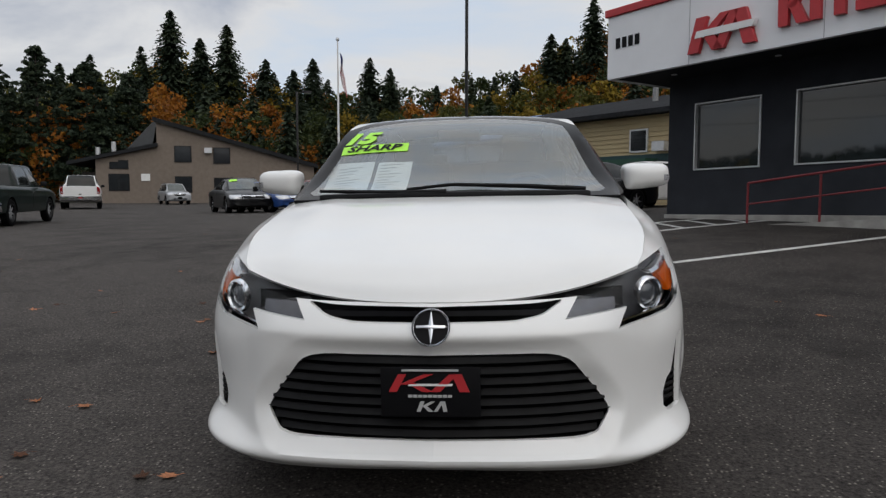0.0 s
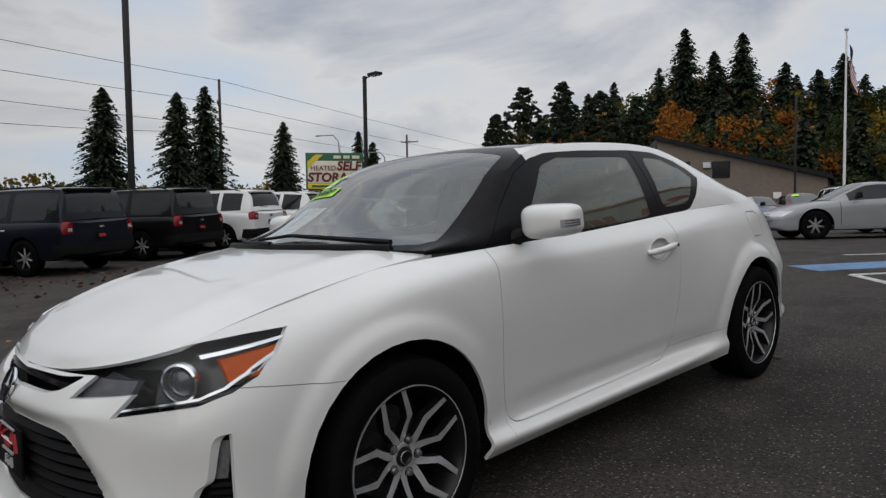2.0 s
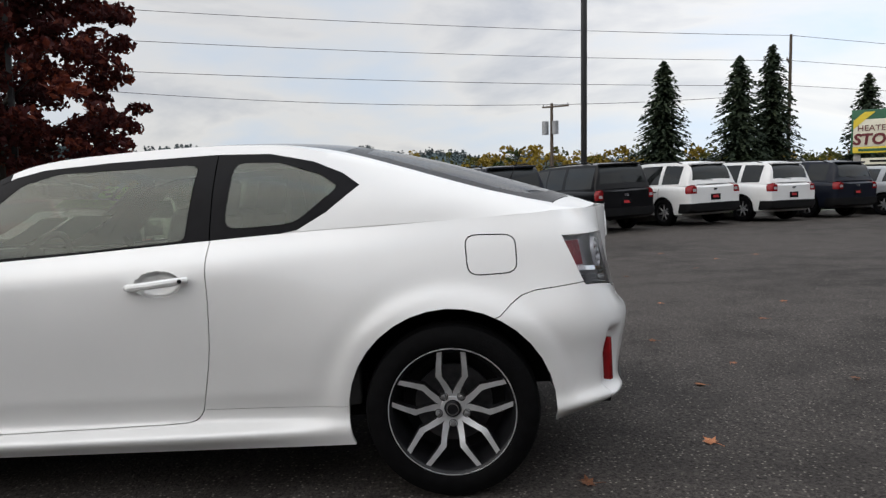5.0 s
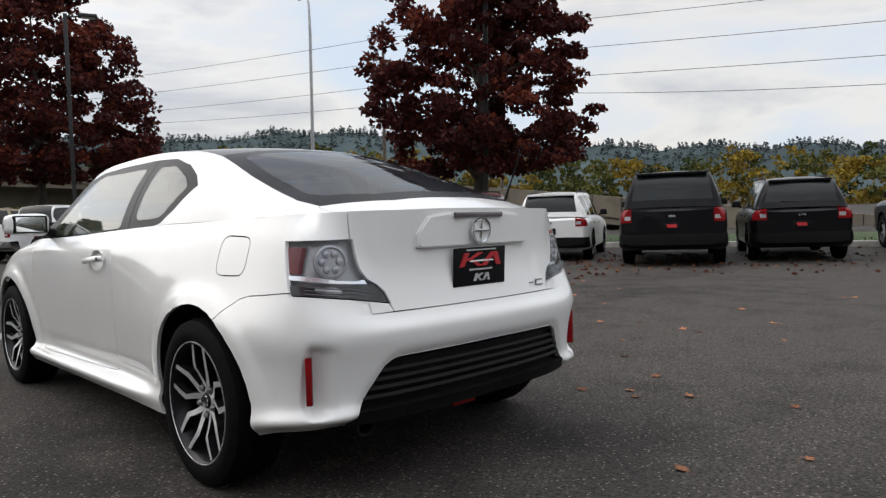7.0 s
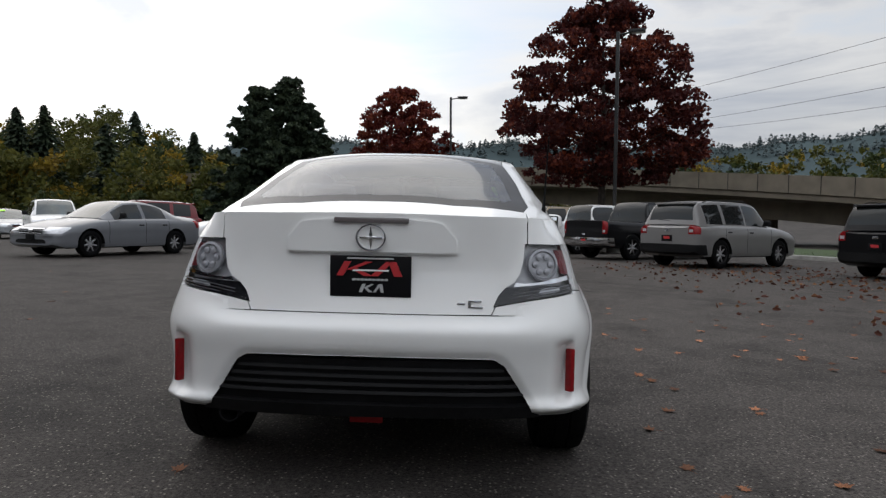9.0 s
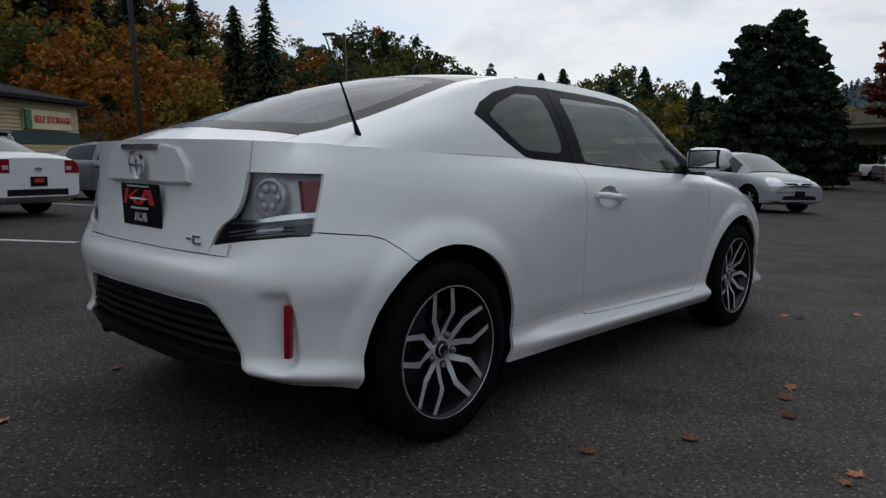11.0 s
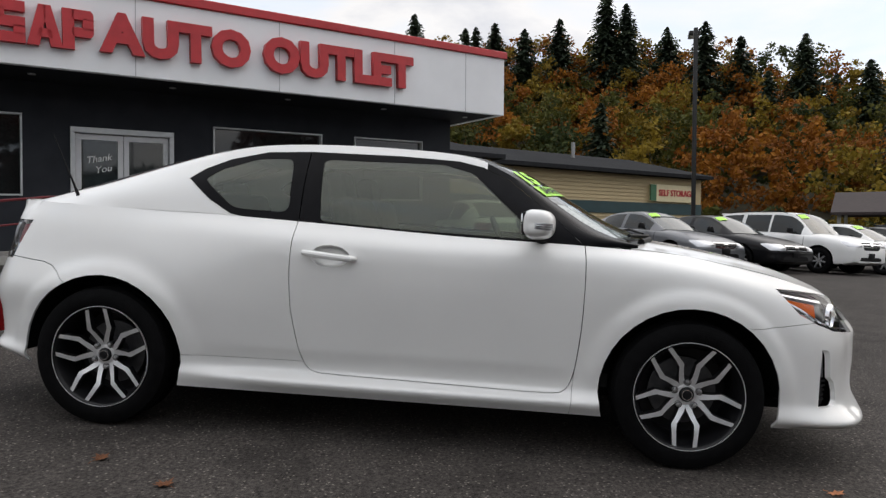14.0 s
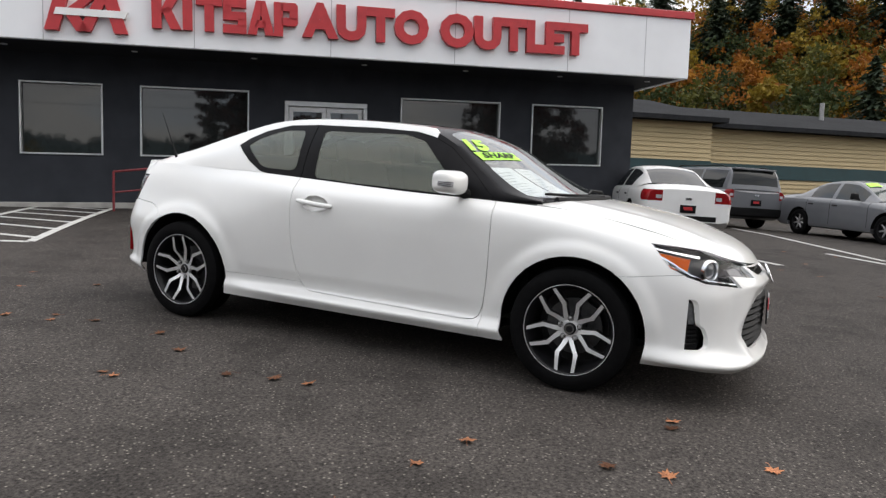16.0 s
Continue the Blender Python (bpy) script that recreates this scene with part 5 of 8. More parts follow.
letters("Thank", 0.17, 0.004, M_WHITE_SIGN, shop, fac_pose(4.17, -0.044, 2.22) @ pose(0, 0, 0, 0, -12), shear=0.35, name="door_lettering")
letters("You", 0.17, 0.004, M_WHITE_SIGN, shop, fac_pose(4.24, -0.044, 2.04) @ pose(0, 0, 0, 0, -12), shear=0.35, name="door_lettering")
SLOPE = pose(0, 0, 0, 0, -1.03)
letters("AUTO", 0.80, 0.10, M_RED_SIGN, shop, fac_pose(5.20, 1.46, 4.06) @ SLOPE, name="sign_lettering", bold=0.048, spacing=1.09)
letters("OUTLET", 0.80, 0.10, M_RED_SIGN, shop, fac_pose(8.20, 1.46, 4.06) @ SLOPE, name="sign_lettering", bold=0.048, spacing=1.07)


def sign_shape(poly, s, mat=None, o=1.405, d=0.10, name="sign_shape"):
    b = prism(poly, "y", -d, 0)
    b.transform(fac_pose(s, o, 3.77) @ SLOPE)
    part(name, b, mat or M_RED_SIGN, shop)


# six red blocks where the trade name stands, and the red slanted device before it
H = 0.58
for s, form in ((1.58, "v<"), (1.95, "i"), (2.32, "t"), (2.76, "s"), (3.22, "a"), (3.67, "p")):
    bars = {"v<": [[(-0.21, 0), (-0.08, 0), (-0.08, H), (-0.21, H)], [(-0.07, 0.27), (0.08, H), (0.23, H), (0.05, 0.27)], [(-0.04, 0.30), (0.07, 0.36), (0.24, 0), (0.09, 0)]],
            "i": [[(-0.065, 0), (0.065, 0), (0.065, H), (-0.065, H)]],
            "t": [[(-0.065, 0), (0.065, 0), (0.065, 0.45), (-0.065, 0.45)], [(-0.21, 0.46), (0.21, 0.46), (0.21, H), (-0.21, H)]],
            "s": [[(-0.19, 0), (0.19, 0), (0.19, 0.12), (-0.19, 0.12)], [(-0.19, 0.23), (0.19, 0.23), (0.19, 0.35), (-0.19, 0.35)], [(-0.19, 0.46), (0.19, 0.46), (0.19, H), (-0.19, H)], [(0.07, 0.12), (0.19, 0.12), (0.19, 0.23), (0.07, 0.23)], [(-0.19, 0.35), (-0.07, 0.35), (-0.07, 0.46), (-0.19, 0.46)]],
            "a": [[(-0.22, 0), (-0.09, 0), (0.0, 0.42), (0.0, H), (-0.07, H)], [(0.22, 0), (0.09, 0), (0.005, 0.42), (0.005, H), (0.07, H)], [(-0.09, 0.13), (0.09, 0.13), (0.065, 0.23), (-0.065, 0.23)]],
            "p": [[(-0.20, 0), (-0.07, 0), (-0.07, H), (-0.20, H)], [(-0.07, 0.20), (0.17, 0.20), (0.20, 0.24), (0.20, 0.31), (-0.07, 0.31)], [(-0.07, 0.46), (0.20, 0.46), (0.20, H - 0.04), (0.17, H), (-0.07, H)], [(0.08, 0.312), (0.20, 0.312), (0.20, 0.458), (0.08, 0.458)]]}[form]
    for poly in bars:
        sign_shape(grown(poly, 0.016), s)
for o in (0.0, 0.52):
    for poly in [[(0.52, -0.16), (0.72, -0.16), (1.02, 0.46), (0.84, 0.46)], [(0.92, 0.46), (1.14, 0.46), (1.32, -0.16), (1.10, -0.16)]] if o else ([(o, -0.16), (o + 0.22, -0.16), (o + 0.40, 0.46), (o + 0.18, 0.46)], [(o + 0.30, 0.16), (o + 0.66, 0.46), (o + 0.85, 0.46), (o + 0.44, 0.10)], [(o + 0.34, 0.10), (o + 0.50, 0.18), (o + 0.72, -0.16), (o + 0.50, -0.16)]):
        sign_shape(poly, -0.36, name="logo_shape")
sign_shape([(0.16, 0.10), (1.28, 0.10), (1.33, 0.22), (0.20, 0.22)], -0.36, M_WHITE_SIGN, 1.412, 0.11, "logo_band")
for i in range(4):
    sign_shape([(0.16 * i, 0.28), (0.16 * i + 0.11, 0.28), (0.16 * i + 0.11, 0.49), (0.16 * i, 0.49)], -2.12, M_INK, 1.403, 0.01, "number_bar")

# entrance ramp with red handrail
ramp = thing("entrance_ramp", Matrix.Identity(4), "concrete entrance ramp with dark red steel handrail", "ramp")
b = bmesh.new()
foot = [(0.6, 0.40), (0.6, 0.46), (3.3, 0.62), (6.0, 0.62), (6.0, 0.40)]
vs = [[b.verts.new(fac(s, o, z)) for s, z in foot] for o in (0.06, 1.05)]
b.faces.new(vs[0]), b.faces.new(vs[1])
for i in range(5):
    b.faces.new((vs[0][i], vs[0][(i + 1) % 5], vs[1][(i + 1) % 5], vs[1][i]))
part("slab", b, M_CONCRETE, ramp)
top = [(0.62, 1.22), (3.3, 1.50), (5.8, 1.50)]
part("handrail", rod([fac(s, 0.98, z) for s, z in top], 0.022, 8), M_RAIL_RED, ramp)
part("mid_rail", rod([fac(s, 0.98, z - 0.38) for s, z in top], 0.016, 8), M_RAIL_RED, ramp)
for s in (0.62, 1.9, 3.3, 4.6, 5.8):
    z = np.interp(s, [p[0] for p in top], [p[1] for p in top])
    part("post", rod([fac(s, 0.98, 0.42), fac(s, 0.98, z)], 0.022, 8), M_RAIL_RED, ramp)

# ---- the self-storage building behind ----
M_SIDING = material("cream_siding", (0.46, 0.36, 0.20), 0.7, vary=0.10, scale=2)
M_TEAL = material("teal_band", (0.012, 0.045, 0.05), 0.6, vary=0.15, scale=2)
M_SHINGLE = material("dark_shingle", (0.024, 0.025, 0.027), 0.95, vary=0.3, scale=6, bump=0.4, bump_scale=25, spec=0.05)
M_BLUE_ROOF = material("blue_metal_roof", (0.05, 0.13, 0.28), 0.5, vary=0.15, scale=3)
M_WINDOW_DARK = material("dark_window", (0.02, 0.022, 0.025), 0.08, vary=0.2, scale=2, spec=0.6)
SD, SN, SC = Vector((0.650, -0.760, 0)), Vector((-0.760, -0.650, 0)), Vector((28.6, 0.3, 0))


def sto(s, o, z):
    return SC + SD * s + SN * o + Vector((0, 0, z))


def sto_box(s0, s1, o0, o1, z0, z1):
    b = bmesh.new()
    vs = [b.verts.new(sto(s, o, z)) for s in (s0, s1) for o in (o0, o1) for z in (z0, z1)]
    for f in ((0, 1, 3, 2), (4, 6, 7, 5), (0, 4, 5, 1), (2, 3, 7, 6), (0, 2, 6, 4), (1, 5, 7, 3)):
        b.faces.new([vs[i] for i in f])
    bmesh.ops.recalc_face_normals(b, faces=b.faces)
    return b


storage = thing("storage_building", Matrix.Identity(4), "long cream-sided storage building with teal band and dark roof", "building")
for s0, s1, o, top in ((-43.5, 0.0, 0.0, 4.35), (0.0, 17.7, -1.0, 4.25)):
    part("wall", sto_box(s0, s1, o - 12, o - 0.06, 0.1, top), M_SIDING, storage, "cream lap siding")
    for z in np.arange(0.4, top - 0.1, 0.2):
        part("siding_board", prism([(-0.06, z), (0.0, z), (-0.045, z + 0.205)], "x", 0, 1), M_SIDING, storage).matrix_local = Matrix(((*(SD * (s1 - s0)), 0), (*SN, 0), (0, 0, 1, 0), (*sto(s0, o, 0), 1))).transposed()
    part("teal_band", sto_box(s0, s1, o - 0.05, o + 0.03, 2.0, 2.65), M_TEAL, storage)
    b = bmesh.new()
    prof = [(o + 0.6, top - 0.05), (o + 0.6, top + 0.15), (o - 6, top + 1.7), (o - 12.6, top + 0.15), (o - 12.6, top - 0.05)]
    va, vb = ([b.verts.new(sto(s, oo, z)) for oo, z in prof] for s in (s0 - 0.4, s1 + 0.4))
    b.faces.new(va), b.faces.new(vb)
    for i in range(5):
        b.faces.new((va[i], va[(i + 1) % 5], vb[(i + 1) % 5], vb[i]))
    part("roof", b, M_SHINGLE, storage)
for s in (-42.5, -41.1, -39.7, -35.0, -32.2):
    w = part("window", sto_box(s, s + 0.95, -0.04, 0.05, 2.75, 3.75), M_ALUMINIUM, storage)
    part("pane", sto_box(s + 0.07, s + 0.88, 0.03, 0.055, 2.82, 3.68), M_WINDOW_DARK, w)
part("air_conditioner", sto_box(-33.6, -33.0, 0.0, 0.35, 2.75, 3.15), M_ALUMINIUM, storage)
part("entrance_awning", sto_box(-43.0, -33.5, 0.0, 0.9, 2.2, 2.45), material("green_awning", (0.02, 0.07, 0.045), 0.7, vary=0.2, scale=4), storage)
board = part("sign_board", sto_box(12.6, 16.7, -0.97, -0.85, 2.75, 3.75), material("sign_yellow", (0.66, 0.58, 0.36), 0.5, vary=0.08, scale=4), storage, "yellow wall sign with red lettering")
part("sign_panel", sto_box(12.6, 13.1, -0.90, -0.80, 2.78, 3.72), material("sign_dark_green", (0.02, 0.12, 0.05), 0.5, vary=0.1, scale=4), board)
FACE2 = Matrix(((*SD, 0), (*(-SN), 0), (0, 0, 1, 0), (0, 0, 0, 1))).transposed()
letters("SELF STORAGE", 0.50, 0.03, M_RED_SIGN, storage, Matrix.Translation(sto(15.0, -0.83, 3.25)) @ FACE2, bold=0.012, name="sign_lettering")
part("roof_vent", rod([sto(10.5, -5, 5.2), sto(10.5, -5, 6.4)], 0.12), M_STEEL, storage)
part("roof_vent", rod([sto(-36, -3, 5.0), sto(-36, -3, 6.0)], 0.14), M_STEEL, storage)
annex = thing("blue_roofed_shed", Matrix.Identity(4), "grey shed with blue metal roof behind the storage building", "building")
part("wall", sto_box(-50, -44.2, -12, -0.5, 0.1, 3.9), material("pale_metal_wall", (0.25, 0.27, 0.30), 0.6, vary=0.15, scale=2), annex)
b = bmesh.new()
prof = [(-0.1, 3.85), (-0.1, 4.0), (-6.2, 5.9), (-12.5, 4.0), (-12.5, 3.85)]
va, vb = ([b.verts.new(sto(s, oo, z)) for oo, z in prof] for s in (-50.4, -43.9))
b.faces.new(va), b.faces.new(vb)
for i in range(5):
    b.faces.new((va[i], va[(i + 1) % 5], vb[(i + 1) % 5], vb[i]))
part("roof", b, M_BLUE_ROOF, annex)

# ---- tan office building at the end of the lot ----
M_TAN = material("tan_plank_wall", (0.19, 0.155, 0.125), 0.85, vary=0.12, scale=3, bump=0.2, bump_scale=20)
office = thing("office_building", Matrix.Translation((-27.5, 58.5, 0.2)) @ pose(0, 0, 0, 0, 0, 16), "tan two-storey office with stepped mono-pitch roofs", "building")
K = 0.0537


def off_poly(pts, y0, y1, name, mat, label=""):
    return part(name, prism([((u - 360) * K, (331 - v) * K) for u, v in pts], "y", y0, y1), mat, office, label)


off_poly([(192, 335), (192, 258), (290, 233), (290, 191), (553, 266), (553, 335)], 0, 14, "wall", M_TAN, "tan plank wall")
off_poly([(286, 186), (286, 193), (560, 271), (560, 264)], -0.5, 14.5, "upper_roof", M_SHINGLE)
off_poly([(150, 262), (150, 268), (292, 236), (292, 230)], -0.5, 14.5, "lower_roof", M_SHINGLE)
off_poly([(160, 335), (160, 278), (192, 278), (192, 335)], 2, 12, "porch", M_DARK_ROOM)
off_poly([(282, 232), (240, 240), (284, 193), (290, 193)], 0.4, 13, "clerestory", M_WINDOW_DARK)
for u0, u1, v0, v1 in ((320, 344, 236, 260), (384, 408, 238, 262), (214, 226, 284, 309), (230, 243, 284, 309), (320, 344, 288, 312), (384, 408, 290, 316), (216, 227, 264, 272), (230, 242, 261, 272)):
    w = off_poly([(u0 - 2, v0 - 2), (u1 + 2, v0 - 2), (u1 + 2, v1 + 2), (u0 - 2, v1 + 2)], -0.06, 0.02, "window", M_SHINGLE)
    part("pane", prism([((u - 360) * K, (331 - v) * K) for u, v in ((u0, v0), (u1, v0), (u1, v1), (u0, v1))], "y", -0.09, -0.05), M_WINDOW_DARK, w)
off_poly([(368, 237), (380, 237), (380, 246), (368, 246)], -0.35, 0, "air_conditioner", M_ALUMINIUM)
off_poly([(264, 282), (278, 282), (278, 294), (264, 294)], -0.08, 0, "wall_notice", M_WHITE_SIGN)
off_poly([(476, 290), (488, 290), (488, 300), (476, 300)], -0.08, 0, "wall_notice", M_WHITE_SIGN)
for u, v in ((172, 232), (199, 222)):
    part("chimney_pipe", rod([((u - 360) * K, 5, (331 - v - 22) * K - 1.5), ((u - 360) * K, 5, (331 - v) * K)], 0.22), M_ALUMINIUM, office)

# ---- grey-roofed house and carport beyond the far cars ----
cottage = thing("cottage", Matrix.Translation((45.5, -38.0, -0.6)) @ pose(0, 0, 0, 0, 0, -113), "small white cottage with a grey shingle gable roof", "house")
M_PALE_ROOF = material("weathered_shingle", (0.17, 0.16, 0.145), 0.9, vary=0.4, scale=6, bump=0.3, bump_scale=30)
M_COTTAGE = material("cottage_white", (0.30, 0.30, 0.285), 0.8, vary=0.12, scale=4)
part("wall", box((7.6, 6.0, 3.8), (0, 0, 0.9)), M_COTTAGE, cottage)
part("gable", prism([(-3.0, 2.79), (3.0, 2.79), (0, 5.2)], "x", -3.8, 3.8), M_COTTAGE, cottage)
for s in (-1, 1):
    part("roof", prism([(s * 3.5, 2.5), (s * 3.5, 2.68), (0, 5.45), (0, 5.25)], "x", -4.1, 4.1), M_PALE_ROOF, cottage)
for x in (-2.4, -0.6, 1.2, 2.6):
    w = part("window", box((1.0, 0.08, 1.3), (x, -3.02, 1.75)), M_WHITE_SIGN, cottage)
    part("pane", box((0.8, 0.03, 1.1), (x, -3.07, 1.75)), M_WINDOW_DARK, w)
w = part("window", box((0.08, 1.0, 1.2), (3.82, 0.4, 1.7)), M_WHITE_SIGN, cottage)
part("pane", box((0.03, 0.8, 1.0), (3.87, 0.4, 1.7)), M_WINDOW_DARK, w)
carport = thing("carport", Matrix.Translation((38, -22.5, -0.55)) @ pose(0, 0, 0, 0, 0, 62), "open carport with a dark red gabled roof on posts", "carport")
for s in (-1, 1):
    part("roof", prism([(s * 3.2, 2.5), (s * 3.2, 2.65), (0, 3.9), (0, 3.7)], "x", -3, 3), material("rust_roof", (0.030, 0.020, 0.019), 0.8, vary=0.2, scale=4), carport)
    for x in (-2.6, 2.6):
        part("post", box((0.18, 0.18, 2.6), (x, s * 2.8, 1.3)), M_COTTAGE, carport)

# ---- elevated road ----
road_keys = [(0, -33.0, 7.0, -0.5), (1, -29.5, -7.5, 0.25), (2, -25.0, -22.0, 1.4), (3, -16.0, -38.0, 2.5), (4, 0.0, -52.0, 3.4), (5, 18, -66, 3.6), (6, 50, -86, 3.4)]
overpass = thing("overpass", Matrix.Identity(4), "long concrete elevated road with solid parapet", "bridge")
M_BRIDGE = material("bridge_concrete", (0.17, 0.146, 0.112), 0.85, vary=0.22, scale=1.2, bump=0.2, bump_scale=10, big=0.2)


def road_point(k):
    p = smooth_keys(road_keys, k)
    a, b = smooth_keys(road_keys, max(k - 0.05, 0)), smooth_keys(road_keys, min(k + 0.05, 6))
    d = Vector((b[0] - a[0], b[1] - a[1], 0)).normalized()
    return Vector(p), Vector((d.y, -d.x, 0))


def road_sweep(profile, k0=0.0, k1=6.0, n=60):
    rows = []
    for i in range(n + 1):
        p, out = road_point(k0 + (k1 - k0) * i / n)
        rows.append([p + out * o + Vector((0, 0, z)) for o, z in profile])
    return grid(rows, closed_v=True)


part("parapet", road_sweep([(0.0, 0.0), (0.0, -1.0), (0.12, -1.05), (0.3, -1.05), (0.3, 0.0)]), M_BRIDGE, overpass)
part("deck", road_sweep([(0.1, -1.05), (0.1, -1.35), (2.0, -1.6), (2.0, -2.7), (9, -2.7), (9, -1.05)], 1.2), M_BRIDGE, overpass, "concrete deck and girders")
for k in np.linspace(2.2, 5.8, 10):
    p, out = road_point(k)
    base = lot_height(p.x, p.y) - 0.5
    part("pier", rod([p + out * 5 + Vector((0, 0, base - p.z)), p + out * 5 + Vector((0, 0, -2.6))], 0.55, 12), M_BRIDGE, overpass)
for k in np.linspace(0.2, 5.9, 60):
    p, out = road_point(k)
    part("parapet_joint", box((0.03, 0.03, 1.0), p + out * -0.005 + Vector((0, 0, -0.5))), M_SOFFIT, overpass)

# ---- painted lines ----
M_LINE = material("road_paint", (0.48, 0.48, 0.46), 0.7, vary=0.35, scale=14, bump=0.2, bump_scale=90)
M_BLUE_PAINT = material("blue_road_paint", (0.10, 0.20, 0.36), 0.7, vary=0.4, scale=12)


def painted(points, width, mat=None, label="worn white parking line on asphalt"):
    rows = []
    pts = [Vector((*p, 0)) for p in points]
    d = (pts[1] - pts[0]).normalized()
    side = Vector((-d.y, d.x, 0)) * width / 2
    n = max(2, int((pts[1] - pts[0]).length / 0.6))
    for i in range(n + 1):
        p = pts[0].lerp(pts[1], i / n)
        rows.append([Vector((q.x, q.y, lot_height(q.x, q.y) + dz)) for q, dz in ((p - side, -0.002), (p - side, 0.005), (p + side, 0.005), (p + side, -0.002))])
    tagged(part("parking_line", grid(rows), mat or M_LINE), label, "road marking", "parking lines", "structure")


hatch_lo, hatch_up = [(0.75, 5.32), (5.45, 9.62)], [(-0.03, 6.25), (4.9, 11.0)]
painted(hatch_lo, 0.10)
painted(hatch_up, 0.10)
painted([(0.75, 5.32), (-0.03, 6.25)], 0.10)
for i in range(6):
    a = Vector(hatch_lo[0]).lerp(Vector(hatch_lo[1]), 0.06 + 0.16 * i)
    b = Vector(hatch_up[0]).lerp(Vector(hatch_up[1]), 0.16 + 0.16 * i)
    painted([tuple(a), tuple(b)], 0.10)
painted([(2.07, 3.46), (6.6, 6.45)], 0.10)
painted([(-0.95, 9.08), (3.0, 12.3)], 0.10)
painted([(16.66, -1.16), (9.46, -4.09)], 0.10)
painted([(9.93, -3.24), (8.31, -4.45)], 0.10)
painted([(7.67, -1.79), (6.95, -2.46)], 0.10)
painted([(10.4, 3.2), (6.2, 0.1)], 0.10)
painted([(-0.75, 6.75), (0.5, 8.15)], 0.75, M_BLUE_PAINT, "faded blue accessible-bay paint on asphalt")

# ---- kerb and grass strip behind the parked row ----
M_GRASS = material("grass", (0.035, 0.060, 0.014), 0.9, vary=0.4, scale=9, bump=0.5, bump_scale=120)
kerb_line = [(-21.5, 26), (-19.5, 12), (-17.5, 2), (-16.0, -6), (-13.5, -17), (-10.0, -27), (-4, -38), (4, -50)]
kerb_keys = [(i, *p) for i, p in enumerate(kerb_line)]


def kerb_sweep(profile, n=60):
    rows = []
    for i in range(n + 1):
        k = 7 * i / n
        x, y = smooth_keys(kerb_keys, k)
        a, b = smooth_keys(kerb_keys, max(k - 0.1, 0)), smooth_keys(kerb_keys, min(k + 0.1, 7))
        d = Vector((b[0] - a[0], b[1] - a[1], 0)).normalized()
        out = Vector((d.y, -d.x, 0))
        rows.append([Vector((x, y, lot_height(x, y))) + out * o + Vector((0, 0, z)) for o, z in profile])
    return grid(rows, closed_v=False)


tagged(part("kerb", kerb_sweep([(0, -0.1), (0, 0.13), (0.02, 0.15), (0.15, 0.15), (0.15, 0.0)]), M_CONCRETE), "concrete kerb along the grass strip", "kerb", kind="structure")
tagged(part("grass_strip", kerb_sweep([(0.15, 0.0), (0.15, 0.13), (2.5, 0.22), (4, 0.15), (4.3, -0.3)]), M_GRASS), "mown grass strip behind the kerb", "grass", kind="structure")
gb = bmesh.new()
rng = random.Random(5)
for i in range(7000):
    k = rng.uniform(0.5, 6.2)
    x, y = smooth_keys(kerb_keys, k)
    o = rng.uniform(0.2, 3.2)
    x, y = x - o, y - o * 0.3
    z = lot_height(x, y) + 0.10
    w, hgt, a = 0.012, rng.uniform(0.06, 0.16), rng.uniform(0, 6.3)
    c, s = math.cos(a), math.sin(a)
    p = [(x - w * c, y - w * s, z), (x + w * c, y + w * s, z), (x + rng.uniform(-.05, .05), y + rng.uniform(-.05, .05), z + hgt)]
    gb.faces.new([gb.verts.new(q) for q in p])
tagged(part("grass", gb, M_GRASS), "short green grass blades", "grass", kind="stuff")

# ---- lamps, poles, wires ----
M_POLE = material("dark_bronze_pole", (0.018, 0.018, 0.018), 0.5, 0.3, vary=0.2, scale=6)
M_GALV = material("galvanised_pole", (0.32, 0.33, 0.34), 0.5, 0.5, vary=0.15, scale=5)
M_WOOD_POLE = material("wooden_pole", (0.10, 0.075, 0.055), 0.9, vary=0.3, scale=8, bump=0.3, bump_scale=40)
M_LAMP_GLASS = material("lamp_diffuser", (0.55, 0.55, 0.53), 0.3)


def lot_lamp(x, y, turn, arms=1, height=7.6, label="dark bronze car-lot lamp post with shoebox head"):
    z = lot_height(x, y)
    lamp = thing("street_lamp", Matrix.Translation((x, y, z - 0.05)) @ pose(0, 0, 0, 0, 0, turn), label, "lamp post", "lot lamps")
    part("pole", box((0.13, 0.13, height), (0, 0, height / 2), 0.01), M_POLE, lamp)
    part("base", lathe([(0.0, 0.3), (0.55, 0.3), (0.6, 0.27), (0.6, 0.0)], 16, axis="z"), M_CONCRETE, lamp)
    for i in range(arms):
        s = 1 if i == 0 else -1
        part("arm", rod([(0, 0, height - 0.12), (s * 0.45, 0, height - 0.05)], 0.035), M_POLE, lamp)
        head = part("lamp_head", box((0.62, 0.36, 0.13), (s * 0.72, 0, height - 0.02), 0.03), M_POLE, lamp)
        part("diffuser", box((0.45, 0.28, 0.02), (s * 0.74, 0, height - 0.09), 0.004), M_LAMP_GLASS, head)


lot_lamp(-21.8, 15.9, 0, 1, 6.9)
lot_lamp(-17.5, 4.4, 30)
lot_lamp(-6.2, -23.4, 160, 1, 8.7)
lot_lamp(0.7, -38.5, 180, 1, 8.8)
lot_lamp(25.0, -19.5, 40, 2)
lot_lamp(19.2, -6.5, -10)
lot_lamp(-1.6, 33.0, 60, 1, 12.0)
lot_lamp(-14.6, -11.0, 200, 1, 8.5)
lot_lamp(-14.0, 44.0, 10, 1, 8.0)


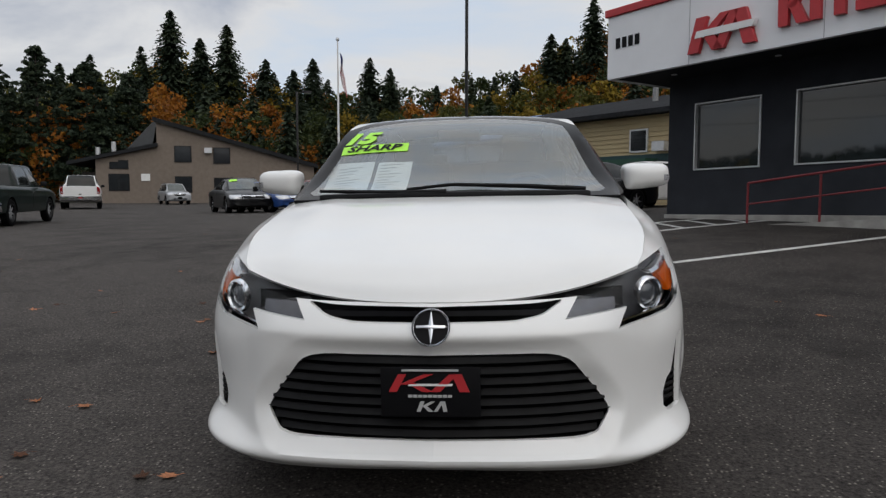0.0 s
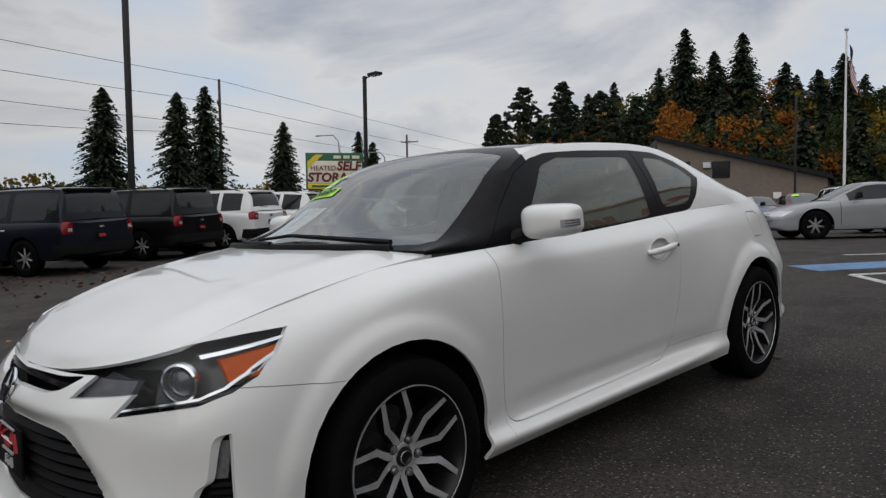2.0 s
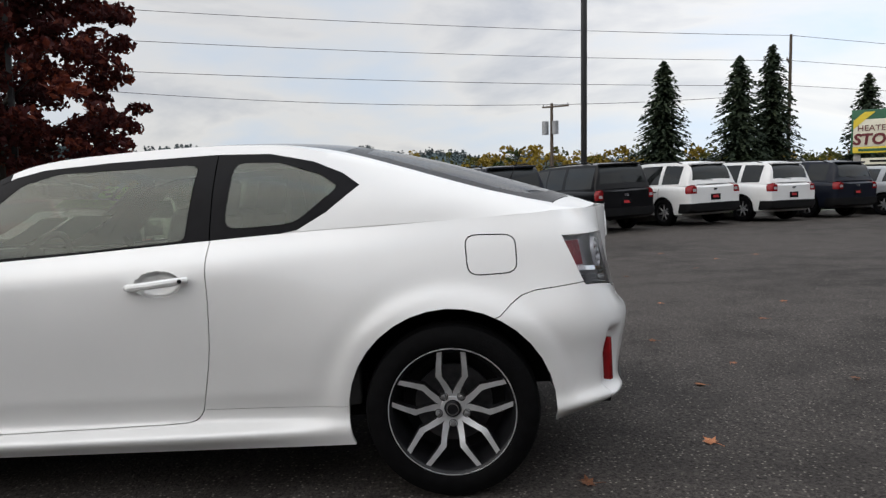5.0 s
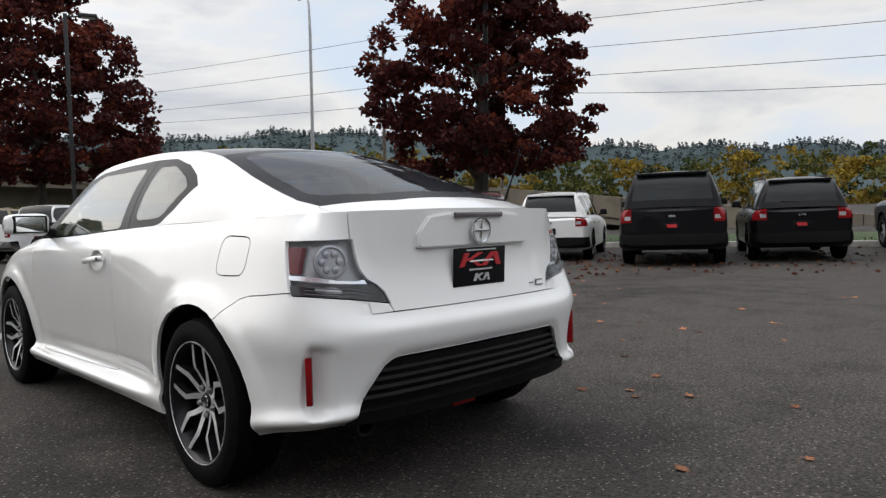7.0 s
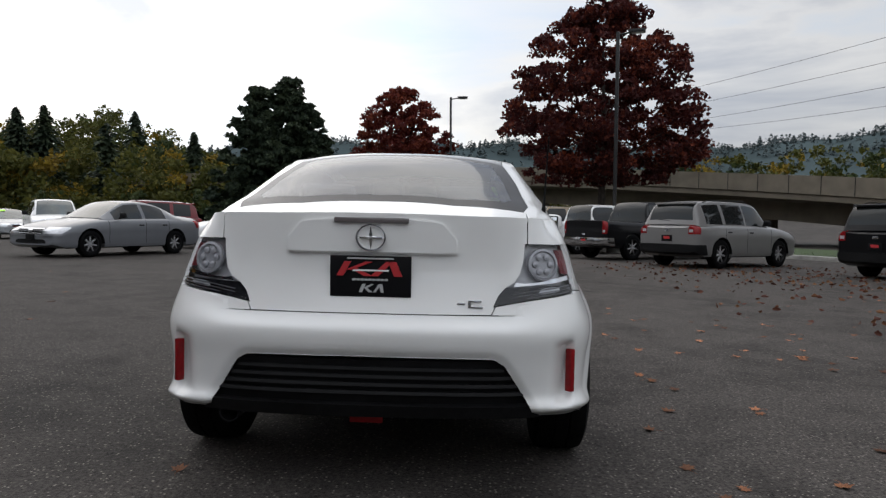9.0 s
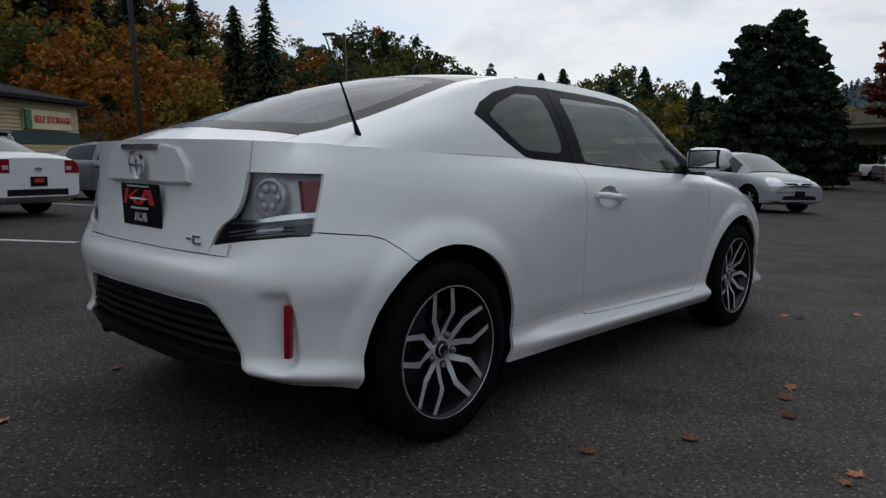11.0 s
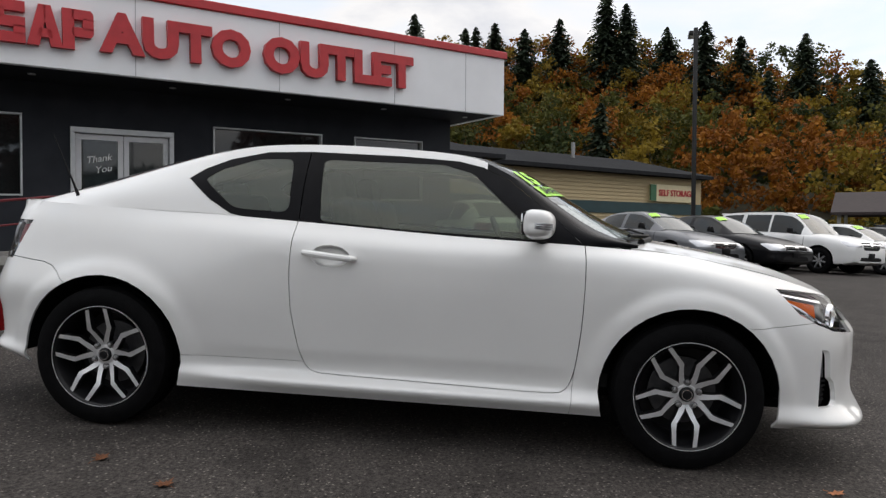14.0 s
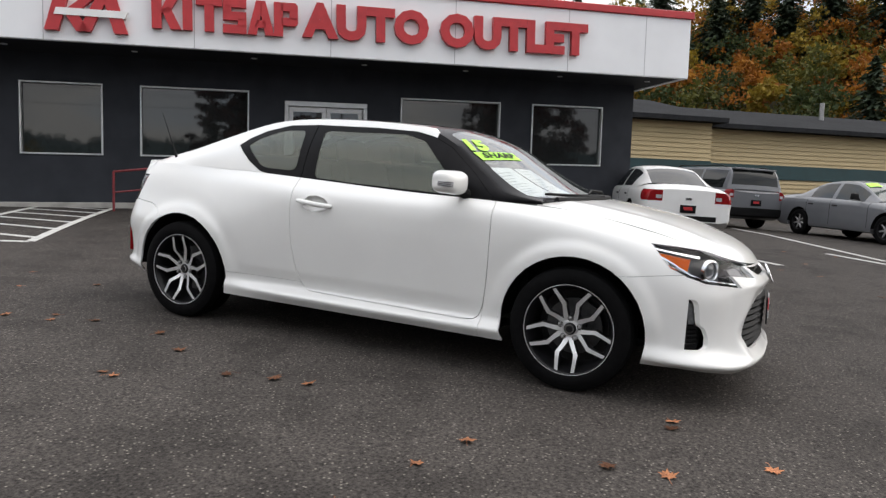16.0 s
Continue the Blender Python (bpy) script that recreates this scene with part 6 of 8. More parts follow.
def street_light(x, y, turn, height, z0=0.0):
    lamp = thing("street_light", Matrix.Translation((x, y, z0)) @ pose(0, 0, 0, 0, 0, turn), "galvanised street light with curved arm", "street light", "street lights")
    part("pole", rod([(0, 0, 0), (0, 0, height * 0.8), (0.15, 0, height * 0.93), (0.7, 0, height), (2.2, 0, height + 0.05)], 0.1, 10, radii=[0.12, 0.09, 0.07, 0.055, 0.045]), M_GALV, lamp)
    part("lamp_head", box((0.6, 0.22, 0.12), (2.4, 0, height + 0.04), 0.04), M_GALV, lamp)


street_light(-23.0, -33.0, 250, 13.0, 0.5)
street_light(-52.0, 36.0, 200, 8.5)
street_light(-55.0, 44.0, 200, 7.5)
street_light(-62.0, 58.0, 200, 7.5)

flag = thing("flagpole", Matrix.Translation((-10.6, 42.0, 0.1)), "white flagpole with a limp striped flag", "flagpole")
part("pole", rod([(0, 0, 0), (0, 0, 11.0)], 0.07, 10, radii=[0.09, 0.05]), M_WHITE_SIGN, flag)
b = bmesh.new()
bmesh.ops.create_uvsphere(b, u_segments=10, v_segments=8, radius=0.12)
b.transform(Matrix.Translation((0, 0, 11.1)))
part("finial", b, M_ALUMINIUM, flag)
M_FLAG_RED = material("flag_red", (0.30, 0.03, 0.04), 0.8, vary=0.15, scale=6)
M_FLAG_BLUE = material("flag_blue", (0.02, 0.03, 0.12), 0.8, vary=0.15, scale=6)


def drape(u, v):
    """A flag hanging slack from its pole."""
    return (0.10 + 0.42 * u + 0.07 * math.sin(5 * u + 3 * v), 0.20 * math.sin(7 * u), 10.3 - 1.3 * v - 1.75 * u**1.2)


for i in range(9):
    rows = [[drape(0.05 + 0.95 * a / 12, (i + c) / 9) for c in (0, 0.5, 1)] for a in range(13)]
    part("flag_stripe", grid(rows), M_FLAG_RED if i % 2 == 0 else M_WHITE_SIGN, flag)
part("flag_canton", grid([[Vector(drape(0.05 + 0.38 * a / 6, 0.5 * c / 3)) + Vector((0.0, -0.03, 0)) for c in range(4)] for a in range(7)]), M_FLAG_BLUE, flag)


def utility_pole(x, y, height, arms, turn, transformer=False):
    p = thing("utility_pole", Matrix.Translation((x, y, -0.3)) @ pose(0, 0, 0, 0, 0, turn), "weathered wooden utility pole with crossarms", "utility pole", "utility poles")
    part("pole", rod([(0, 0, 0), (0, 0, height)], 0.16, 10, radii=[0.19, 0.12]), M_WOOD_POLE, p)
    for z in arms:
        part("crossarm", box((2.4, 0.12, 0.14), (0.4, -0.14, z), 0.01), M_WOOD_POLE, p)
        for i in (-0.7, 0.4, 1.5):
            part("insulator", lathe([(0, 0.05), (0.1, 0.05), (0.16, 0.03), (0.18, 0)], 8, axis="z"), M_GALV, p).location = (i, -0.14, z + 0.07)
    if transformer:
        for i in (-0.45, 0.45):
            part("transformer", rod([(i, -0.3, height - 2.6), (i, -0.3, height - 1.5)], 0.28, 12), M_GALV, p)


utility_pole(-62, 29, 14.6, (9.2, 12.2), -28)
utility_pole(-40.2, -46.6, 17.0, (13.5,), -28)
utility_pole(-56.5, 7.2, 8.4, (8.1,), 60, True)
utility_pole(-47, -38, 10.5, (10.0,), 30)
utility_pole(-70, 60, 12.0, (11.0,), 40)


def wire(points, sag=1.0, r=0.022):
    pts = []
    for a, b in zip(points, points[1:]):
        a, b = Vector(a), Vector(b)
        for i in range(24):
            t = i / 24
            pts.append(a.lerp(b, t) - Vector((0, 0, 4 * sag * t * (1 - t))))
    pts.append(Vector(points[-1]))
    tagged(part("power_line", rod(pts, r, 5), M_POLE), "thin dark overhead power line", "cable", "power lines", "")


for dz in (14.2, 12.0, 9.8):
    wire([(-120, 160, dz + 1), (-62, 29, dz), (-40.2, -46.6, dz + 1.0), (-24, -130, dz + 3)], 0.6)
wire([(-56.5, 7.2, 8.0), (-47, -38, 10.0), (-30, -110, 11)], 0.7)
wire([(-56.5, 7.2, 8.0), (-62, 29, 9.2)], 0.2)

# ---- roadside storage sign ----
sign = thing("storage_sign", Matrix.Translation((-30.95, 20.65, 0.80)) @ pose(0, 0, 0, 0, 0, 60) @ Matrix.Scale(0.89, 4), "double-post roadside sign advertising heated self storage", "sign")
M_SIGN_GREEN = material("sign_green", (0.012, 0.10, 0.045), 0.5, vary=0.1, scale=4)
M_SIGN_YELLOW = material("sign_bright_yellow", (0.72, 0.55, 0.04), 0.5, vary=0.08, scale=4)
M_SIGN_CREAM = material("sign_cream", (0.72, 0.69, 0.55), 0.5, vary=0.06, scale=4)
M_MAROON = material("sign_maroon", (0.13, 0.015, 0.02), 0.5, vary=0.1, scale=4)
for x in (-1.55, 1.55):
    part("post", box((0.32, 0.3, 3.1), (x, 0.1, 0.55), 0.02), M_CONCRETE, sign)
cabinet = part("sign_cabinet", box((3.7, 0.4, 2.35), (0, 0, 3.05), 0.04), M_SIGN_GREEN, sign, "green sign cabinet")
part("sign_face", box((3.5, 0.03, 1.45), (0, -0.205, 2.98), 0.01), M_SIGN_CREAM, cabinet)
part("sign_band", box((3.5, 0.035, 0.33), (0, -0.208, 2.08), 0.01), M_SIGN_YELLOW, cabinet)
part("sign_flash", prism([(-1.75, 3.2), (-0.75, 4.1), (-1.25, 4.1), (-1.75, 3.65)], "y", -0.235, -0.20), M_SIGN_YELLOW, cabinet)
for x, w in ((0.15, 0.6), (0.75, 0.5), (1.35, 0.6)):
    part("number_bar", box((w * 0.8, 0.02, 0.2), (x, -0.21, 3.95), 0.004), M_SIGN_CREAM, cabinet)
letters("SELF", 0.80, 0.03, M_MAROON, sign, Matrix.Translation((0.88, -0.235, 3.35)), bold=0.03, shear=0.12, name="sign_lettering")
letters("HEATED", 0.44, 0.03, M_MAROON, sign, Matrix.Translation((-0.75, -0.235, 3.22)), name="sign_lettering")
letters("STORAGE", 0.80, 0.03, M_MAROON, sign, Matrix.Translation((0.0, -0.235, 2.62)), bold=0.03, shear=0.12, name="sign_lettering")
part("web_bar", box((3.0, 0.02, 0.14), (0, -0.225, 2.08), 0.004), M_SIGN_GREEN, cabinet)
panel = part("reader_board", box((2.7, 0.2, 0.8), (0.0, 0, 1.25), 0.02), M_SIGN_CREAM, sign, "cream changeable letter board")
for r, n in ((1.48, 5), (1.25, 6), (1.02, 4)):
    part("letter_bar", box((n * 0.38, 0.02, 0.11), (0, -0.105, r), 0.004), M_INK, panel)

# ---- parked vehicles ----
def car_paint(name, color):
    gloss = 0.17 if max(color) < 0.05 else 0.4
    return material(name, color, 0.3, 0.0, vary=0.06, scale=2.0, coat=gloss, spec=gloss * 0.8)


PAINT = {
    "black": car_paint("black_paint", (0.005, 0.005, 0.006)), "white": car_paint("white_paint", (0.72, 0.72, 0.71)), "silver": car_paint("silver_paint", (0.28, 0.29, 0.30)),
    "grey": car_paint("grey_paint", (0.13, 0.135, 0.145)), "red": car_paint("red_paint", (0.13, 0.008, 0.010)), "navy": car_paint("navy_paint", (0.007, 0.009, 0.016)),
    "green": car_paint("green_paint", (0.005, 0.012, 0.010)), "tan": car_paint("tan_paint", (0.32, 0.25, 0.17)), "pewter": car_paint("pewter_paint", (0.17, 0.165, 0.16)), "blue": car_paint("blue_paint", (0.012, 0.045, 0.17))}
M_CAR_GLASS = material("car_window_glass", (0.014, 0.016, 0.016), 0.04, vary=0.2, scale=2, spec=0.35)
M_CAR_SCREEN = material("car_screen_glass", (0.05, 0.06, 0.055), 0.05, vary=0.35, scale=3, spec=0.75)
M_WELL = material("wheel_well", (0.008, 0.008, 0.008), 0.9, vary=0.3, scale=10, spec=0.1)

# kind: length, width, wheel radius, front and rear axle, sill height, top line of hood and deck (y, z), shoulder (y, z),
# cabin (place, y, belt z, roof edge x, roof edge z, roof z), pillars (y, width), roof rails, lamp and bumper shapes
KINDS = {
    "sedan": dict(L=4.82, W=1.84, r=0.33, fa=-1.44, ra=1.38, sill=0.22,
                  top=[(-2.41, 0.66), (-2.33, 0.72), (-1.9, 0.86), (-1.0, 0.985), (1.5, 1.06), (1.9, 1.085), (2.33, 1.05), (2.41, 0.98)],
                  side=[(-2.41, 0.63), (-2.0, 0.76), (-1.0, 0.92), (1.2, 0.98), (2.41, 0.94)],
                  cabin=[(0, -1.02, 0.94, 0.68, 0.975, 0.99), (1, -0.22, 0.94, 0.57, 1.385, 1.43), (2, 0.35, 0.96, 0.57, 1.415, 1.465), (3, 0.95, 0.98, 0.56, 1.345, 1.40), (4, 1.68, 1.01, 0.60, 1.07, 1.09)],
                  pillars=[(0.30, 0.10), (1.12, 0.10)], tail=(0.74, 0.95, 0.52, 0.30), head=(0.58, 0.74, 0.46), rails=False, van=False),
    "coupe": dict(L=4.5, W=1.84, r=0.33, fa=-1.32, ra=1.25, sill=0.2,
                  top=[(-2.25, 0.58), (-2.15, 0.66), (-1.7, 0.80), (-0.9, 0.91), (1.3, 0.97), (1.8, 0.98), (2.2, 0.95), (2.25, 0.9)],
                  side=[(-2.25, 0.56), (-1.8, 0.72), (-0.9, 0.86), (1.2, 0.92), (2.25, 0.86)],
                  cabin=[(0, -0.9, 0.88, 0.66, 0.90, 0.92), (1, -0.12, 0.89, 0.54, 1.27, 1.31), (2, 0.3, 0.90, 0.54, 1.29, 1.33), (3, 0.75, 0.92, 0.53, 1.23, 1.28), (4, 1.6, 0.95, 0.58, 0.97, 0.98)],
                  pillars=[(0.42, 0.12)], tail=(0.66, 0.86, 0.5, 0.25), head=(0.54, 0.68, 0.48), rails=False, van=False),
    "hatch": dict(L=4.05, W=1.73, r=0.32, fa=-1.24, ra=1.28, sill=0.21,
                  top=[(-2.02, 0.68), (-1.94, 0.78), (-1.5, 0.93), (-0.95, 1.02), (1.6, 1.0), (1.95, 0.98), (2.02, 0.90)],
                  side=[(-2.02, 0.64), (-1.6, 0.80), (-0.9, 0.94), (1.2, 1.0), (2.02, 0.93)],
                  cabin=[(0, -1.05, 0.94, 0.62, 1.0, 1.02), (1, -0.30, 0.95, 0.52, 1.42, 1.46), (2, 0.3, 0.98, 0.53, 1.46, 1.51), (3, 1.45, 1.0, 0.50, 1.39, 1.44), (4, 1.90, 0.99, 0.60, 0.99, 1.0)],
                  pillars=[(0.25, 0.10), (1.05, 0.14)], tail=(0.80, 1.02, 0.55, 0.28), head=(0.66, 0.86, 0.45), rails=False, van=True),
    "suv": dict(L=4.5, W=1.84, r=0.355, fa=-1.32, ra=1.30, sill=0.27,
                top=[(-2.25, 0.82), (-2.18, 0.92), (-1.8, 1.02), (-1.0, 1.09), (1.9, 1.08), (2.17, 1.06), (2.25, 0.98)],
                side=[(-2.25, 0.78), (-1.8, 0.92), (-1.0, 1.02), (1.2, 1.06), (2.25, 1.02)],
                cabin=[(0, -1.0, 1.02, 0.70, 1.07, 1.09), (1, -0.38, 1.03, 0.62, 1.60, 1.64), (2, 0.4, 1.05, 0.62, 1.65, 1.69), (3, 1.90, 1.06, 0.60, 1.585, 1.63), (4, 2.15, 1.06, 0.70, 1.06, 1.07)],
                pillars=[(0.22, 0.10), (1.15, 0.13)], tail=(0.84, 1.10, 0.62, 0.18), head=(0.76, 0.94, 0.48), rails=True, van=True),
    "big_suv": dict(L=5.15, W=2.0, r=0.39, fa=-1.60, ra=1.42, sill=0.33,
                    top=[(-2.57, 0.98), (-2.50, 1.08), (-2.1, 1.15), (-1.2, 1.19), (2.2, 1.18), (2.5, 1.16), (2.57, 1.08)],
                    side=[(-2.57, 0.94), (-2.1, 1.06), (-1.2, 1.12), (1.2, 1.14), (2.57, 1.12)],
                    cabin=[(0, -1.2, 1.12, 0.78, 1.17, 1.19), (1, -0.62, 1.13, 0.70, 1.76, 1.80), (2, 0.4, 1.14, 0.70, 1.82, 1.87), (3, 2.28, 1.14, 0.69, 1.79, 1.83), (4, 2.46, 1.14, 0.80, 1.15, 1.16)],
                    pillars=[(0.05, 0.10), (1.05, 0.12)], tail=(0.88, 1.30, 0.74, 0.12), head=(0.84, 1.06, 0.55), rails=True, van=True),
    "wagon": dict(L=5.12, W=1.93, r=0.375, fa=-1.55, ra=1.44, sill=0.27,
                  top=[(-2.56, 0.86), (-2.49, 0.97), (-2.1, 1.05), (-1.25, 1.11), (2.2, 1.08), (2.48, 1.07), (2.56, 1.0)],
                  side=[(-2.56, 0.82), (-2.1, 0.98), (-1.25, 1.05), (1.2, 1.06), (2.56, 1.05)],
                  cabin=[(0, -1.2, 1.05, 0.76, 1.09, 1.11), (1, -0.68, 1.06, 0.70, 1.62, 1.65), (2, 0.4, 1.06, 0.70, 1.66, 1.70), (3, 2.27, 1.06, 0.69, 1.63, 1.67), (4, 2.46, 1.06, 0.78, 1.07, 1.08)],
                  pillars=[(0.05, 0.10), (1.1, 0.12)], tail=(0.84, 1.08, 0.70, 0.14), head=(0.80, 0.96, 0.55), rails=True, van=True),
    "pickup": dict(L=5.75, W=2.0, r=0.40, fa=-1.95, ra=1.70, sill=0.38,
                   top=[(-2.87, 0.98), (-2.80, 1.10), (-2.4, 1.17), (-1.55, 1.22), (1.1, 1.22), (2.80, 1.24), (2.87, 1.22)],
                   side=[(-2.87, 0.94), (-2.4, 1.08), (-1.5, 1.15), (1.0, 1.18), (2.87, 1.20)],
                   cabin=[(0, -1.55, 1.15, 0.76, 1.20, 1.22), (1, -0.98, 1.16, 0.68, 1.80, 1.84), (2, -0.3, 1.18, 0.68, 1.85, 1.89), (3, 0.72, 1.19, 0.67, 1.82, 1.86), (4, 0.92, 1.20, 0.78, 1.21, 1.22)],
                   pillars=[(-0.22, 0.12)], tail=(0.82, 1.20, 0.80, 0.10), head=(0.84, 1.06, 0.60), rails=False, van=False),
}
NOSE = [(0, 0.80), (0.03, 0.87), (0.10, 0.935), (0.3, 0.985), (0.7, 1.0)]
STERN = [(0, 0.87), (0.04, 0.925), (0.15, 0.968), (0.5, 1.0)]


def body_row(k, y):
    """Half a cross-section of the lower body, from the floor's middle to the top's middle."""
    L = k["L"]
    w = k["W"] / 2 * min(float(smooth_keys(NOSE, y + L / 2)[0]), float(smooth_keys(STERN, L / 2 - y)[0]))
    rise = 0.10 * max(0, 1 - (y + L / 2) / 0.25) + 0.16 * max(0, 1 - (L / 2 - y) / 0.3)
    b = k["sill"] + rise * 0.8
    s, t = float(smooth_keys(k["side"], y)[0]), float(smooth_keys(k["top"], y)[0])
    m = (b + s) / 2
    return [(0, b), (w - 0.14, b), (w - 0.03, b + 0.03), (w - 0.004, b + 0.11), (w - 0.012, m - 0.05), (w - 0.002, m + 0.06), (w - 0.004, s - 0.14), (w - 0.03, s - 0.05), (w - 0.085, s),
            (w * 0.72, s + (t - s) * 0.62), (w * 0.4, s + (t - s) * 0.93), (0, t)]


def cabin_row(k, q):
    y, zb, xr, zr, top = smooth_keys(k["cabin"], q)
    w = k["W"] / 2 * min(1, float(smooth_keys(STERN, k["L"] / 2 - y)[0]))
    xb = w - 0.075 if q > 0.02 else w - 0.12
    bow = 0.10 * max(0, 1 - q) * -1 + (0.05 * max(0, q - 3))
    pts = [(xb + (xr - xb) * u + 0.02 * math.sin(math.pi * u), y, zb - 0.02 + (zr - zb + 0.02) * u) for u in (0, 0.09, 0.36, 0.64, 0.90, 1.0)]
    return pts + [(x, y + bow * (1 - (x / xr) ** 2), zr + (top - zr) * (1 - (x / xr) ** 2.3)) for x in (xr * 0.94, xr * 0.62, xr * 0.3, 0.0)]


def proud(me, d):
    """A mesh grown along its normals."""
    bm = bmesh.new()
    bm.from_mesh(me)
    bmesh.ops.recalc_face_normals(bm, faces=bm.faces)
    bm.normal_update()
    for v, n in [(v, v.normal.copy()) for v in bm.verts]:
        v.co += n * d
    return bm


M_SPOKE = material("silver_wheel", (0.34, 0.34, 0.35), 0.4, 0.5, vary=0.15, scale=20)


def low_wheel(r):
    t, h = 0.112, r * 0.66
    tyre = mesh_of("tyre", lathe([(-t, h), (-t, r * 0.9), (-t * 0.8, r), (t * 0.8, r), (t, r * 0.9), (t, h + 0.02), (t * 0.9, h)], 30))
    bm = lathe([(t * 0.95, h + 0.006), (t * 0.95, h - 0.012), (t * 0.5, h - 0.03), (-0.02, h - 0.04), (-0.02, 0.0)], 30)
    rim = mesh_of("rim", bm)
    bm = lathe([(0.0, 0.06), (0.07, 0.055), (0.075, 0.0)], 14)
    for i in range(7):
        a = 2 * math.pi * i / 7
        b = box((0.03, 0.052, h - 0.06), (0.062, 0, (h + 0.05) / 2), 0.012, taper=0.72, segments=1)
        b.transform(pose(0, 0, 0, math.degrees(a)))
        bm = merge(bm, b)
    spokes = mesh_of("spokes", bm)
    for me, mt in ((tyre, M_RUBBER), (rim, M_GUNMETAL), (spokes, M_SPOKE)):
        me.materials.append(mt)
    return tyre, rim, spokes


def vehicle_kind(name):
    """One vehicle of a kind with all its parts, in white."""
    k = KINDS[name]
    L, W, r = k["L"], k["W"], k["r"]
    ys = sorted(set([-L / 2, -L / 2 + 0.03, -L / 2 + 0.1, -L / 2 + 0.2, L / 2 - 0.2, L / 2 - 0.1, L / 2 - 0.03, L / 2] + [-L / 2 + 0.3 + (L - 0.6) * i / 34 for i in range(35)]))
    rows = []
    for y in ys:
        half = body_row(k, y)
        rows.append([(x, y, z) for x, z in half] + [(-x, y, z) for x, z in half[-2:0:-1]])
    bm = grid(rows, closed_v=True)
    bmesh.ops.holes_fill(bm, edges=[e for e in bm.edges if e.is_boundary], sides=0)
    body = mesh_of("body", bm)
    for axle in (k["fa"], k["ra"]):
        ring = [(axle + (r + 0.065) * math.cos(a), r + (r + 0.065) * math.sin(a)) for a in (math.pi * i / 16 for i in range(17))] + [(axle - r - 0.075, 0), (axle + r + 0.075, 0)]
        body = cut_out(body, prism(ring, "x", W / 2 - 0.28, W / 2 + 0.2))
        body = cut_out(body, prism(ring, "x", -W / 2 - 0.2, -W / 2 + 0.28))
    if name == "pickup":
        body = cut_out(body, box((W - 0.24, 1.72, 1.0), (0, 1.93, 1.27)))
    whole = body.copy()
    body.materials.clear()
    body.materials.append(PAINT["white"])
    body.materials.append(M_WELL)
    for p in body.polygons:
        c = p.center
        p.material_index = 1 if c.z < k["sill"] + 0.015 or any(math.hypot(c.y - a, c.z - r) < r + 0.064 and abs(c.x) < W / 2 + 0.1 and (abs(p.normal.x) < 0.5 or abs(c.x) < W / 2 - 0.2) for a in (k["fa"], k["ra"])) else 0
    root = thing(name, pose(0, 0, -50), "", "")
    ob = part("body", body, None, root)
    soften(body, 32)

    def patch(nm, tool, mat, d=0.006, label="", parent=None):
        me = kept_in(whole, tool)
        if not len(me.polygons):
            return None
        return part(nm, proud(me, d), mat, parent or root, label)

    # cabin: shell and panes
    rows = []
    qs = sorted(set([0, 1, 2, 3, 4] + [i / 5 for i in range(0, 21)] + [1 + i / 14 for i in range(0, 29)]))
    for q in qs:
        half = cabin_row(k, q)
        rows.append(half + [(-x, y, z) for x, y, z in half[-2::-1]])
    n = len(rows[0])
    bins = {}
    for i in range(len(rows) - 1):
        q = (qs[i] + qs[i + 1]) / 2
        for j in range(n - 1):
            h = j if j < n // 2 else n - 2 - j
            pts = [rows[i][j], rows[i + 1][j], rows[i + 1][j + 1], rows[i][j + 1]]
            cy = sum(p[1] for p in pts) / 4
            key = "cabin"
            if h >= 6 and q < 0.97:
                key = "windscreen" if q > 0.03 else "cabin"
            elif h >= 6 and q > 3.06:
                key = "rear_window" if (q < 3.72 or not k["van"]) and q < 3.95 else "cabin"
            elif 1 <= h <= 3 and 0.42 < q < 3.55:
                pillar = [a for a, w in k["pillars"] if abs(cy - a) < w / 2]
                rear = k["cabin"][3][1] - (0.04 if k["van"] else -0.22)
                if not pillar and cy < rear:
                    key = ("side_window", j < n // 2, sum(cy > a for a, w in k["pillars"]))
            bins.setdefault(key, []).append(pts)
    for key, quads in bins.items():
        bm = bmesh.new()
        for pts in quads:
            bm.faces.new([bm.verts.new(p) for p in pts])
        bmesh.ops.remove_doubles(bm, verts=bm.verts, dist=1e-4)
        nm = key if isinstance(key, str) else key[0]
        part(nm, bm, PAINT["white"] if nm == "cabin" else M_CAR_SCREEN if nm == "windscreen" else M_CAR_GLASS, root, angle=50)

    hz0, hz1, hx = k["head"]
    tz0, tz1, tx, td = k["tail"]
    f, e = -L / 2, L / 2
    for s in (-1, 1):
        inner, outer = sorted((s * hx, s * (W / 2 + 0.1)))
        patch("headlamp", prism([(f - 0.1, hz0), (f + 0.16, hz0), (f + 0.42, hz1 - 0.02), (f + 0.42, hz1), (f - 0.1, hz1)], "x", inner, outer), M_CLEAR_LENS, 0.005)
        inner, outer = sorted((s * tx, s * (W / 2 + 0.1)))
        lamp = patch("tail_lamp", prism([(e + 0.1, tz0), (e - td * 0.6, tz0), (e - td, tz1), (e + 0.1, tz1)], "x", inner, outer), M_RED_LENS, 0.006)
        patch("reversing_lamp", prism([(e + 0.1, tz0 + 0.05), (e - 0.03, tz0 + 0.05), (e - 0.03, tz0 + 0.11), (e + 0.1, tz0 + 0.11)], "x", *sorted((s * (tx + 0.02), s * (tx + 0.12)))), M_CLEAR_LENS, 0.009, parent=lamp)
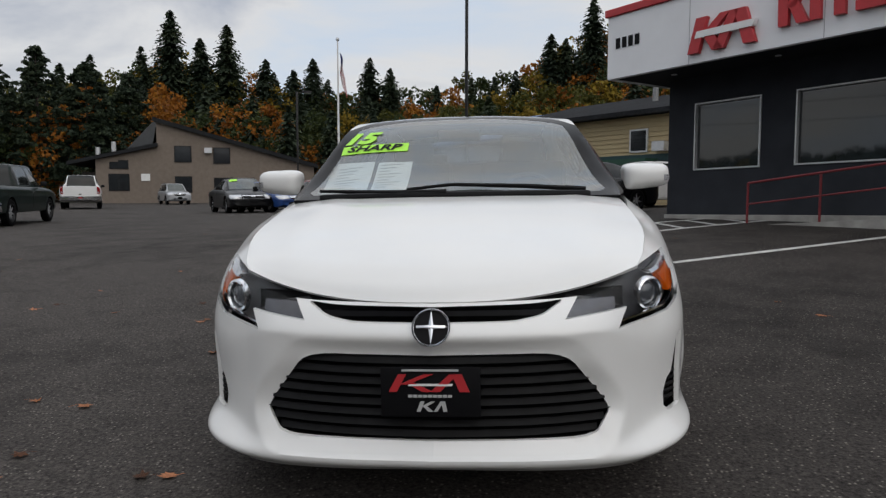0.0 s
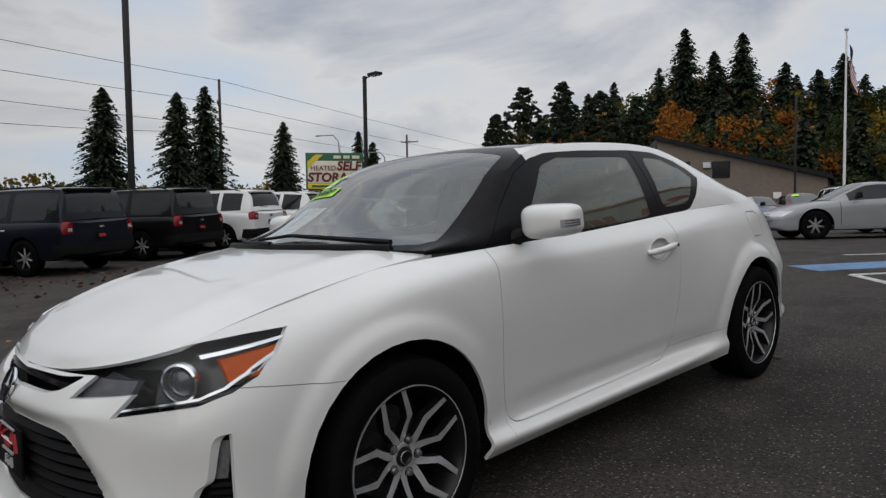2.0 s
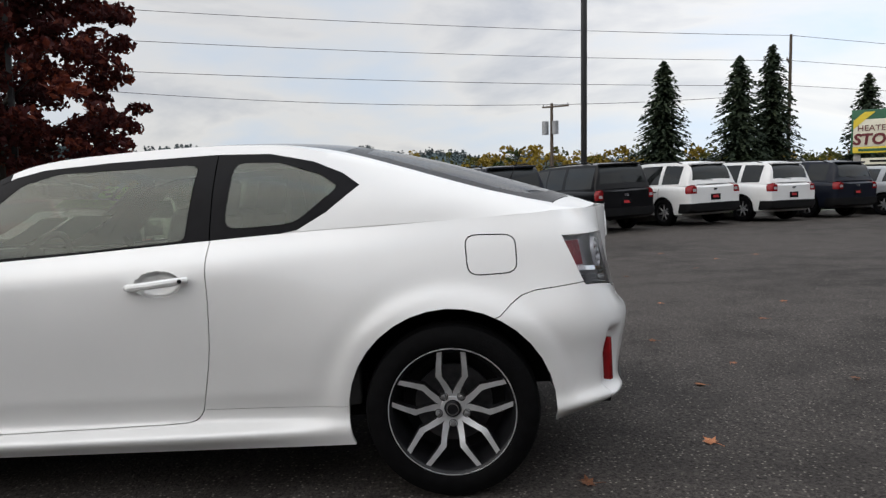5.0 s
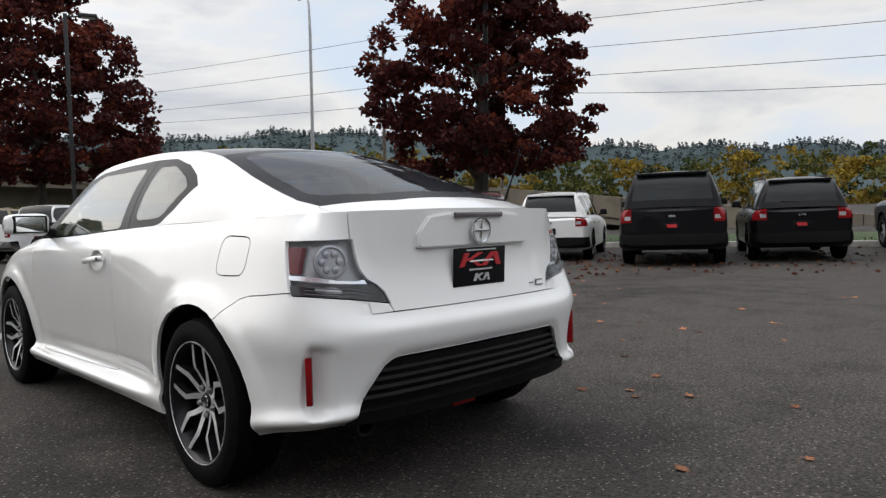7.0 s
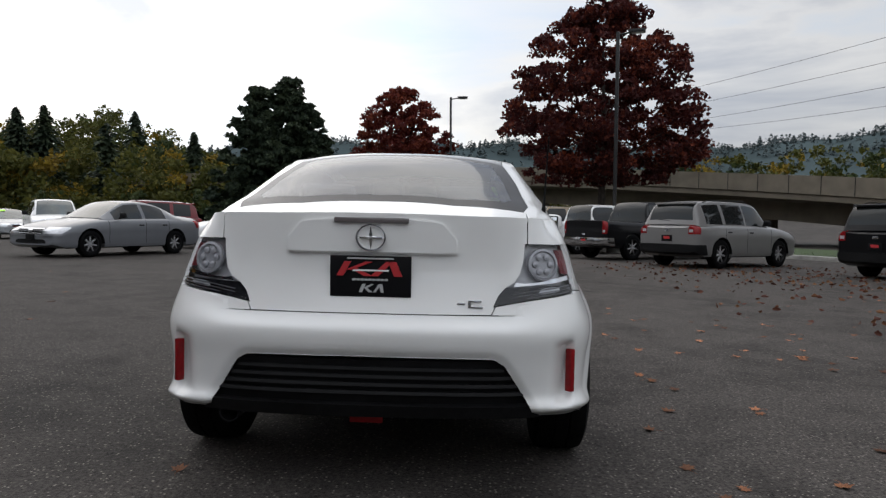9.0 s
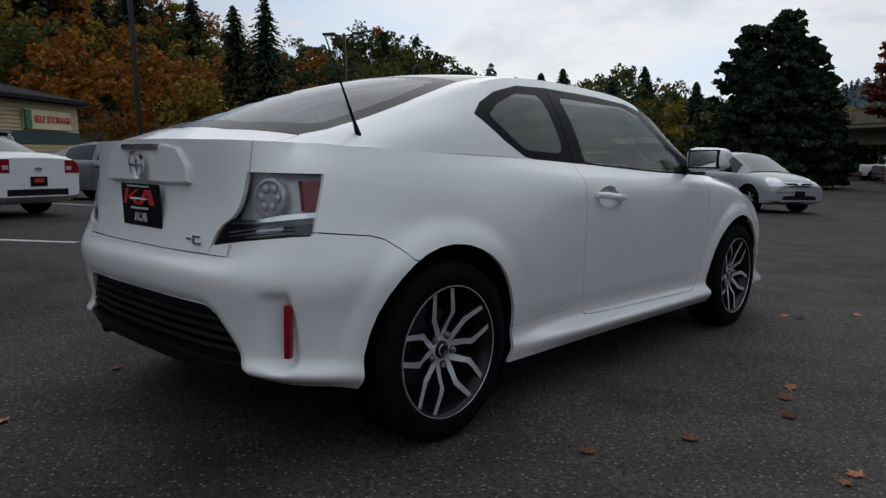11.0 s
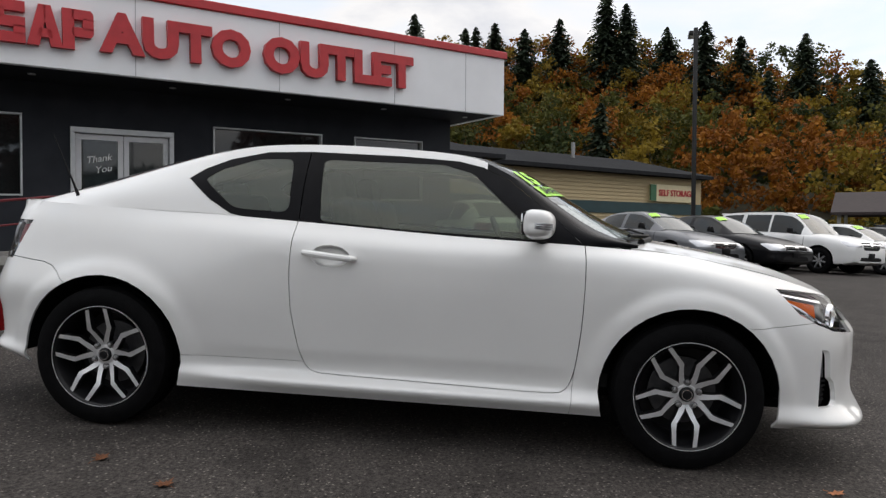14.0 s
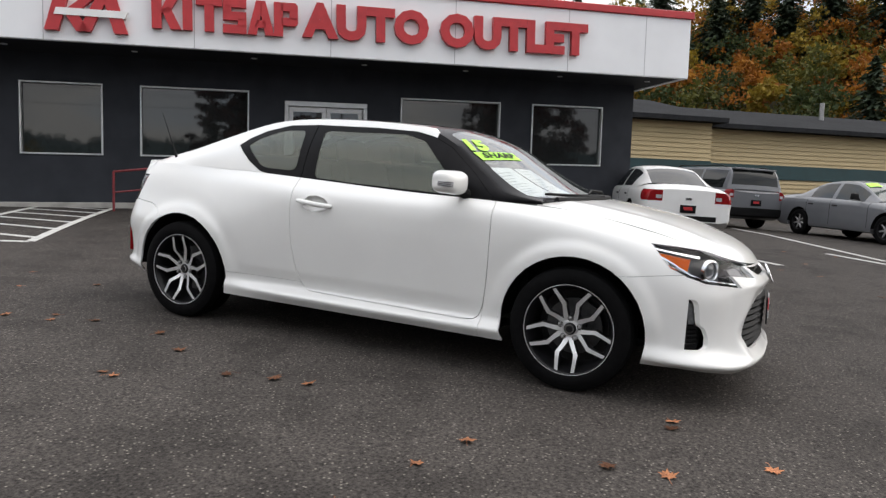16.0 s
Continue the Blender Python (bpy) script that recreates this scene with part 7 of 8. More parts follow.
        for a in [k["cabin"][0][1] + 0.12] + [p[0] for p in k["pillars"]]:
            lo, hi = sorted((s * (W / 2 - 0.09), s * (W / 2 + 0.1)))
            patch("door_seam", box((hi - lo, 0.010, 0.60), ((lo + hi) / 2, a, k["sill"] + 0.42)), M_BLACK, 0.0015)
        for a in [p[0] for p in k["pillars"]]:
            z = float(smooth_keys(k["side"], a)[0]) - 0.16
            part("door_handle", box((0.035, 0.17, 0.035), (s * (W / 2 - 0.005), a - 0.16, z), 0.012, segments=1), M_CHROME if name in ("pickup", "big_suv") else M_BLACK, root)
        b = box((0.20, 0.11, 0.15), (0, 0, 0), 0.045, taper=0.85, segments=3)
        b.transform(Matrix.Translation((s * (W / 2 + 0.065), k["cabin"][0][1] + 0.48, k["cabin"][1][2] + 0.12)))
        b = rod([(s * (W / 2 - 0.06), k["cabin"][0][1] + 0.46, k["cabin"][1][2] + 0.05), (s * (W / 2 + 0.05), k["cabin"][0][1] + 0.48, k["cabin"][1][2] + 0.08)], 0.03, 6, bm=b)
        part("door_mirror", b, M_BLACK, root)
        if k["rails"]:
            c1, c3 = k["cabin"][1], k["cabin"][3]
            pts = [(s * c1[3] * 0.94, c1[1] + 0.2, c1[4] + 0.03), (s * c1[3] * 0.94, c1[1] + 0.35, k["cabin"][2][4] + 0.05), (s * c3[3] * 0.96, c3[1] - 0.4, c3[4] + 0.085), (s * c3[3] * 0.96, c3[1] - 0.2, c3[4] + 0.03)]
            part("roof_rail", rod(pts, 0.016, 6), M_BLACK, root)
    tall = name in ("pickup", "big_suv", "wagon", "suv")
    patch("grille", prism(rounded([(-hx + 0.02, hz1 - 0.02), (hx - 0.02, hz1 - 0.02), (hx - 0.10, hz0 - (0.08 if tall else 0.02)), (-hx + 0.10, hz0 - (0.08 if tall else 0.02))], 0.15, 2), "y", f - 0.1, f + 0.06), M_BLACK, 0.003)
    for i in range(3):
        z = hz0 + 0.01 + i * (hz1 - hz0 - 0.05) / 2
        patch("grille_bar", box((2 * hx - 0.10, 0.3, 0.018), (0, f, z)), M_CHROME, 0.008)
    patch("lower_intake", prism(rounded([(-0.48, k["sill"] + 0.22), (0.48, k["sill"] + 0.22), (0.55, k["sill"] + 0.12), (-0.55, k["sill"] + 0.12)], 0.2, 2), "y", f - 0.1, f + 0.06), M_BLACK, 0.003)
    patch("badge", prism([(0.07 * math.cos(a), (hz0 + hz1) / 2 + 0.07 * math.sin(a)) for a in (math.pi * i / 7 for i in range(14))], "y", f - 0.1, f + 0.06), M_CHROME, 0.014)
    bz = k["sill"] + (0.30 if tall else 0.22)
    if tall:
        patch("rear_bumper", prism([(e + 0.1, k["sill"] + 0.08), (e - 0.35, k["sill"] + 0.08), (e - 0.30, bz), (e + 0.1, bz)], "x", -W, W), M_CHROME if name == "pickup" else M_BLACK, 0.02, "chrome step bumper" if name == "pickup" else "dark plastic bumper cover")
    else:
        patch("rear_valance", box((W * 0.62, 0.4, 0.10), (0, e, k["sill"] + 0.20)), M_BLACK, 0.004)
    patch("tailgate_seam", box((2 * tx + 0.02, 0.3, 0.010), (0, e, bz + 0.012)), M_BLACK, 0.0015)
    pz = bz + 0.16 if name != "pickup" else bz - 0.08
    plate = part("dealer_plate", box((0.31, 0.012, 0.155), (0, e + 0.010, pz), 0.003), M_INK, root, "black dealer plate with red device")
    for o in (-0.045, 0.045):
        part("plate_mark", prism([(o - 0.05, pz - 0.02), (o + 0.035, pz - 0.02), (o + 0.055, pz + 0.045), (o - 0.03, pz + 0.045)], "y", e + 0.014, e + 0.020), M_RED_SIGN, plate)
    part("front_plate", box((0.31, 0.012, 0.13), (0, f - 0.012, k["sill"] + 0.27), 0.003), M_INK, root, "black dealer plate")
    part("tailgate_badge", box((0.13, 0.012, 0.05), (0, e + 0.008, min(tz1 - 0.02, pz + 0.20)), 0.012, segments=1), M_CHROME, root)
    if k["van"]:
        c3 = k["cabin"][3]
        part("rear_spoiler", box((c3[3] * 1.85, 0.20, 0.05), (0, c3[1] + 0.05, c3[5] - 0.035), 0.02, segments=2), PAINT["white"], root)
        part("rear_wiper", rod([(0.0, k["cabin"][4][1] + 0.01, k["cabin"][4][4] + 0.10), (0.35, k["cabin"][4][1] - 0.0, k["cabin"][4][4] + 0.13)], 0.010, 5), M_BLACK, root)
    tyre, rim, spokes = low_wheel(r)
    for s in (-1, 1):
        for y in (k["fa"], k["ra"]):
            wheel = new("wheel", rim)
            wheel.parent = root
            wheel.matrix_local = pose(s * (W / 2 - 0.125), y, r, 0, 0, 0 if s > 0 else 180)
            for nm, me in (("tyre", tyre), ("wheel_spokes", spokes)):
                o = new(nm, me)
                o.parent = wheel
    return root


PROTO = {}


def park(kind, color, x, y, dx, dy, label, sticker=False, size=1.0, at="middle", category="car"):
    """Parks a vehicle on the lot, heading along (dx, dy); (x, y) is its middle, front or rear."""
    if kind not in PROTO:
        PROTO[kind] = vehicle_kind(kind)
    d = Vector((dx, dy, 0)).normalized()
    L = KINDS[kind]["L"] * size
    p = Vector((x, y, 0)) + d * (L / 2 if at == "rear" else -L / 2 if at == "front" else 0)
    z = lot_height(p.x, p.y)
    up = Vector((lot_height(p.x - 1, p.y) - lot_height(p.x + 1, p.y), lot_height(p.x, p.y - 1) - lot_height(p.x, p.y + 1), 2)).normalized()
    back = (-d - up * up.dot(-d)).normalized()
    side = back.cross(up)
    m = Matrix((side, back, up)).transposed().to_4x4()
    m.translation = (p.x, p.y, z)
    used = PROTO[kind]
    car_copy = copy_thing(used, m @ Matrix.Scale(size, 4))
    car_copy.name = {"suv": "suv", "big_suv": "large_suv", "pickup": "pickup_truck", "wagon": "wagon", "sedan": "sedan", "coupe": "parked_coupe", "hatch": "hatchback"}[kind]
    tagged(car_copy, label, category, "parked vehicles")
    for o in car_copy.children_recursive:
        base = o.data.materials[0] if o.type == "MESH" else None
        if base == PAINT["white"] and color != "white":
            o.material_slots[0].link = "OBJECT"
            o.material_slots[0].material = PAINT[color]
    if sticker:
        k = KINDS[kind]
        a, b = cabin_row(k, 0.93), cabin_row(k, 0.70)
        rows = [[Vector((-r[i][0] * f, r[i][1] - 0.01, r[i][2] + 0.014)) for i, f in ((6, 0.92), (7, 1.0), (8, 1.0))] for r in (a, [tuple((p + q) / 2 for p, q in zip(u, v)) for u, v in zip(a, b)], b)]
        o = part("window_sticker", grid(rows), M_GREEN_SIGN, car_copy, "green price lettering strip on the windscreen")
    return car_copy


SUVCAT, TRUCK = "suv", "pickup truck"
AWAY = (-0.90, -0.45)
# row along the street, tails to the lot
park("wagon", "black", -9.2, -10.8, *AWAY, "black boxy wagon parked beside the grass strip", at="rear")
park("suv", "red", -9.5, -7.5, *AWAY, "dark red boxy suv parked tail to the lot", at="rear", category=SUVCAT)
park("suv", "white", -10.6, -5.5, *AWAY, "white compact suv with black lower trim", at="rear", category=SUVCAT, size=0.95)
park("big_suv", "black", -10.2, -2.35, *AWAY, "large black suv with roof rails and chrome strip", at="rear", category=SUVCAT)
park("suv", "black", -12.3, -0.75, *AWAY, "small black suv parked on the asphalt", at="rear", category=SUVCAT)
park("big_suv", "navy", -13.4, 2.3, *AWAY, "large dark navy suv with tall windows", at="rear", category=SUVCAT)
park("big_suv", "black", -14.6, 5.1, *AWAY, "black three-row suv parked beside another", at="rear", category=SUVCAT, size=0.97)
park("suv", "white", -15.5, 7.6, *AWAY, "white suv with rounded tailgate on asphalt", at="rear", category=SUVCAT, size=1.03)
park("suv", "white", -16.2, 9.9, *AWAY, "white suv parked in the long row", at="rear", category=SUVCAT)
park("suv", "navy", -17.4, 12.2, *AWAY, "navy blue compact suv in the row", at="rear", category=SUVCAT)
park("pickup", "green", -12.4, 10.9, -0.32, 0.95, "dark green pickup truck standing in the lane", at="rear", category=TRUCK, size=0.85)
park("hatch", "silver", -18.2, 14.6, *AWAY, "silver hatchback in the long row", at="rear")
park("sedan", "white", -19.2, 17.0, *AWAY, "white sedan in the long row", at="rear")
park("suv", "grey", -20.2, 19.4, *AWAY, "grey suv in the long row", at="rear", category=SUVCAT)
# south side
park("suv", "pewter", -5.6, -13.9, -0.80, -0.60, "pewter grey crossover with roof rails near the wall", at="rear", category=SUVCAT, size=1.06)
park("pickup", "black", -4.0, -17.4, -0.82, -0.57, "black pickup truck with chrome bumper", at="rear", category=TRUCK)
for x, y, c, lab in ((-2.95, -21.5, "white", "white work pickup truck with chrome bumper"), (-1.6, -24.8, "tan", "tan pickup truck in the truck row"), (-0.25, -27.6, "white", "white pickup truck beside a tan one"),
                     (1.5, -30.2, "white", "white pickup truck in the truck row"), (2.6, -33.6, "grey", "grey pickup truck in the truck row"), (4.4, -40.0, "navy", "navy blue pickup truck far down the row"),
                     (6.0, -43.4, "tan", "tan pickup truck far down the row"), (6.2, -51.0, "silver", "silver pickup truck at the row's far end"),
                     (8.8, -54.0, "grey", "grey pickup truck at the row's far end"), (11.0, -57.0, "white", "white pickup truck at the row's far end")):
    park("pickup", c, x, y, -0.85, -0.52, lab, at="rear", category=TRUCK)
park("hatch", "silver", 6.26, -17.0, -0.88, 0.47, "small silver hatchback standing across the lane", at="rear")
park("sedan", "grey", 8.5, -16.4, 0.36, 0.93, "dark grey sedan with chrome grille", at="rear")
park("suv", "red", 12.5, -22.0, 0.80, 0.60, "red suv on the lower lot", category=SUVCAT)
park("sedan", "white", 7.6, -20.4, 0.80, 0.60, "white sedan behind a grey one")
park("suv", "white", 15.8, -22.0, -0.6, 0.8, "white suv on the lower lot", category=SUVCAT)
park("suv", "grey", 24.6, -26.5, -0.75, 0.66, "grey suv near the carport", True, category=SUVCAT)
park("sedan", "silver", 22.4, -29.0, -0.75, 0.66, "silver sedan near the cottage", True)
park("sedan", "black", 19.0, -31.0, -0.75, 0.66, "black sedan near the cottage", True)
# east row, noses to the lot
NOSED = (-0.80, -0.60)
park("sedan", "grey", 13.8, -5.9, *NOSED, "grey sedan with green windscreen price lettering", True, at="front")
park("sedan", "black", 14.5, -7.85, *NOSED, "black sedan with green windscreen price lettering", True, at="front")
park("suv", "white", 15.6, -10.2, *NOSED, "white boxy suv with green windscreen lettering", True, at="front", category=SUVCAT)
park("sedan", "white", 16.9, -12.6, *NOSED, "white sedan with green windscreen price lettering", True, at="front")
park("sedan", "black", 18.3, -14.4, *NOSED, "black sedan in the eastern row", True, at="front")
park("suv", "black", 19.8, -16.8, *NOSED, "black suv in the eastern row", True, at="front", category=SUVCAT)
park("sedan", "grey", 21.4, -19.1, *NOSED, "grey sedan in the eastern row", True, at="front")
park("suv", "red", 23.2, -21.5, *NOSED, "red suv in the eastern row", True, at="front", category=SUVCAT)
park("sedan", "white", 10.2, -0.75, 0.92, 0.40, "white sedan with spoiler parked tail out", at="rear")
park("coupe", "white", 15.2, -0.25, 0.80, 0.60, "low white sports coupe parked tail out", at="rear")
park("wagon", "grey", 16.4, -1.85, 0.80, 0.60, "grey boxy wagon with red lamps", at="rear")
# north side
park("sedan", "black", 2.5, 15.9, -0.78, -0.63, "glossy black sedan beside the dealership")
park("suv", "white", 5.5, 22.0, -0.78, -0.63, "white suv behind the dealership", category=SUVCAT)
park("sedan", "red", -2.1, 20.8, -0.78, -0.63, "red sedan on the upper lot")
park("sedan", "black", 0.2, 17.8, -0.78, -0.63, "black sedan on the upper lot")
park("coupe", "silver", -2.7, 16.2, -0.78, -0.63, "silver sports coupe on the upper lot")
park("coupe", "blue", -9.6, 25.0, 0.75, -0.66, "blue sports coupe with pale windscreen sticker")
park("sedan", "black", -11.0, 25.0, 0.55, -0.83, "dark sedan with green windscreen lettering", True)
for i, (c, kd) in enumerate((("silver", "sedan"), ("white", "suv"), ("red", "hatch"), ("grey", "sedan"), ("black", "suv"))):
    park(kd, c, -4.5 - 2.3 * i, 29.0 + 0.9 * i, 0.55, -0.83, "%s %s in the upper row" % (c, {"suv": "suv", "sedan": "sedan", "hatch": "hatchback"}[kd]), i % 2 == 0, category="car")
park("pickup", "white", -22.0, 31.0, -0.5, 0.86, "white pickup truck near the street", at="rear", category=TRUCK)
park("suv", "silver", -26.0, 50.0, 0.6, -0.8, "silver suv near the tan office", category=SUVCAT)
park("sedan", "white", -48.0, 67.0, 0.8, -0.5, "white sedan far along the street")
for proto in PROTO.values():
    for o in (*proto.children_recursive, proto):
        bpy.data.objects.remove(o)

# ---- trees ----
def leaf_material(name, dark, mid, light, through=0.25, share=0.5):
    """Leaves that differ one from the next, with some light through them."""
    m = bpy.data.materials.new(name)
    m.use_nodes = True
    n, l = m.node_tree.nodes, m.node_tree.links
    b = n["Principled BSDF"]
    g = n.new("ShaderNodeNewGeometry")
    r = n.new("ShaderNodeValToRGB")
    e = r.color_ramp.elements
    e[0].position, e[0].color = 0.0, (*dark, 1)
    e[1].position, e[1].color = 1.0, (*light, 1)
    x = e.new(share)
    x.color = (*mid, 1)
    co = n.new("ShaderNodeTexCoord")
    wide = n.new("ShaderNodeTexNoise")
    wide.inputs["Scale"].default_value, wide.inputs["Detail"].default_value = 0.35, 3
    mix = n.new("ShaderNodeMath")
    mix.operation = "MULTIPLY_ADD"
    mix.inputs[1].default_value = 0.55
    half = n.new("ShaderNodeMath")
    half.operation = "MULTIPLY_ADD"
    half.inputs[1].default_value, half.inputs[2].default_value = 1.3, -0.42
    l.new(co.outputs["Object"], wide.inputs["Vector"])
    l.new(wide.outputs["Fac"], half.inputs[0])
    l.new(g.outputs["Random Per Island"], mix.inputs[0])
    l.new(half.outputs[0], mix.inputs[2])
    l.new(mix.outputs[0], r.inputs["Fac"])
    l.new(r.outputs["Color"], b.inputs["Base Color"])
    b.inputs["Roughness"].default_value, b.inputs["Specular IOR Level"].default_value = 0.7, 0.2
    t = n.new("ShaderNodeBsdfTranslucent")
    l.new(r.outputs["Color"], t.inputs["Color"])
    s = n.new("ShaderNodeMixShader")
    s.inputs["Fac"].default_value = through
    l.new(b.outputs["BSDF"], s.inputs[1])
    l.new(t.outputs["BSDF"], s.inputs[2])
    l.new(s.outputs["Shader"], n["Material Output"].inputs["Surface"])
    return m


M_BARK = material("bark", (0.045, 0.036, 0.030), 0.9, vary=0.4, scale=6, bump=0.8, bump_scale=30)
M_MAROON = leaf_material("maroon_leaves", (0.022, 0.005, 0.006), (0.062, 0.013, 0.012), (0.22, 0.05, 0.022), 0.35, 0.55)
M_REDLEAF = leaf_material("red_leaves", (0.04, 0.008, 0.008), (0.11, 0.018, 0.014), (0.24, 0.06, 0.025), 0.3)
M_ORANGE = leaf_material("orange_leaves", (0.12, 0.040, 0.008), (0.25, 0.09, 0.013), (0.38, 0.17, 0.020))
M_YELLOW = leaf_material("yellow_leaves", (0.10, 0.066, 0.010), (0.19, 0.13, 0.016), (0.32, 0.23, 0.03))
M_OLIVE = leaf_material("olive_leaves", (0.028, 0.034, 0.008), (0.068, 0.072, 0.015), (0.13, 0.12, 0.025))
M_GREENLEAF = leaf_material("green_leaves", (0.016, 0.026, 0.009), (0.036, 0.052, 0.016), (0.075, 0.085, 0.025))
M_FIR = leaf_material("fir_needles", (0.010, 0.018, 0.012), (0.026, 0.040, 0.023), (0.058, 0.074, 0.036), 0.1)
M_GOLD = leaf_material("gold_leaves", (0.25, 0.16, 0.012), (0.48, 0.33, 0.02), (0.62, 0.46, 0.05))
# ridge firs paled blue-grey: distance haze put into the needle colour
M_HAZY_RIDGE = leaf_material("far_forest", (0.052, 0.072, 0.077), (0.068, 0.090, 0.094), (0.092, 0.106, 0.100), 0.05)
RNG = np.random.default_rng(7)


def quads(centres, size, flat=0.0):
    """A leaf or spray of leaves at each centre: (verts, faces)."""
    n = len(centres)
    a = RNG.normal(size=(n, 3))
    a[:, 2] *= 1 - flat
    a /= np.linalg.norm(a, axis=1)[:, None]
    b = np.cross(a, RNG.normal(size=(n, 3)))
    b /= np.linalg.norm(b, axis=1)[:, None]
    c = np.cross(a, b)
    s = (size * RNG.uniform(0.6, 1.35, n))[:, None]
    v = np.stack([centres + a * s, centres + b * s * 0.62 + c * s * 0.2, centres - a * s * 0.8, centres - b * s * 0.62 + c * s * 0.2], 1).reshape(-1, 3)
    f = np.arange(4 * n).reshape(-1, 4)
    return v, f


MAPLE_FORM = [(0, 0.50), (0.10, 0.85), (0.28, 1.0), (0.5, 0.93), (0.75, 0.66), (0.92, 0.34), (1, 0.12)]
DOME_FORM = [(0, 0.8), (0.16, 1.0), (0.45, 0.80), (0.7, 0.54), (0.9, 0.26), (1, 0.07)]
WOOD_FORM = [(0, 0.55), (0.25, 0.95), (0.55, 1.0), (0.8, 0.72), (1, 0.2)]


def broad_crown(at, width, height, leaves, size, lobes=26, form=WOOD_FORM, lobe_size=0.16, flat=0.6):
    """Leaves of a broad crown in layered clumps, its foot at `at`."""
    u = RNG.uniform(0.03, 0.97, lobes)
    reach = np.interp(u, [q[0] for q in form], [q[1] for q in form]) * width / 2
    ang = RNG.uniform(0, 2 * math.pi, lobes)
    r = reach * np.clip(RNG.uniform(0.05, 1.0, lobes) ** 0.55, 0, 0.95)
    centres = np.stack([r * np.cos(ang), r * np.sin(ang), u * height], 1)
    rad = width * lobe_size * RNG.uniform(0.55, 1.2, lobes) * (0.65 + 0.35 * reach / (width / 2))
    which = RNG.choice(lobes, leaves, p=rad**2 / (rad**2).sum())
    spread = RNG.normal(size=(leaves, 3))
    spread /= np.linalg.norm(spread, axis=1)[:, None]
    spread *= (RNG.uniform(0.0, 1, leaves) ** 0.4)[:, None]
    out = spread * rad[which][:, None] * np.array([1, 1, flat])
    out[:, 2] -= 0.25 * rad[which] * (spread[:, 0] ** 2 + spread[:, 1] ** 2)
    return quads(centres[which] + out + np.array(at), size)


def fir_crown(at, width, height, tiers, per, size, ragged=0.25, power=0.75):
    """Drooping flat sprays of a conifer along its branches."""
    n = tiers * per
    u = RNG.uniform(0, 1, n)
    ang = RNG.uniform(0, 2 * math.pi, n)
    reach = width / 2 * ((1 - u) ** power * RNG.uniform(1 - 1.8 * ragged, 1.1, n) + 0.02)
    pts, way, big = [], [], []
    for i in range(n):
        m = max(1, int(reach[i] / (size * 0.9)))
        q = (np.arange(m) + RNG.uniform(0.3, 1.0)) / m
        d = np.array([math.cos(ang[i]), math.sin(ang[i]), -0.42])
        pts.append(np.stack([reach[i] * q * d[0], reach[i] * q * d[1], height * u[i] - 0.34 * reach[i] * q**1.5], 1))
        way.append(np.repeat(d[None], m, 0))
        big.append(size * (1.25 - 0.55 * q))
    pts, way, big = np.concatenate(pts), np.concatenate(way), np.concatenate(big)
    k = len(pts)
    a = way + RNG.normal(size=(k, 3)) * 0.22
    a /= np.linalg.norm(a, axis=1)[:, None]
    b = np.cross(a, np.array([0, 0, 1.0]) + RNG.normal(size=(k, 3)) * 0.45)
    b /= np.linalg.norm(b, axis=1)[:, None]
    s = (big * RNG.uniform(0.7, 1.2, k))[:, None]
    c = pts + np.array(at)
    v = np.stack([c + a * s, c + b * s * 0.55 - a * s * 0.15, c - a * s * 0.6, c - b * s * 0.55 - a * s * 0.15], 1).reshape(-1, 3)
    return v, np.arange(4 * k).reshape(-1, 4)


def leaf_mesh(name, pieces):
    off, vs, fs = 0, [], []
    for v, f in pieces:
        vs.append(v)
        fs.append(f + off)
        off += len(v)
    me = bpy.data.meshes.new(name)
    me.from_pydata(np.concatenate(vs).tolist(), [], np.concatenate(fs).tolist())
    return me


def trunk_and_limbs(height, crown_z, width, radius, limbs=9):
    bm = rod([(0, 0, -0.2), (0.05, 0.02, crown_z * 0.6), (0.0, 0.08, crown_z + 0.2 * height), (0.1, 0, height * 0.86)], radius, 9, radii=[radius * 1.25, radius, radius * 0.75, radius * 0.12])
    for i in range(limbs):
        a = 2.4 * i
        z = crown_z * 0.95 + (height - crown_z) * 0.5 * i / limbs
        reach = width * 0.30 * (1 - 0.35 * i / limbs)
        bm = rod([(0, 0, z), (reach * 0.4 * math.cos(a), reach * 0.4 * math.sin(a), z + reach * 0.38), (reach * math.cos(a + 0.2), reach * math.sin(a + 0.2), z + reach * 0.75)], radius * 0.4, 6, bm=bm, radii=[radius * 0.45, radius * 0.28, radius * 0.06])
    return bm


def maple(x, y, width, crown_z, top, mat, label, leaves=15000, size=0.15, lobes=70):
    base = lot_height(x, y)
    ob = thing("maple_tree", pose(x, y, base), label, "tree", "maples by the street")
    h = top - base
    part("trunk", trunk_and_limbs(h, crown_z - base, width, 0.19), M_BARK, ob)
    part("crown", leaf_mesh("crown", [broad_crown((0, 0, crown_z - base), width, h - (crown_z - base), leaves, size, lobes, MAPLE_FORM, 0.064, 0.5)]), mat, ob)


maple(-15.7, -12.3, 8.4, 1.55, 9.9, M_MAROON, "dark red maple tree with dense leaves by the street", 34000, 0.115, 430)
maple(-7.1, -30.7, 10.4, 1.55, 10.9, M_MAROON, "broad dark red maple tree behind the pickup trucks", 34000, 0.130, 430)
maple(4.4, -46.4, 7.8, 2.0, 9.0, M_REDLEAF, "smaller red maple tree beside the overpass", 20000, 0.13, 380)


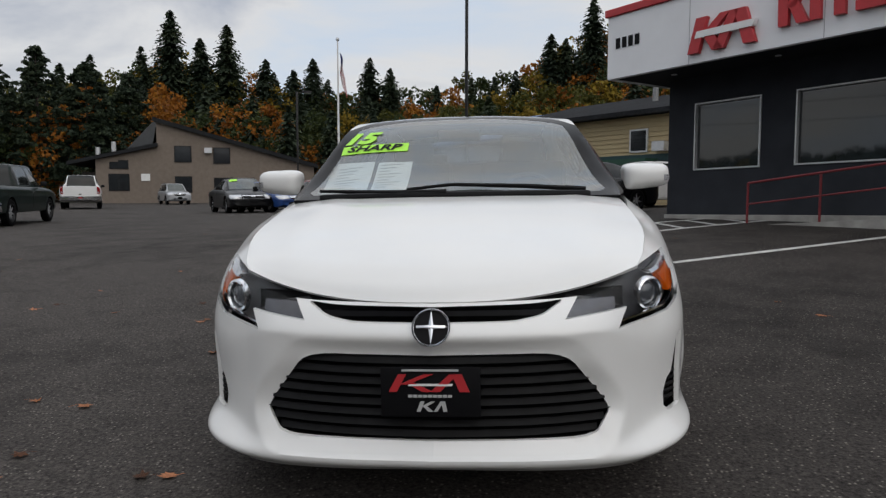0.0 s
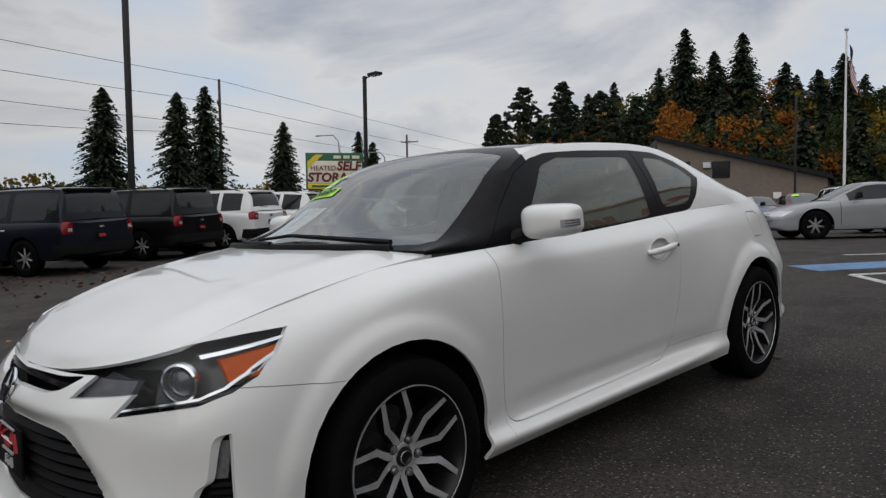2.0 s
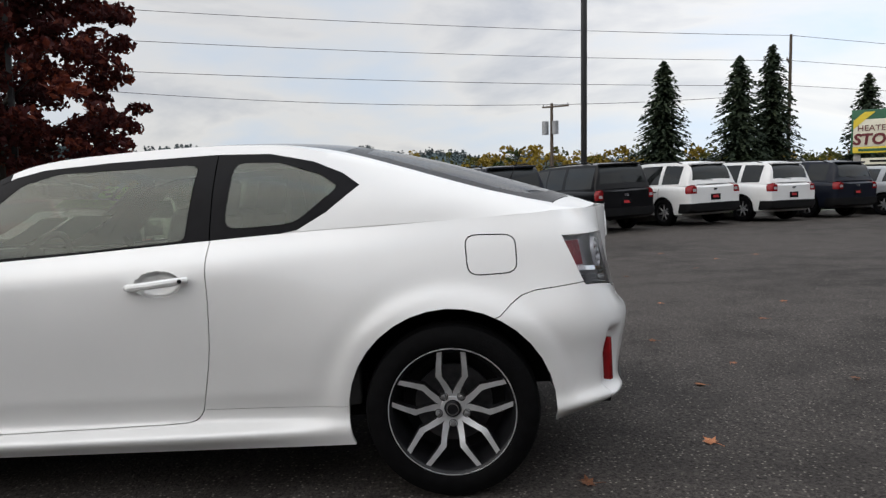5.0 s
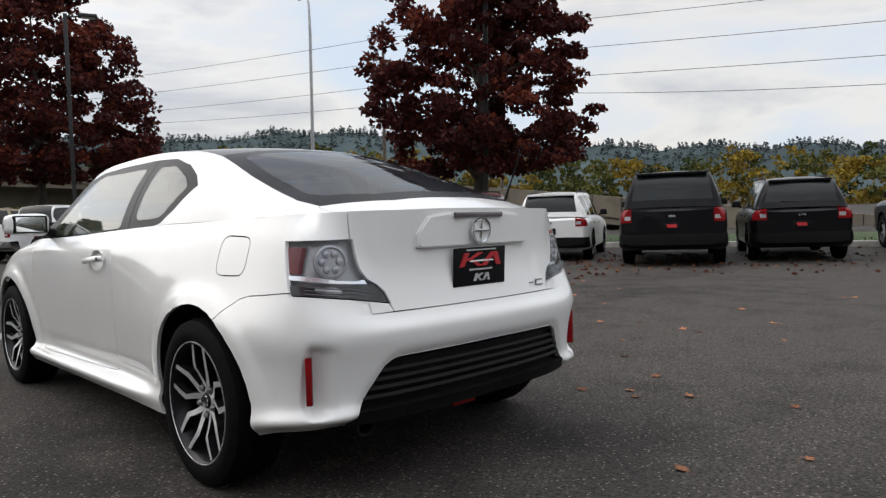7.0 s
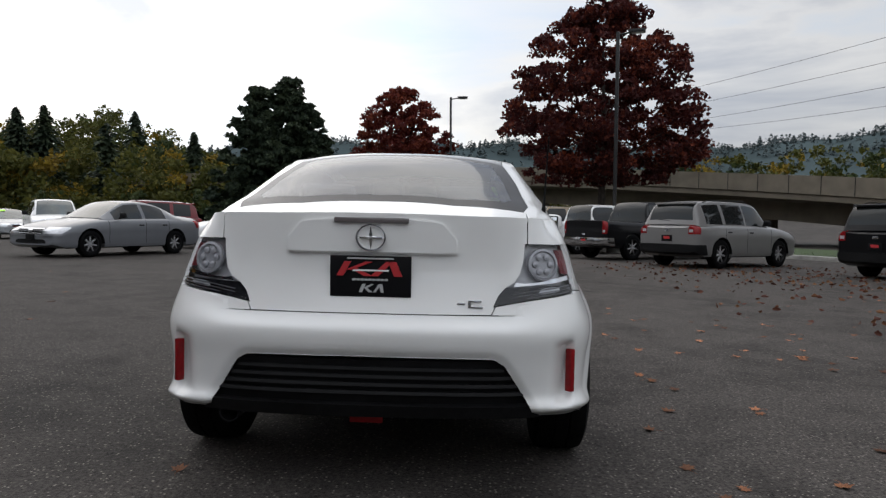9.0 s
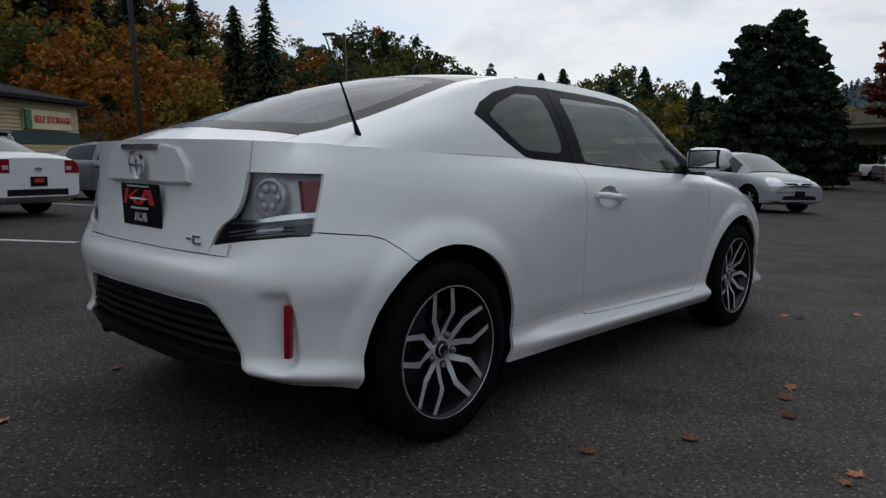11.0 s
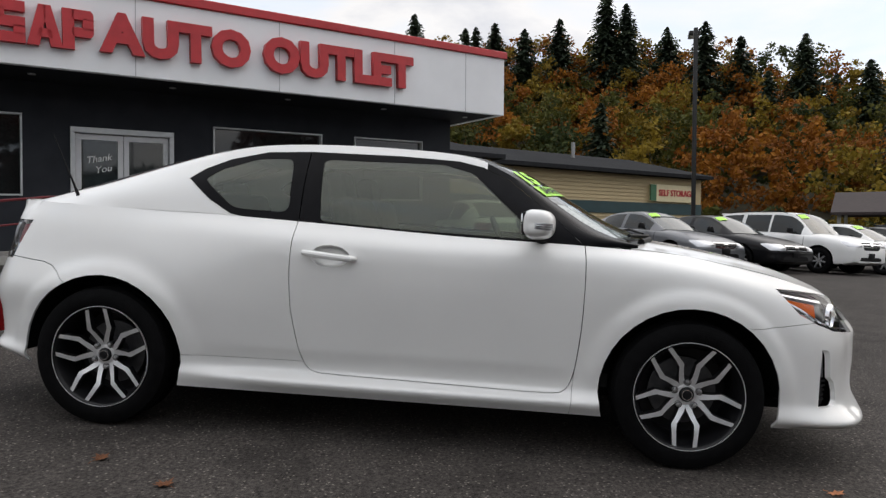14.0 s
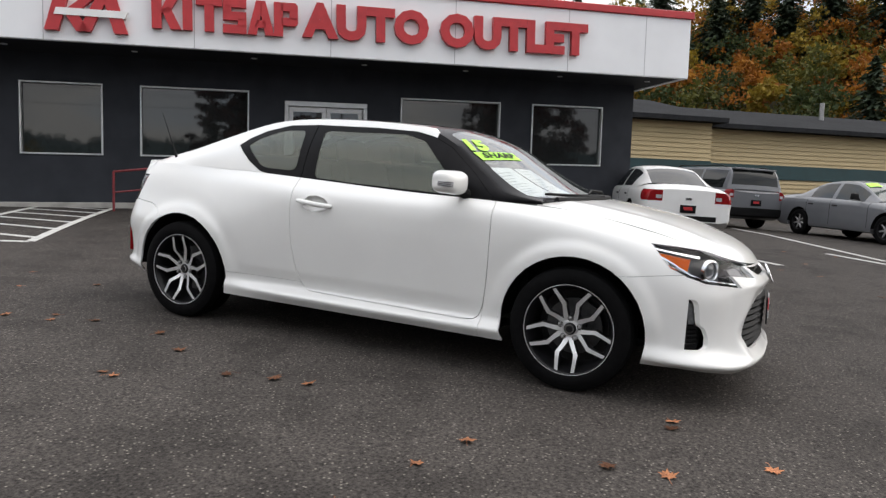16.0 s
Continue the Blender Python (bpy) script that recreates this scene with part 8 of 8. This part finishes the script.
def conifer(x, y, top, width, label, size=0.4, tiers=34, per=11, ragged=0.25, mat=None, low=0.6, dome=0, power=0.75):
    base = lot_height(x, y)
    ob = thing("conifer_tree", pose(x, y, base), label, "tree", "conifers")
    h = top - base
    part("trunk", rod([(0, 0, -0.2), (0, 0, h * 0.95)], 0.25, 8, radii=[0.14 + h * 0.012, 0.03]), M_BARK, ob)
    part("crown", leaf_mesh("crown", [broad_crown((0, 0, low), width, h - low, dome, size, 420, DOME_FORM, 0.060, 0.38) if dome else fir_crown((0, 0, low), width, h - low, tiers, per, size, ragged, power)]), mat or M_FIR, ob)


def at_bearing(phi, dist, elev=0.0):
    a = radians(phi)
    return dist * math.sin(a), dist * math.cos(a), 1.0 + dist * math.tan(radians(elev))


for phi, dist, el, w in ((286.2, 60, 9.9, 6.8), (291.7, 64, 9.8, 7.2), (293.9, 67, 10.4, 7.0), (300.1, 70, 7.7, 5.6), (306.5, 90, 6.9, 4.6), (307.7, 92, 6.0, 5.8), (120.0, 74, 11.9, 9.5), (122.4, 72, 12.6, 9.5)):
    x, y, z = at_bearing(phi, dist, el)
    conifer(x, y, z, w, "tall dark fir tree beyond the parked row" if phi > 200 else "tall dark fir tree above the carport", 0.30, 110, 15, 0.42, None, 0.6, 0, 0.60)
for phi, dist, el, w in ((320.5, 80, 10.6, 9), (323.8, 82, 10.9, 8), (327.0, 78, 10.0, 9), (330.0, 80, 9.4, 8), (318.2, 86, 8.4, 6)):
    x, y, z = at_bearing(phi, dist, el)
    conifer(x, y, z, w, "dense dark pine beside the tan office", 0.20, 30, 16, 0.5, None, 2.0, 13000)
for x, y, z, w in ((12.4, -45.3, 9.7, 8.2), (14.3, -44.8, 8.9, 8.4), (10.9, -45.6, 7.4, 5.6), (13.3, -43.9, 7.2, 6.0)):
    conifer(x, y, z, w, "dense dark pine at the lot's lower end", 0.19, 0, 0, 0.0, None, 0.1, 24000)
x, y, z = at_bearing(133.0, 60, 6.0)
conifer(x, y, z, 4.2, "bright yellow larch beside the cottage", 0.26, 60, 14, 0.4, M_GOLD)

# wooded hillside: bearing and elevation of the tree tops
SKYLINE = [(-56, 3.0), (-50, 3.4), (-44, 4.5), (-41, 6.5), (-36.5, 8.5), (-31, 9.8), (-28, 10.9), (-24, 10.6), (-21, 10.0), (-18, 9.2), (-11, 9.2), (-7.3, 8.6), (-3.5, 9.9), (0.5, 9.9), (7.5, 13.0), (20, 13.5), (60, 15.0), (84, 15.8), (97, 16.0),
           (105, 14.9), (113, 13.4), (117, 11.6), (121, 9.6), (125, 9.2), (128.5, 10.4), (131, 10.5), (134, 9.8), (137, 8.1), (140.4, 6.7), (143, 5.9), (148, 5.7), (152, 6.9), (157, 4.4), (162, 3.4), (168, 2.6)]
NEAR, FAR = 66.0, 122.0


def hill_top(phi, d):
    """Height of the tree tops at a bearing and distance."""
    u = min(1.0, (d - NEAR) / (FAR - NEAR))
    return 1.0 + d * math.tan(radians(float(smooth_keys(SKYLINE, phi)[0]))) * (0.50 + 0.5 * max(u, 0.0) ** 0.8)


def hill_ground(phi, d):
    x, y, z = at_bearing(phi, d)
    u = max(0, min(1, (d - NEAR) / 12))
    return max(lot_height(x, y) - 0.3, (hill_top(phi, max(d, NEAR)) - 10.5) * u)


M_SLOPE = material("forest_floor", (0.05, 0.045, 0.025), 0.95, vary=0.4, scale=0.8, bump=0.5, bump_scale=3)
hill = part("hillside", grid([[(*at_bearing(phi, d)[:2], hill_ground(phi, d) + 0.02 * (d > NEAR) - 0.4 * (d <= NEAR)) for d in (NEAR - 2, 70, 76, 84, 92, 100, 110, FAR, 150, 190)] for phi in range(-60, 173, 4)]), M_SLOPE)
tagged(hill, "steep wooded hillside with brown forest floor", "hillside", kind="structure")

woods = {"orange": [], "yellow": [], "olive": [], "green": [], "fir": []}
for d in (72, 80, 88, 96, 104, 112, 120):
    phi = -57.0
    while phi < 168:
        phi += RNG.uniform(2.6, 4.4) * 80 / d * (0.95 if d < 100 else 0.7)
        u = (d - NEAR) / (FAR - NEAR)
        if phi < -5:
            w = (0.22, 0.10, 0.20, 0.18, 0.30)
        elif phi < 60:
            w = (0.25, 0.20, 0.25, 0.15, 0.15)
        elif phi < 100:
            w = (0.22 + 0.28 * u, 0.28, 0.32 - 0.15 * u, 0.14 - 0.06 * u, 0.04)
        elif phi < 124:
            w = (0.30 + 0.2 * u, 0.22, 0.24, 0.12, 0.12)
        else:
            w = (0.04, 0.10, 0.56, 0.22, 0.08)
        if (20 < phi < 72 and d < 100) or (-41 < phi < -14 and d < 78):
            continue
        kind = list(woods)[int(RNG.choice(5, p=np.array(w) / sum(w)))]
        dd = d + RNG.uniform(-3, 3)
        top = hill_top(phi, dd) * RNG.uniform(0.94, 1.05)
        x, y, _ = at_bearing(phi, dd)
        h = min(RNG.uniform(8.5, 12.5), top - hill_ground(phi, dd) + 0.5)
        if h < 1.5:
            continue
        if kind == "fir":
            h2 = h * 1.12
            woods[kind].append(fir_crown((x, y, top - h), h2 * 0.66, h2, 44, 13, 0.48, 0.32, 0.64))
        else:
            woods[kind].append(broad_crown((x, y, top - h), RNG.uniform(7.0, 10.0), h, 1200, 0.30, 30, WOOD_FORM, 0.17, 0.7))
# firs standing over the skyline
for phi, el in ((82.2, 17.7), (86.5, 16.6), (89, 17.0), (91.5, 16.5), (94.4, 17.2), (98.2, 19.0), (99.8, 18.0), (103, 16.0), (105.9, 16.2), (108.5, 14.9), (113, 14.6), (117.2, 12.3), (7.7, 15.6), (4.3, 13.0), (5.5, 12.6),
                (-26.6, 14.0), (-24.4, 12.1), (-22.4, 13.3), (-19.4, 10.8), (-17.2, 10.1), (-15.6, 11.0), (-10.9, 11.2), (-9.2, 10.4), (15, 15.5), (40, 15.5), (147, 6.6), (145.2, 6.3), (157.5, 5.0), (-36, 9.6)):
    dd = 104 if el > 9 else 84
    x, y, z = at_bearing(phi, dd, el)
    h = 15 if el > 9 else 8
    woods["fir"].append(fir_crown((x, y, z - h), h * 0.70, h, 80, 14, 0.42, 0.36, 0.66))
# undergrowth along the foot of the slope
for phi in np.arange(-55, 166, 2.0):
    d = 65 + RNG.uniform(-1.5, 2)
    if -41 < phi < -12 or 20 < phi < 70:
        continue
    x, y, _ = at_bearing(phi, d)
    woods["green" if RNG.uniform() < 0.6 else "olive"].append(broad_crown((x, y, lot_height(x, y) - 0.4), 5.0, RNG.uniform(2.5, 4.5), 320, 0.30, 14))
for kind, mat, words in (("orange", M_ORANGE, "orange autumn maples"), ("yellow", M_YELLOW, "yellow autumn trees"), ("olive", M_OLIVE, "olive green broadleaf trees"), ("green", M_GREENLEAF, "dark green broadleaf trees"), ("fir", M_FIR, "dark pointed fir trees")):
    ob = part("woods", leaf_mesh("woods", woods[kind]), mat)
    tagged(ob, words + " covering the hillside", "trees", kind="stuff")

# low trees across the street, and the far ridge
low = {"olive": [], "yellow": [], "green": []}
for phi in np.arange(176, 312, 0.9):
    d = RNG.uniform(105, 135)
    x, y, z = at_bearing(phi, d, float(np.interp(phi, [176, 196, 205, 216, 230, 240, 252, 262, 275, 290, 312], [2.0, 2.6, 3.6, 4.0, 3.2, 2.8, 3.0, 3.2, 3.4, 3.0, 2.4])) * RNG.uniform(0.7, 1.1))
    kind = ("olive", "yellow", "green", "olive", "yellow")[RNG.integers(0, 5)]
    low[kind].append(broad_crown((x, y, -3), 9.0, z + 3, 420, 0.42, 18))
for kind, mat in (("olive", M_OLIVE), ("yellow", M_YELLOW), ("green", M_GREENLEAF)):
    ob = part("tree_belt", leaf_mesh("tree_belt", low[kind]), mat)
    tagged(ob, "%s trees in a low belt beyond the street" % kind, "trees", kind="stuff")


def ridge_height(phi):
    e = float(np.interp(phi, [140, 160, 170, 183, 200, 205, 212, 216, 225, 241, 255, 262, 280, 300], [3.4, 4.4, 5.0, 5.0, 4.5, 4.8, 5.5, 5.7, 5.0, 4.0, 3.8, 3.7, 2.6, 1.8]))
    return 1 + 420 * math.tan(radians(e + 0.25 * math.sin(phi * 0.9) + 0.12 * math.sin(phi * 2.3)))


# slope colour carries the same painted haze as its firs
ridge = part("far_ridge", grid([[(*at_bearing(phi, d)[:2], -4 + (ridge_height(phi) + 0) * k) for d, k in ((300, 0), (340, 0.45), (380, 0.8), (420, 0.92), (500, 0.7))] for phi in range(136, 306, 2)]), material("hazy_slope", (0.060, 0.080, 0.084), 1.0, vary=0.35, scale=0.03, spec=0.0))
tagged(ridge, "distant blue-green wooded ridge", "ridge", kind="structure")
pieces = []
for phi in np.arange(137, 304, 0.3):
    for d, k in ((345, 0.48), (365, 0.68), (385, 0.82), (405, 0.88), (420, 0.92)):
        x, y, _ = at_bearing(phi + RNG.uniform(-0.3, 0.3), d + RNG.uniform(-8, 8))
        h = RNG.uniform(3.0, 5.6)
        pieces.append(fir_crown((x, y, -4 + ridge_height(phi) * k - 1.6), h * 1.15, h, 7, 5, 0.95))
ob = part("far_forest", leaf_mesh("far_forest", pieces), M_HAZY_RIDGE)
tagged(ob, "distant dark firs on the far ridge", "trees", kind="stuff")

# ---- fallen leaves ----
M_LEAF = material("dry_leaf", (0.16, 0.052, 0.030), 0.75, vary=0.5, scale=40, bump=0.3, bump_scale=120, per_object=0.75, tint=(0.28, 0.12, 0.055), spec=0.2)
LEAF_OUT = [(0, -0.55), (0.10, -0.30), (0.42, -0.40), (0.34, -0.12), (0.62, 0.10), (0.30, 0.16), (0.30, 0.38), (0.12, 0.28), (0, 0.62), (-0.12, 0.28), (-0.30, 0.38), (-0.30, 0.16), (-0.62, 0.10), (-0.34, -0.12), (-0.42, -0.40), (-0.10, -0.30)]
LEAF_MESH = []
for variant in range(4):
    bm = bmesh.new()
    curl = (0.25, 0.6, -0.2, 0.9)[variant]

    def lift(x, y):
        return 0.05 + curl * (x * x * 0.5 + max(0, y) ** 2 * 0.4) + 0.05 * math.sin(9 * x + variant) + (0.12 if curl < 0 else 0)

    c = bm.verts.new((0, 0, lift(0, 0)))
    ring = [bm.verts.new((x, y, lift(x, y))) for x, y in LEAF_OUT]
    for i in range(len(ring)):
        bm.faces.new((c, ring[i], ring[(i + 1) % len(ring)]))
    stem = rod([(0, -0.5, lift(0, -0.5)), (0.05, -0.85, 0.08), (0.12, -1.05, 0.03)], 0.015, 4)
    bm = merge(bm, stem)
    me = mesh_of("leaf", bm, 80)
    me.materials.append(M_LEAF)
    LEAF_MESH.append(me)


def fallen(x, y, size, k):
    o = new("fallen_leaf", LEAF_MESH[k % 4])
    o.matrix_world = pose(x, y, lot_height(x, y) + 0.003, RNG.uniform(-6, 6), RNG.uniform(-6, 6), RNG.uniform(0, 360)) @ Matrix.Scale(size, 4)
    tagged(o, "curled dry maple leaf lying on asphalt", "leaf", "fallen leaves")


SEEN = [(-1.31, 1.63), (-5.15, 0.99), (-3.57, 1.27), (0.79, 1.84), (-1.37, -2.35), (-1.56, -0.23), (-1.68, 0.19), (-1.29, 1.08), (-1.02, -1.92), (0.40, 2.42), (-1.79, -1.2), (-1.12, -1.93), (-2.54, -1.05), (-3.65, 1.09), (-2.47, -1.75), (4.98, -4.44)]
for k, (x, y) in enumerate(SEEN):
    fallen(x, y, 0.066, k)
for k in range(24):
    fallen(RNG.uniform(-3.6, -1.3), RNG.uniform(-3.4, 2.2), RNG.uniform(0.045, 0.072), k)
for k in range(150):
    a, d = RNG.uniform(0, 2 * math.pi), 2.6 + 9 * RNG.uniform() ** 1.3
    x, y = d * math.cos(a), d * math.sin(a) - 1.5
    if (abs(x) < 1.1 and abs(y) < 2.6) or (x > 3 and y > 4) or y > 9:
        continue
    if x > 0 and RNG.uniform() < 0.45:
        continue
    fallen(x, y, RNG.uniform(0.042, 0.075), k)
pieces = []
pts = []
for k in range(1300):
    u = RNG.uniform(-0.15, 1.0)
    cx, cy = -6.6 - 7.5 * u, -13.5 + 16 * u
    off = RNG.normal() * 1.6
    x, y = cx + off * 0.9, cy + off * 0.45
    if RNG.uniform() < 0.35:
        x, y = RNG.uniform(-12, -3.5), RNG.uniform(-16, -2)
    pts.append((x, y, lot_height(x, y) + 0.018))
v, f = quads(np.array(pts), 0.05, 0.85)
litter = part("leaf_litter", leaf_mesh("leaf_litter", [(v, f)]), leaf_material("litter_leaves", (0.025, 0.010, 0.010), (0.09, 0.030, 0.018), (0.22, 0.11, 0.05), 0.1))
tagged(litter, "scattered brown leaf litter beside the parked row", "leaves", kind="stuff")

car.matrix_world = LOT_TILT
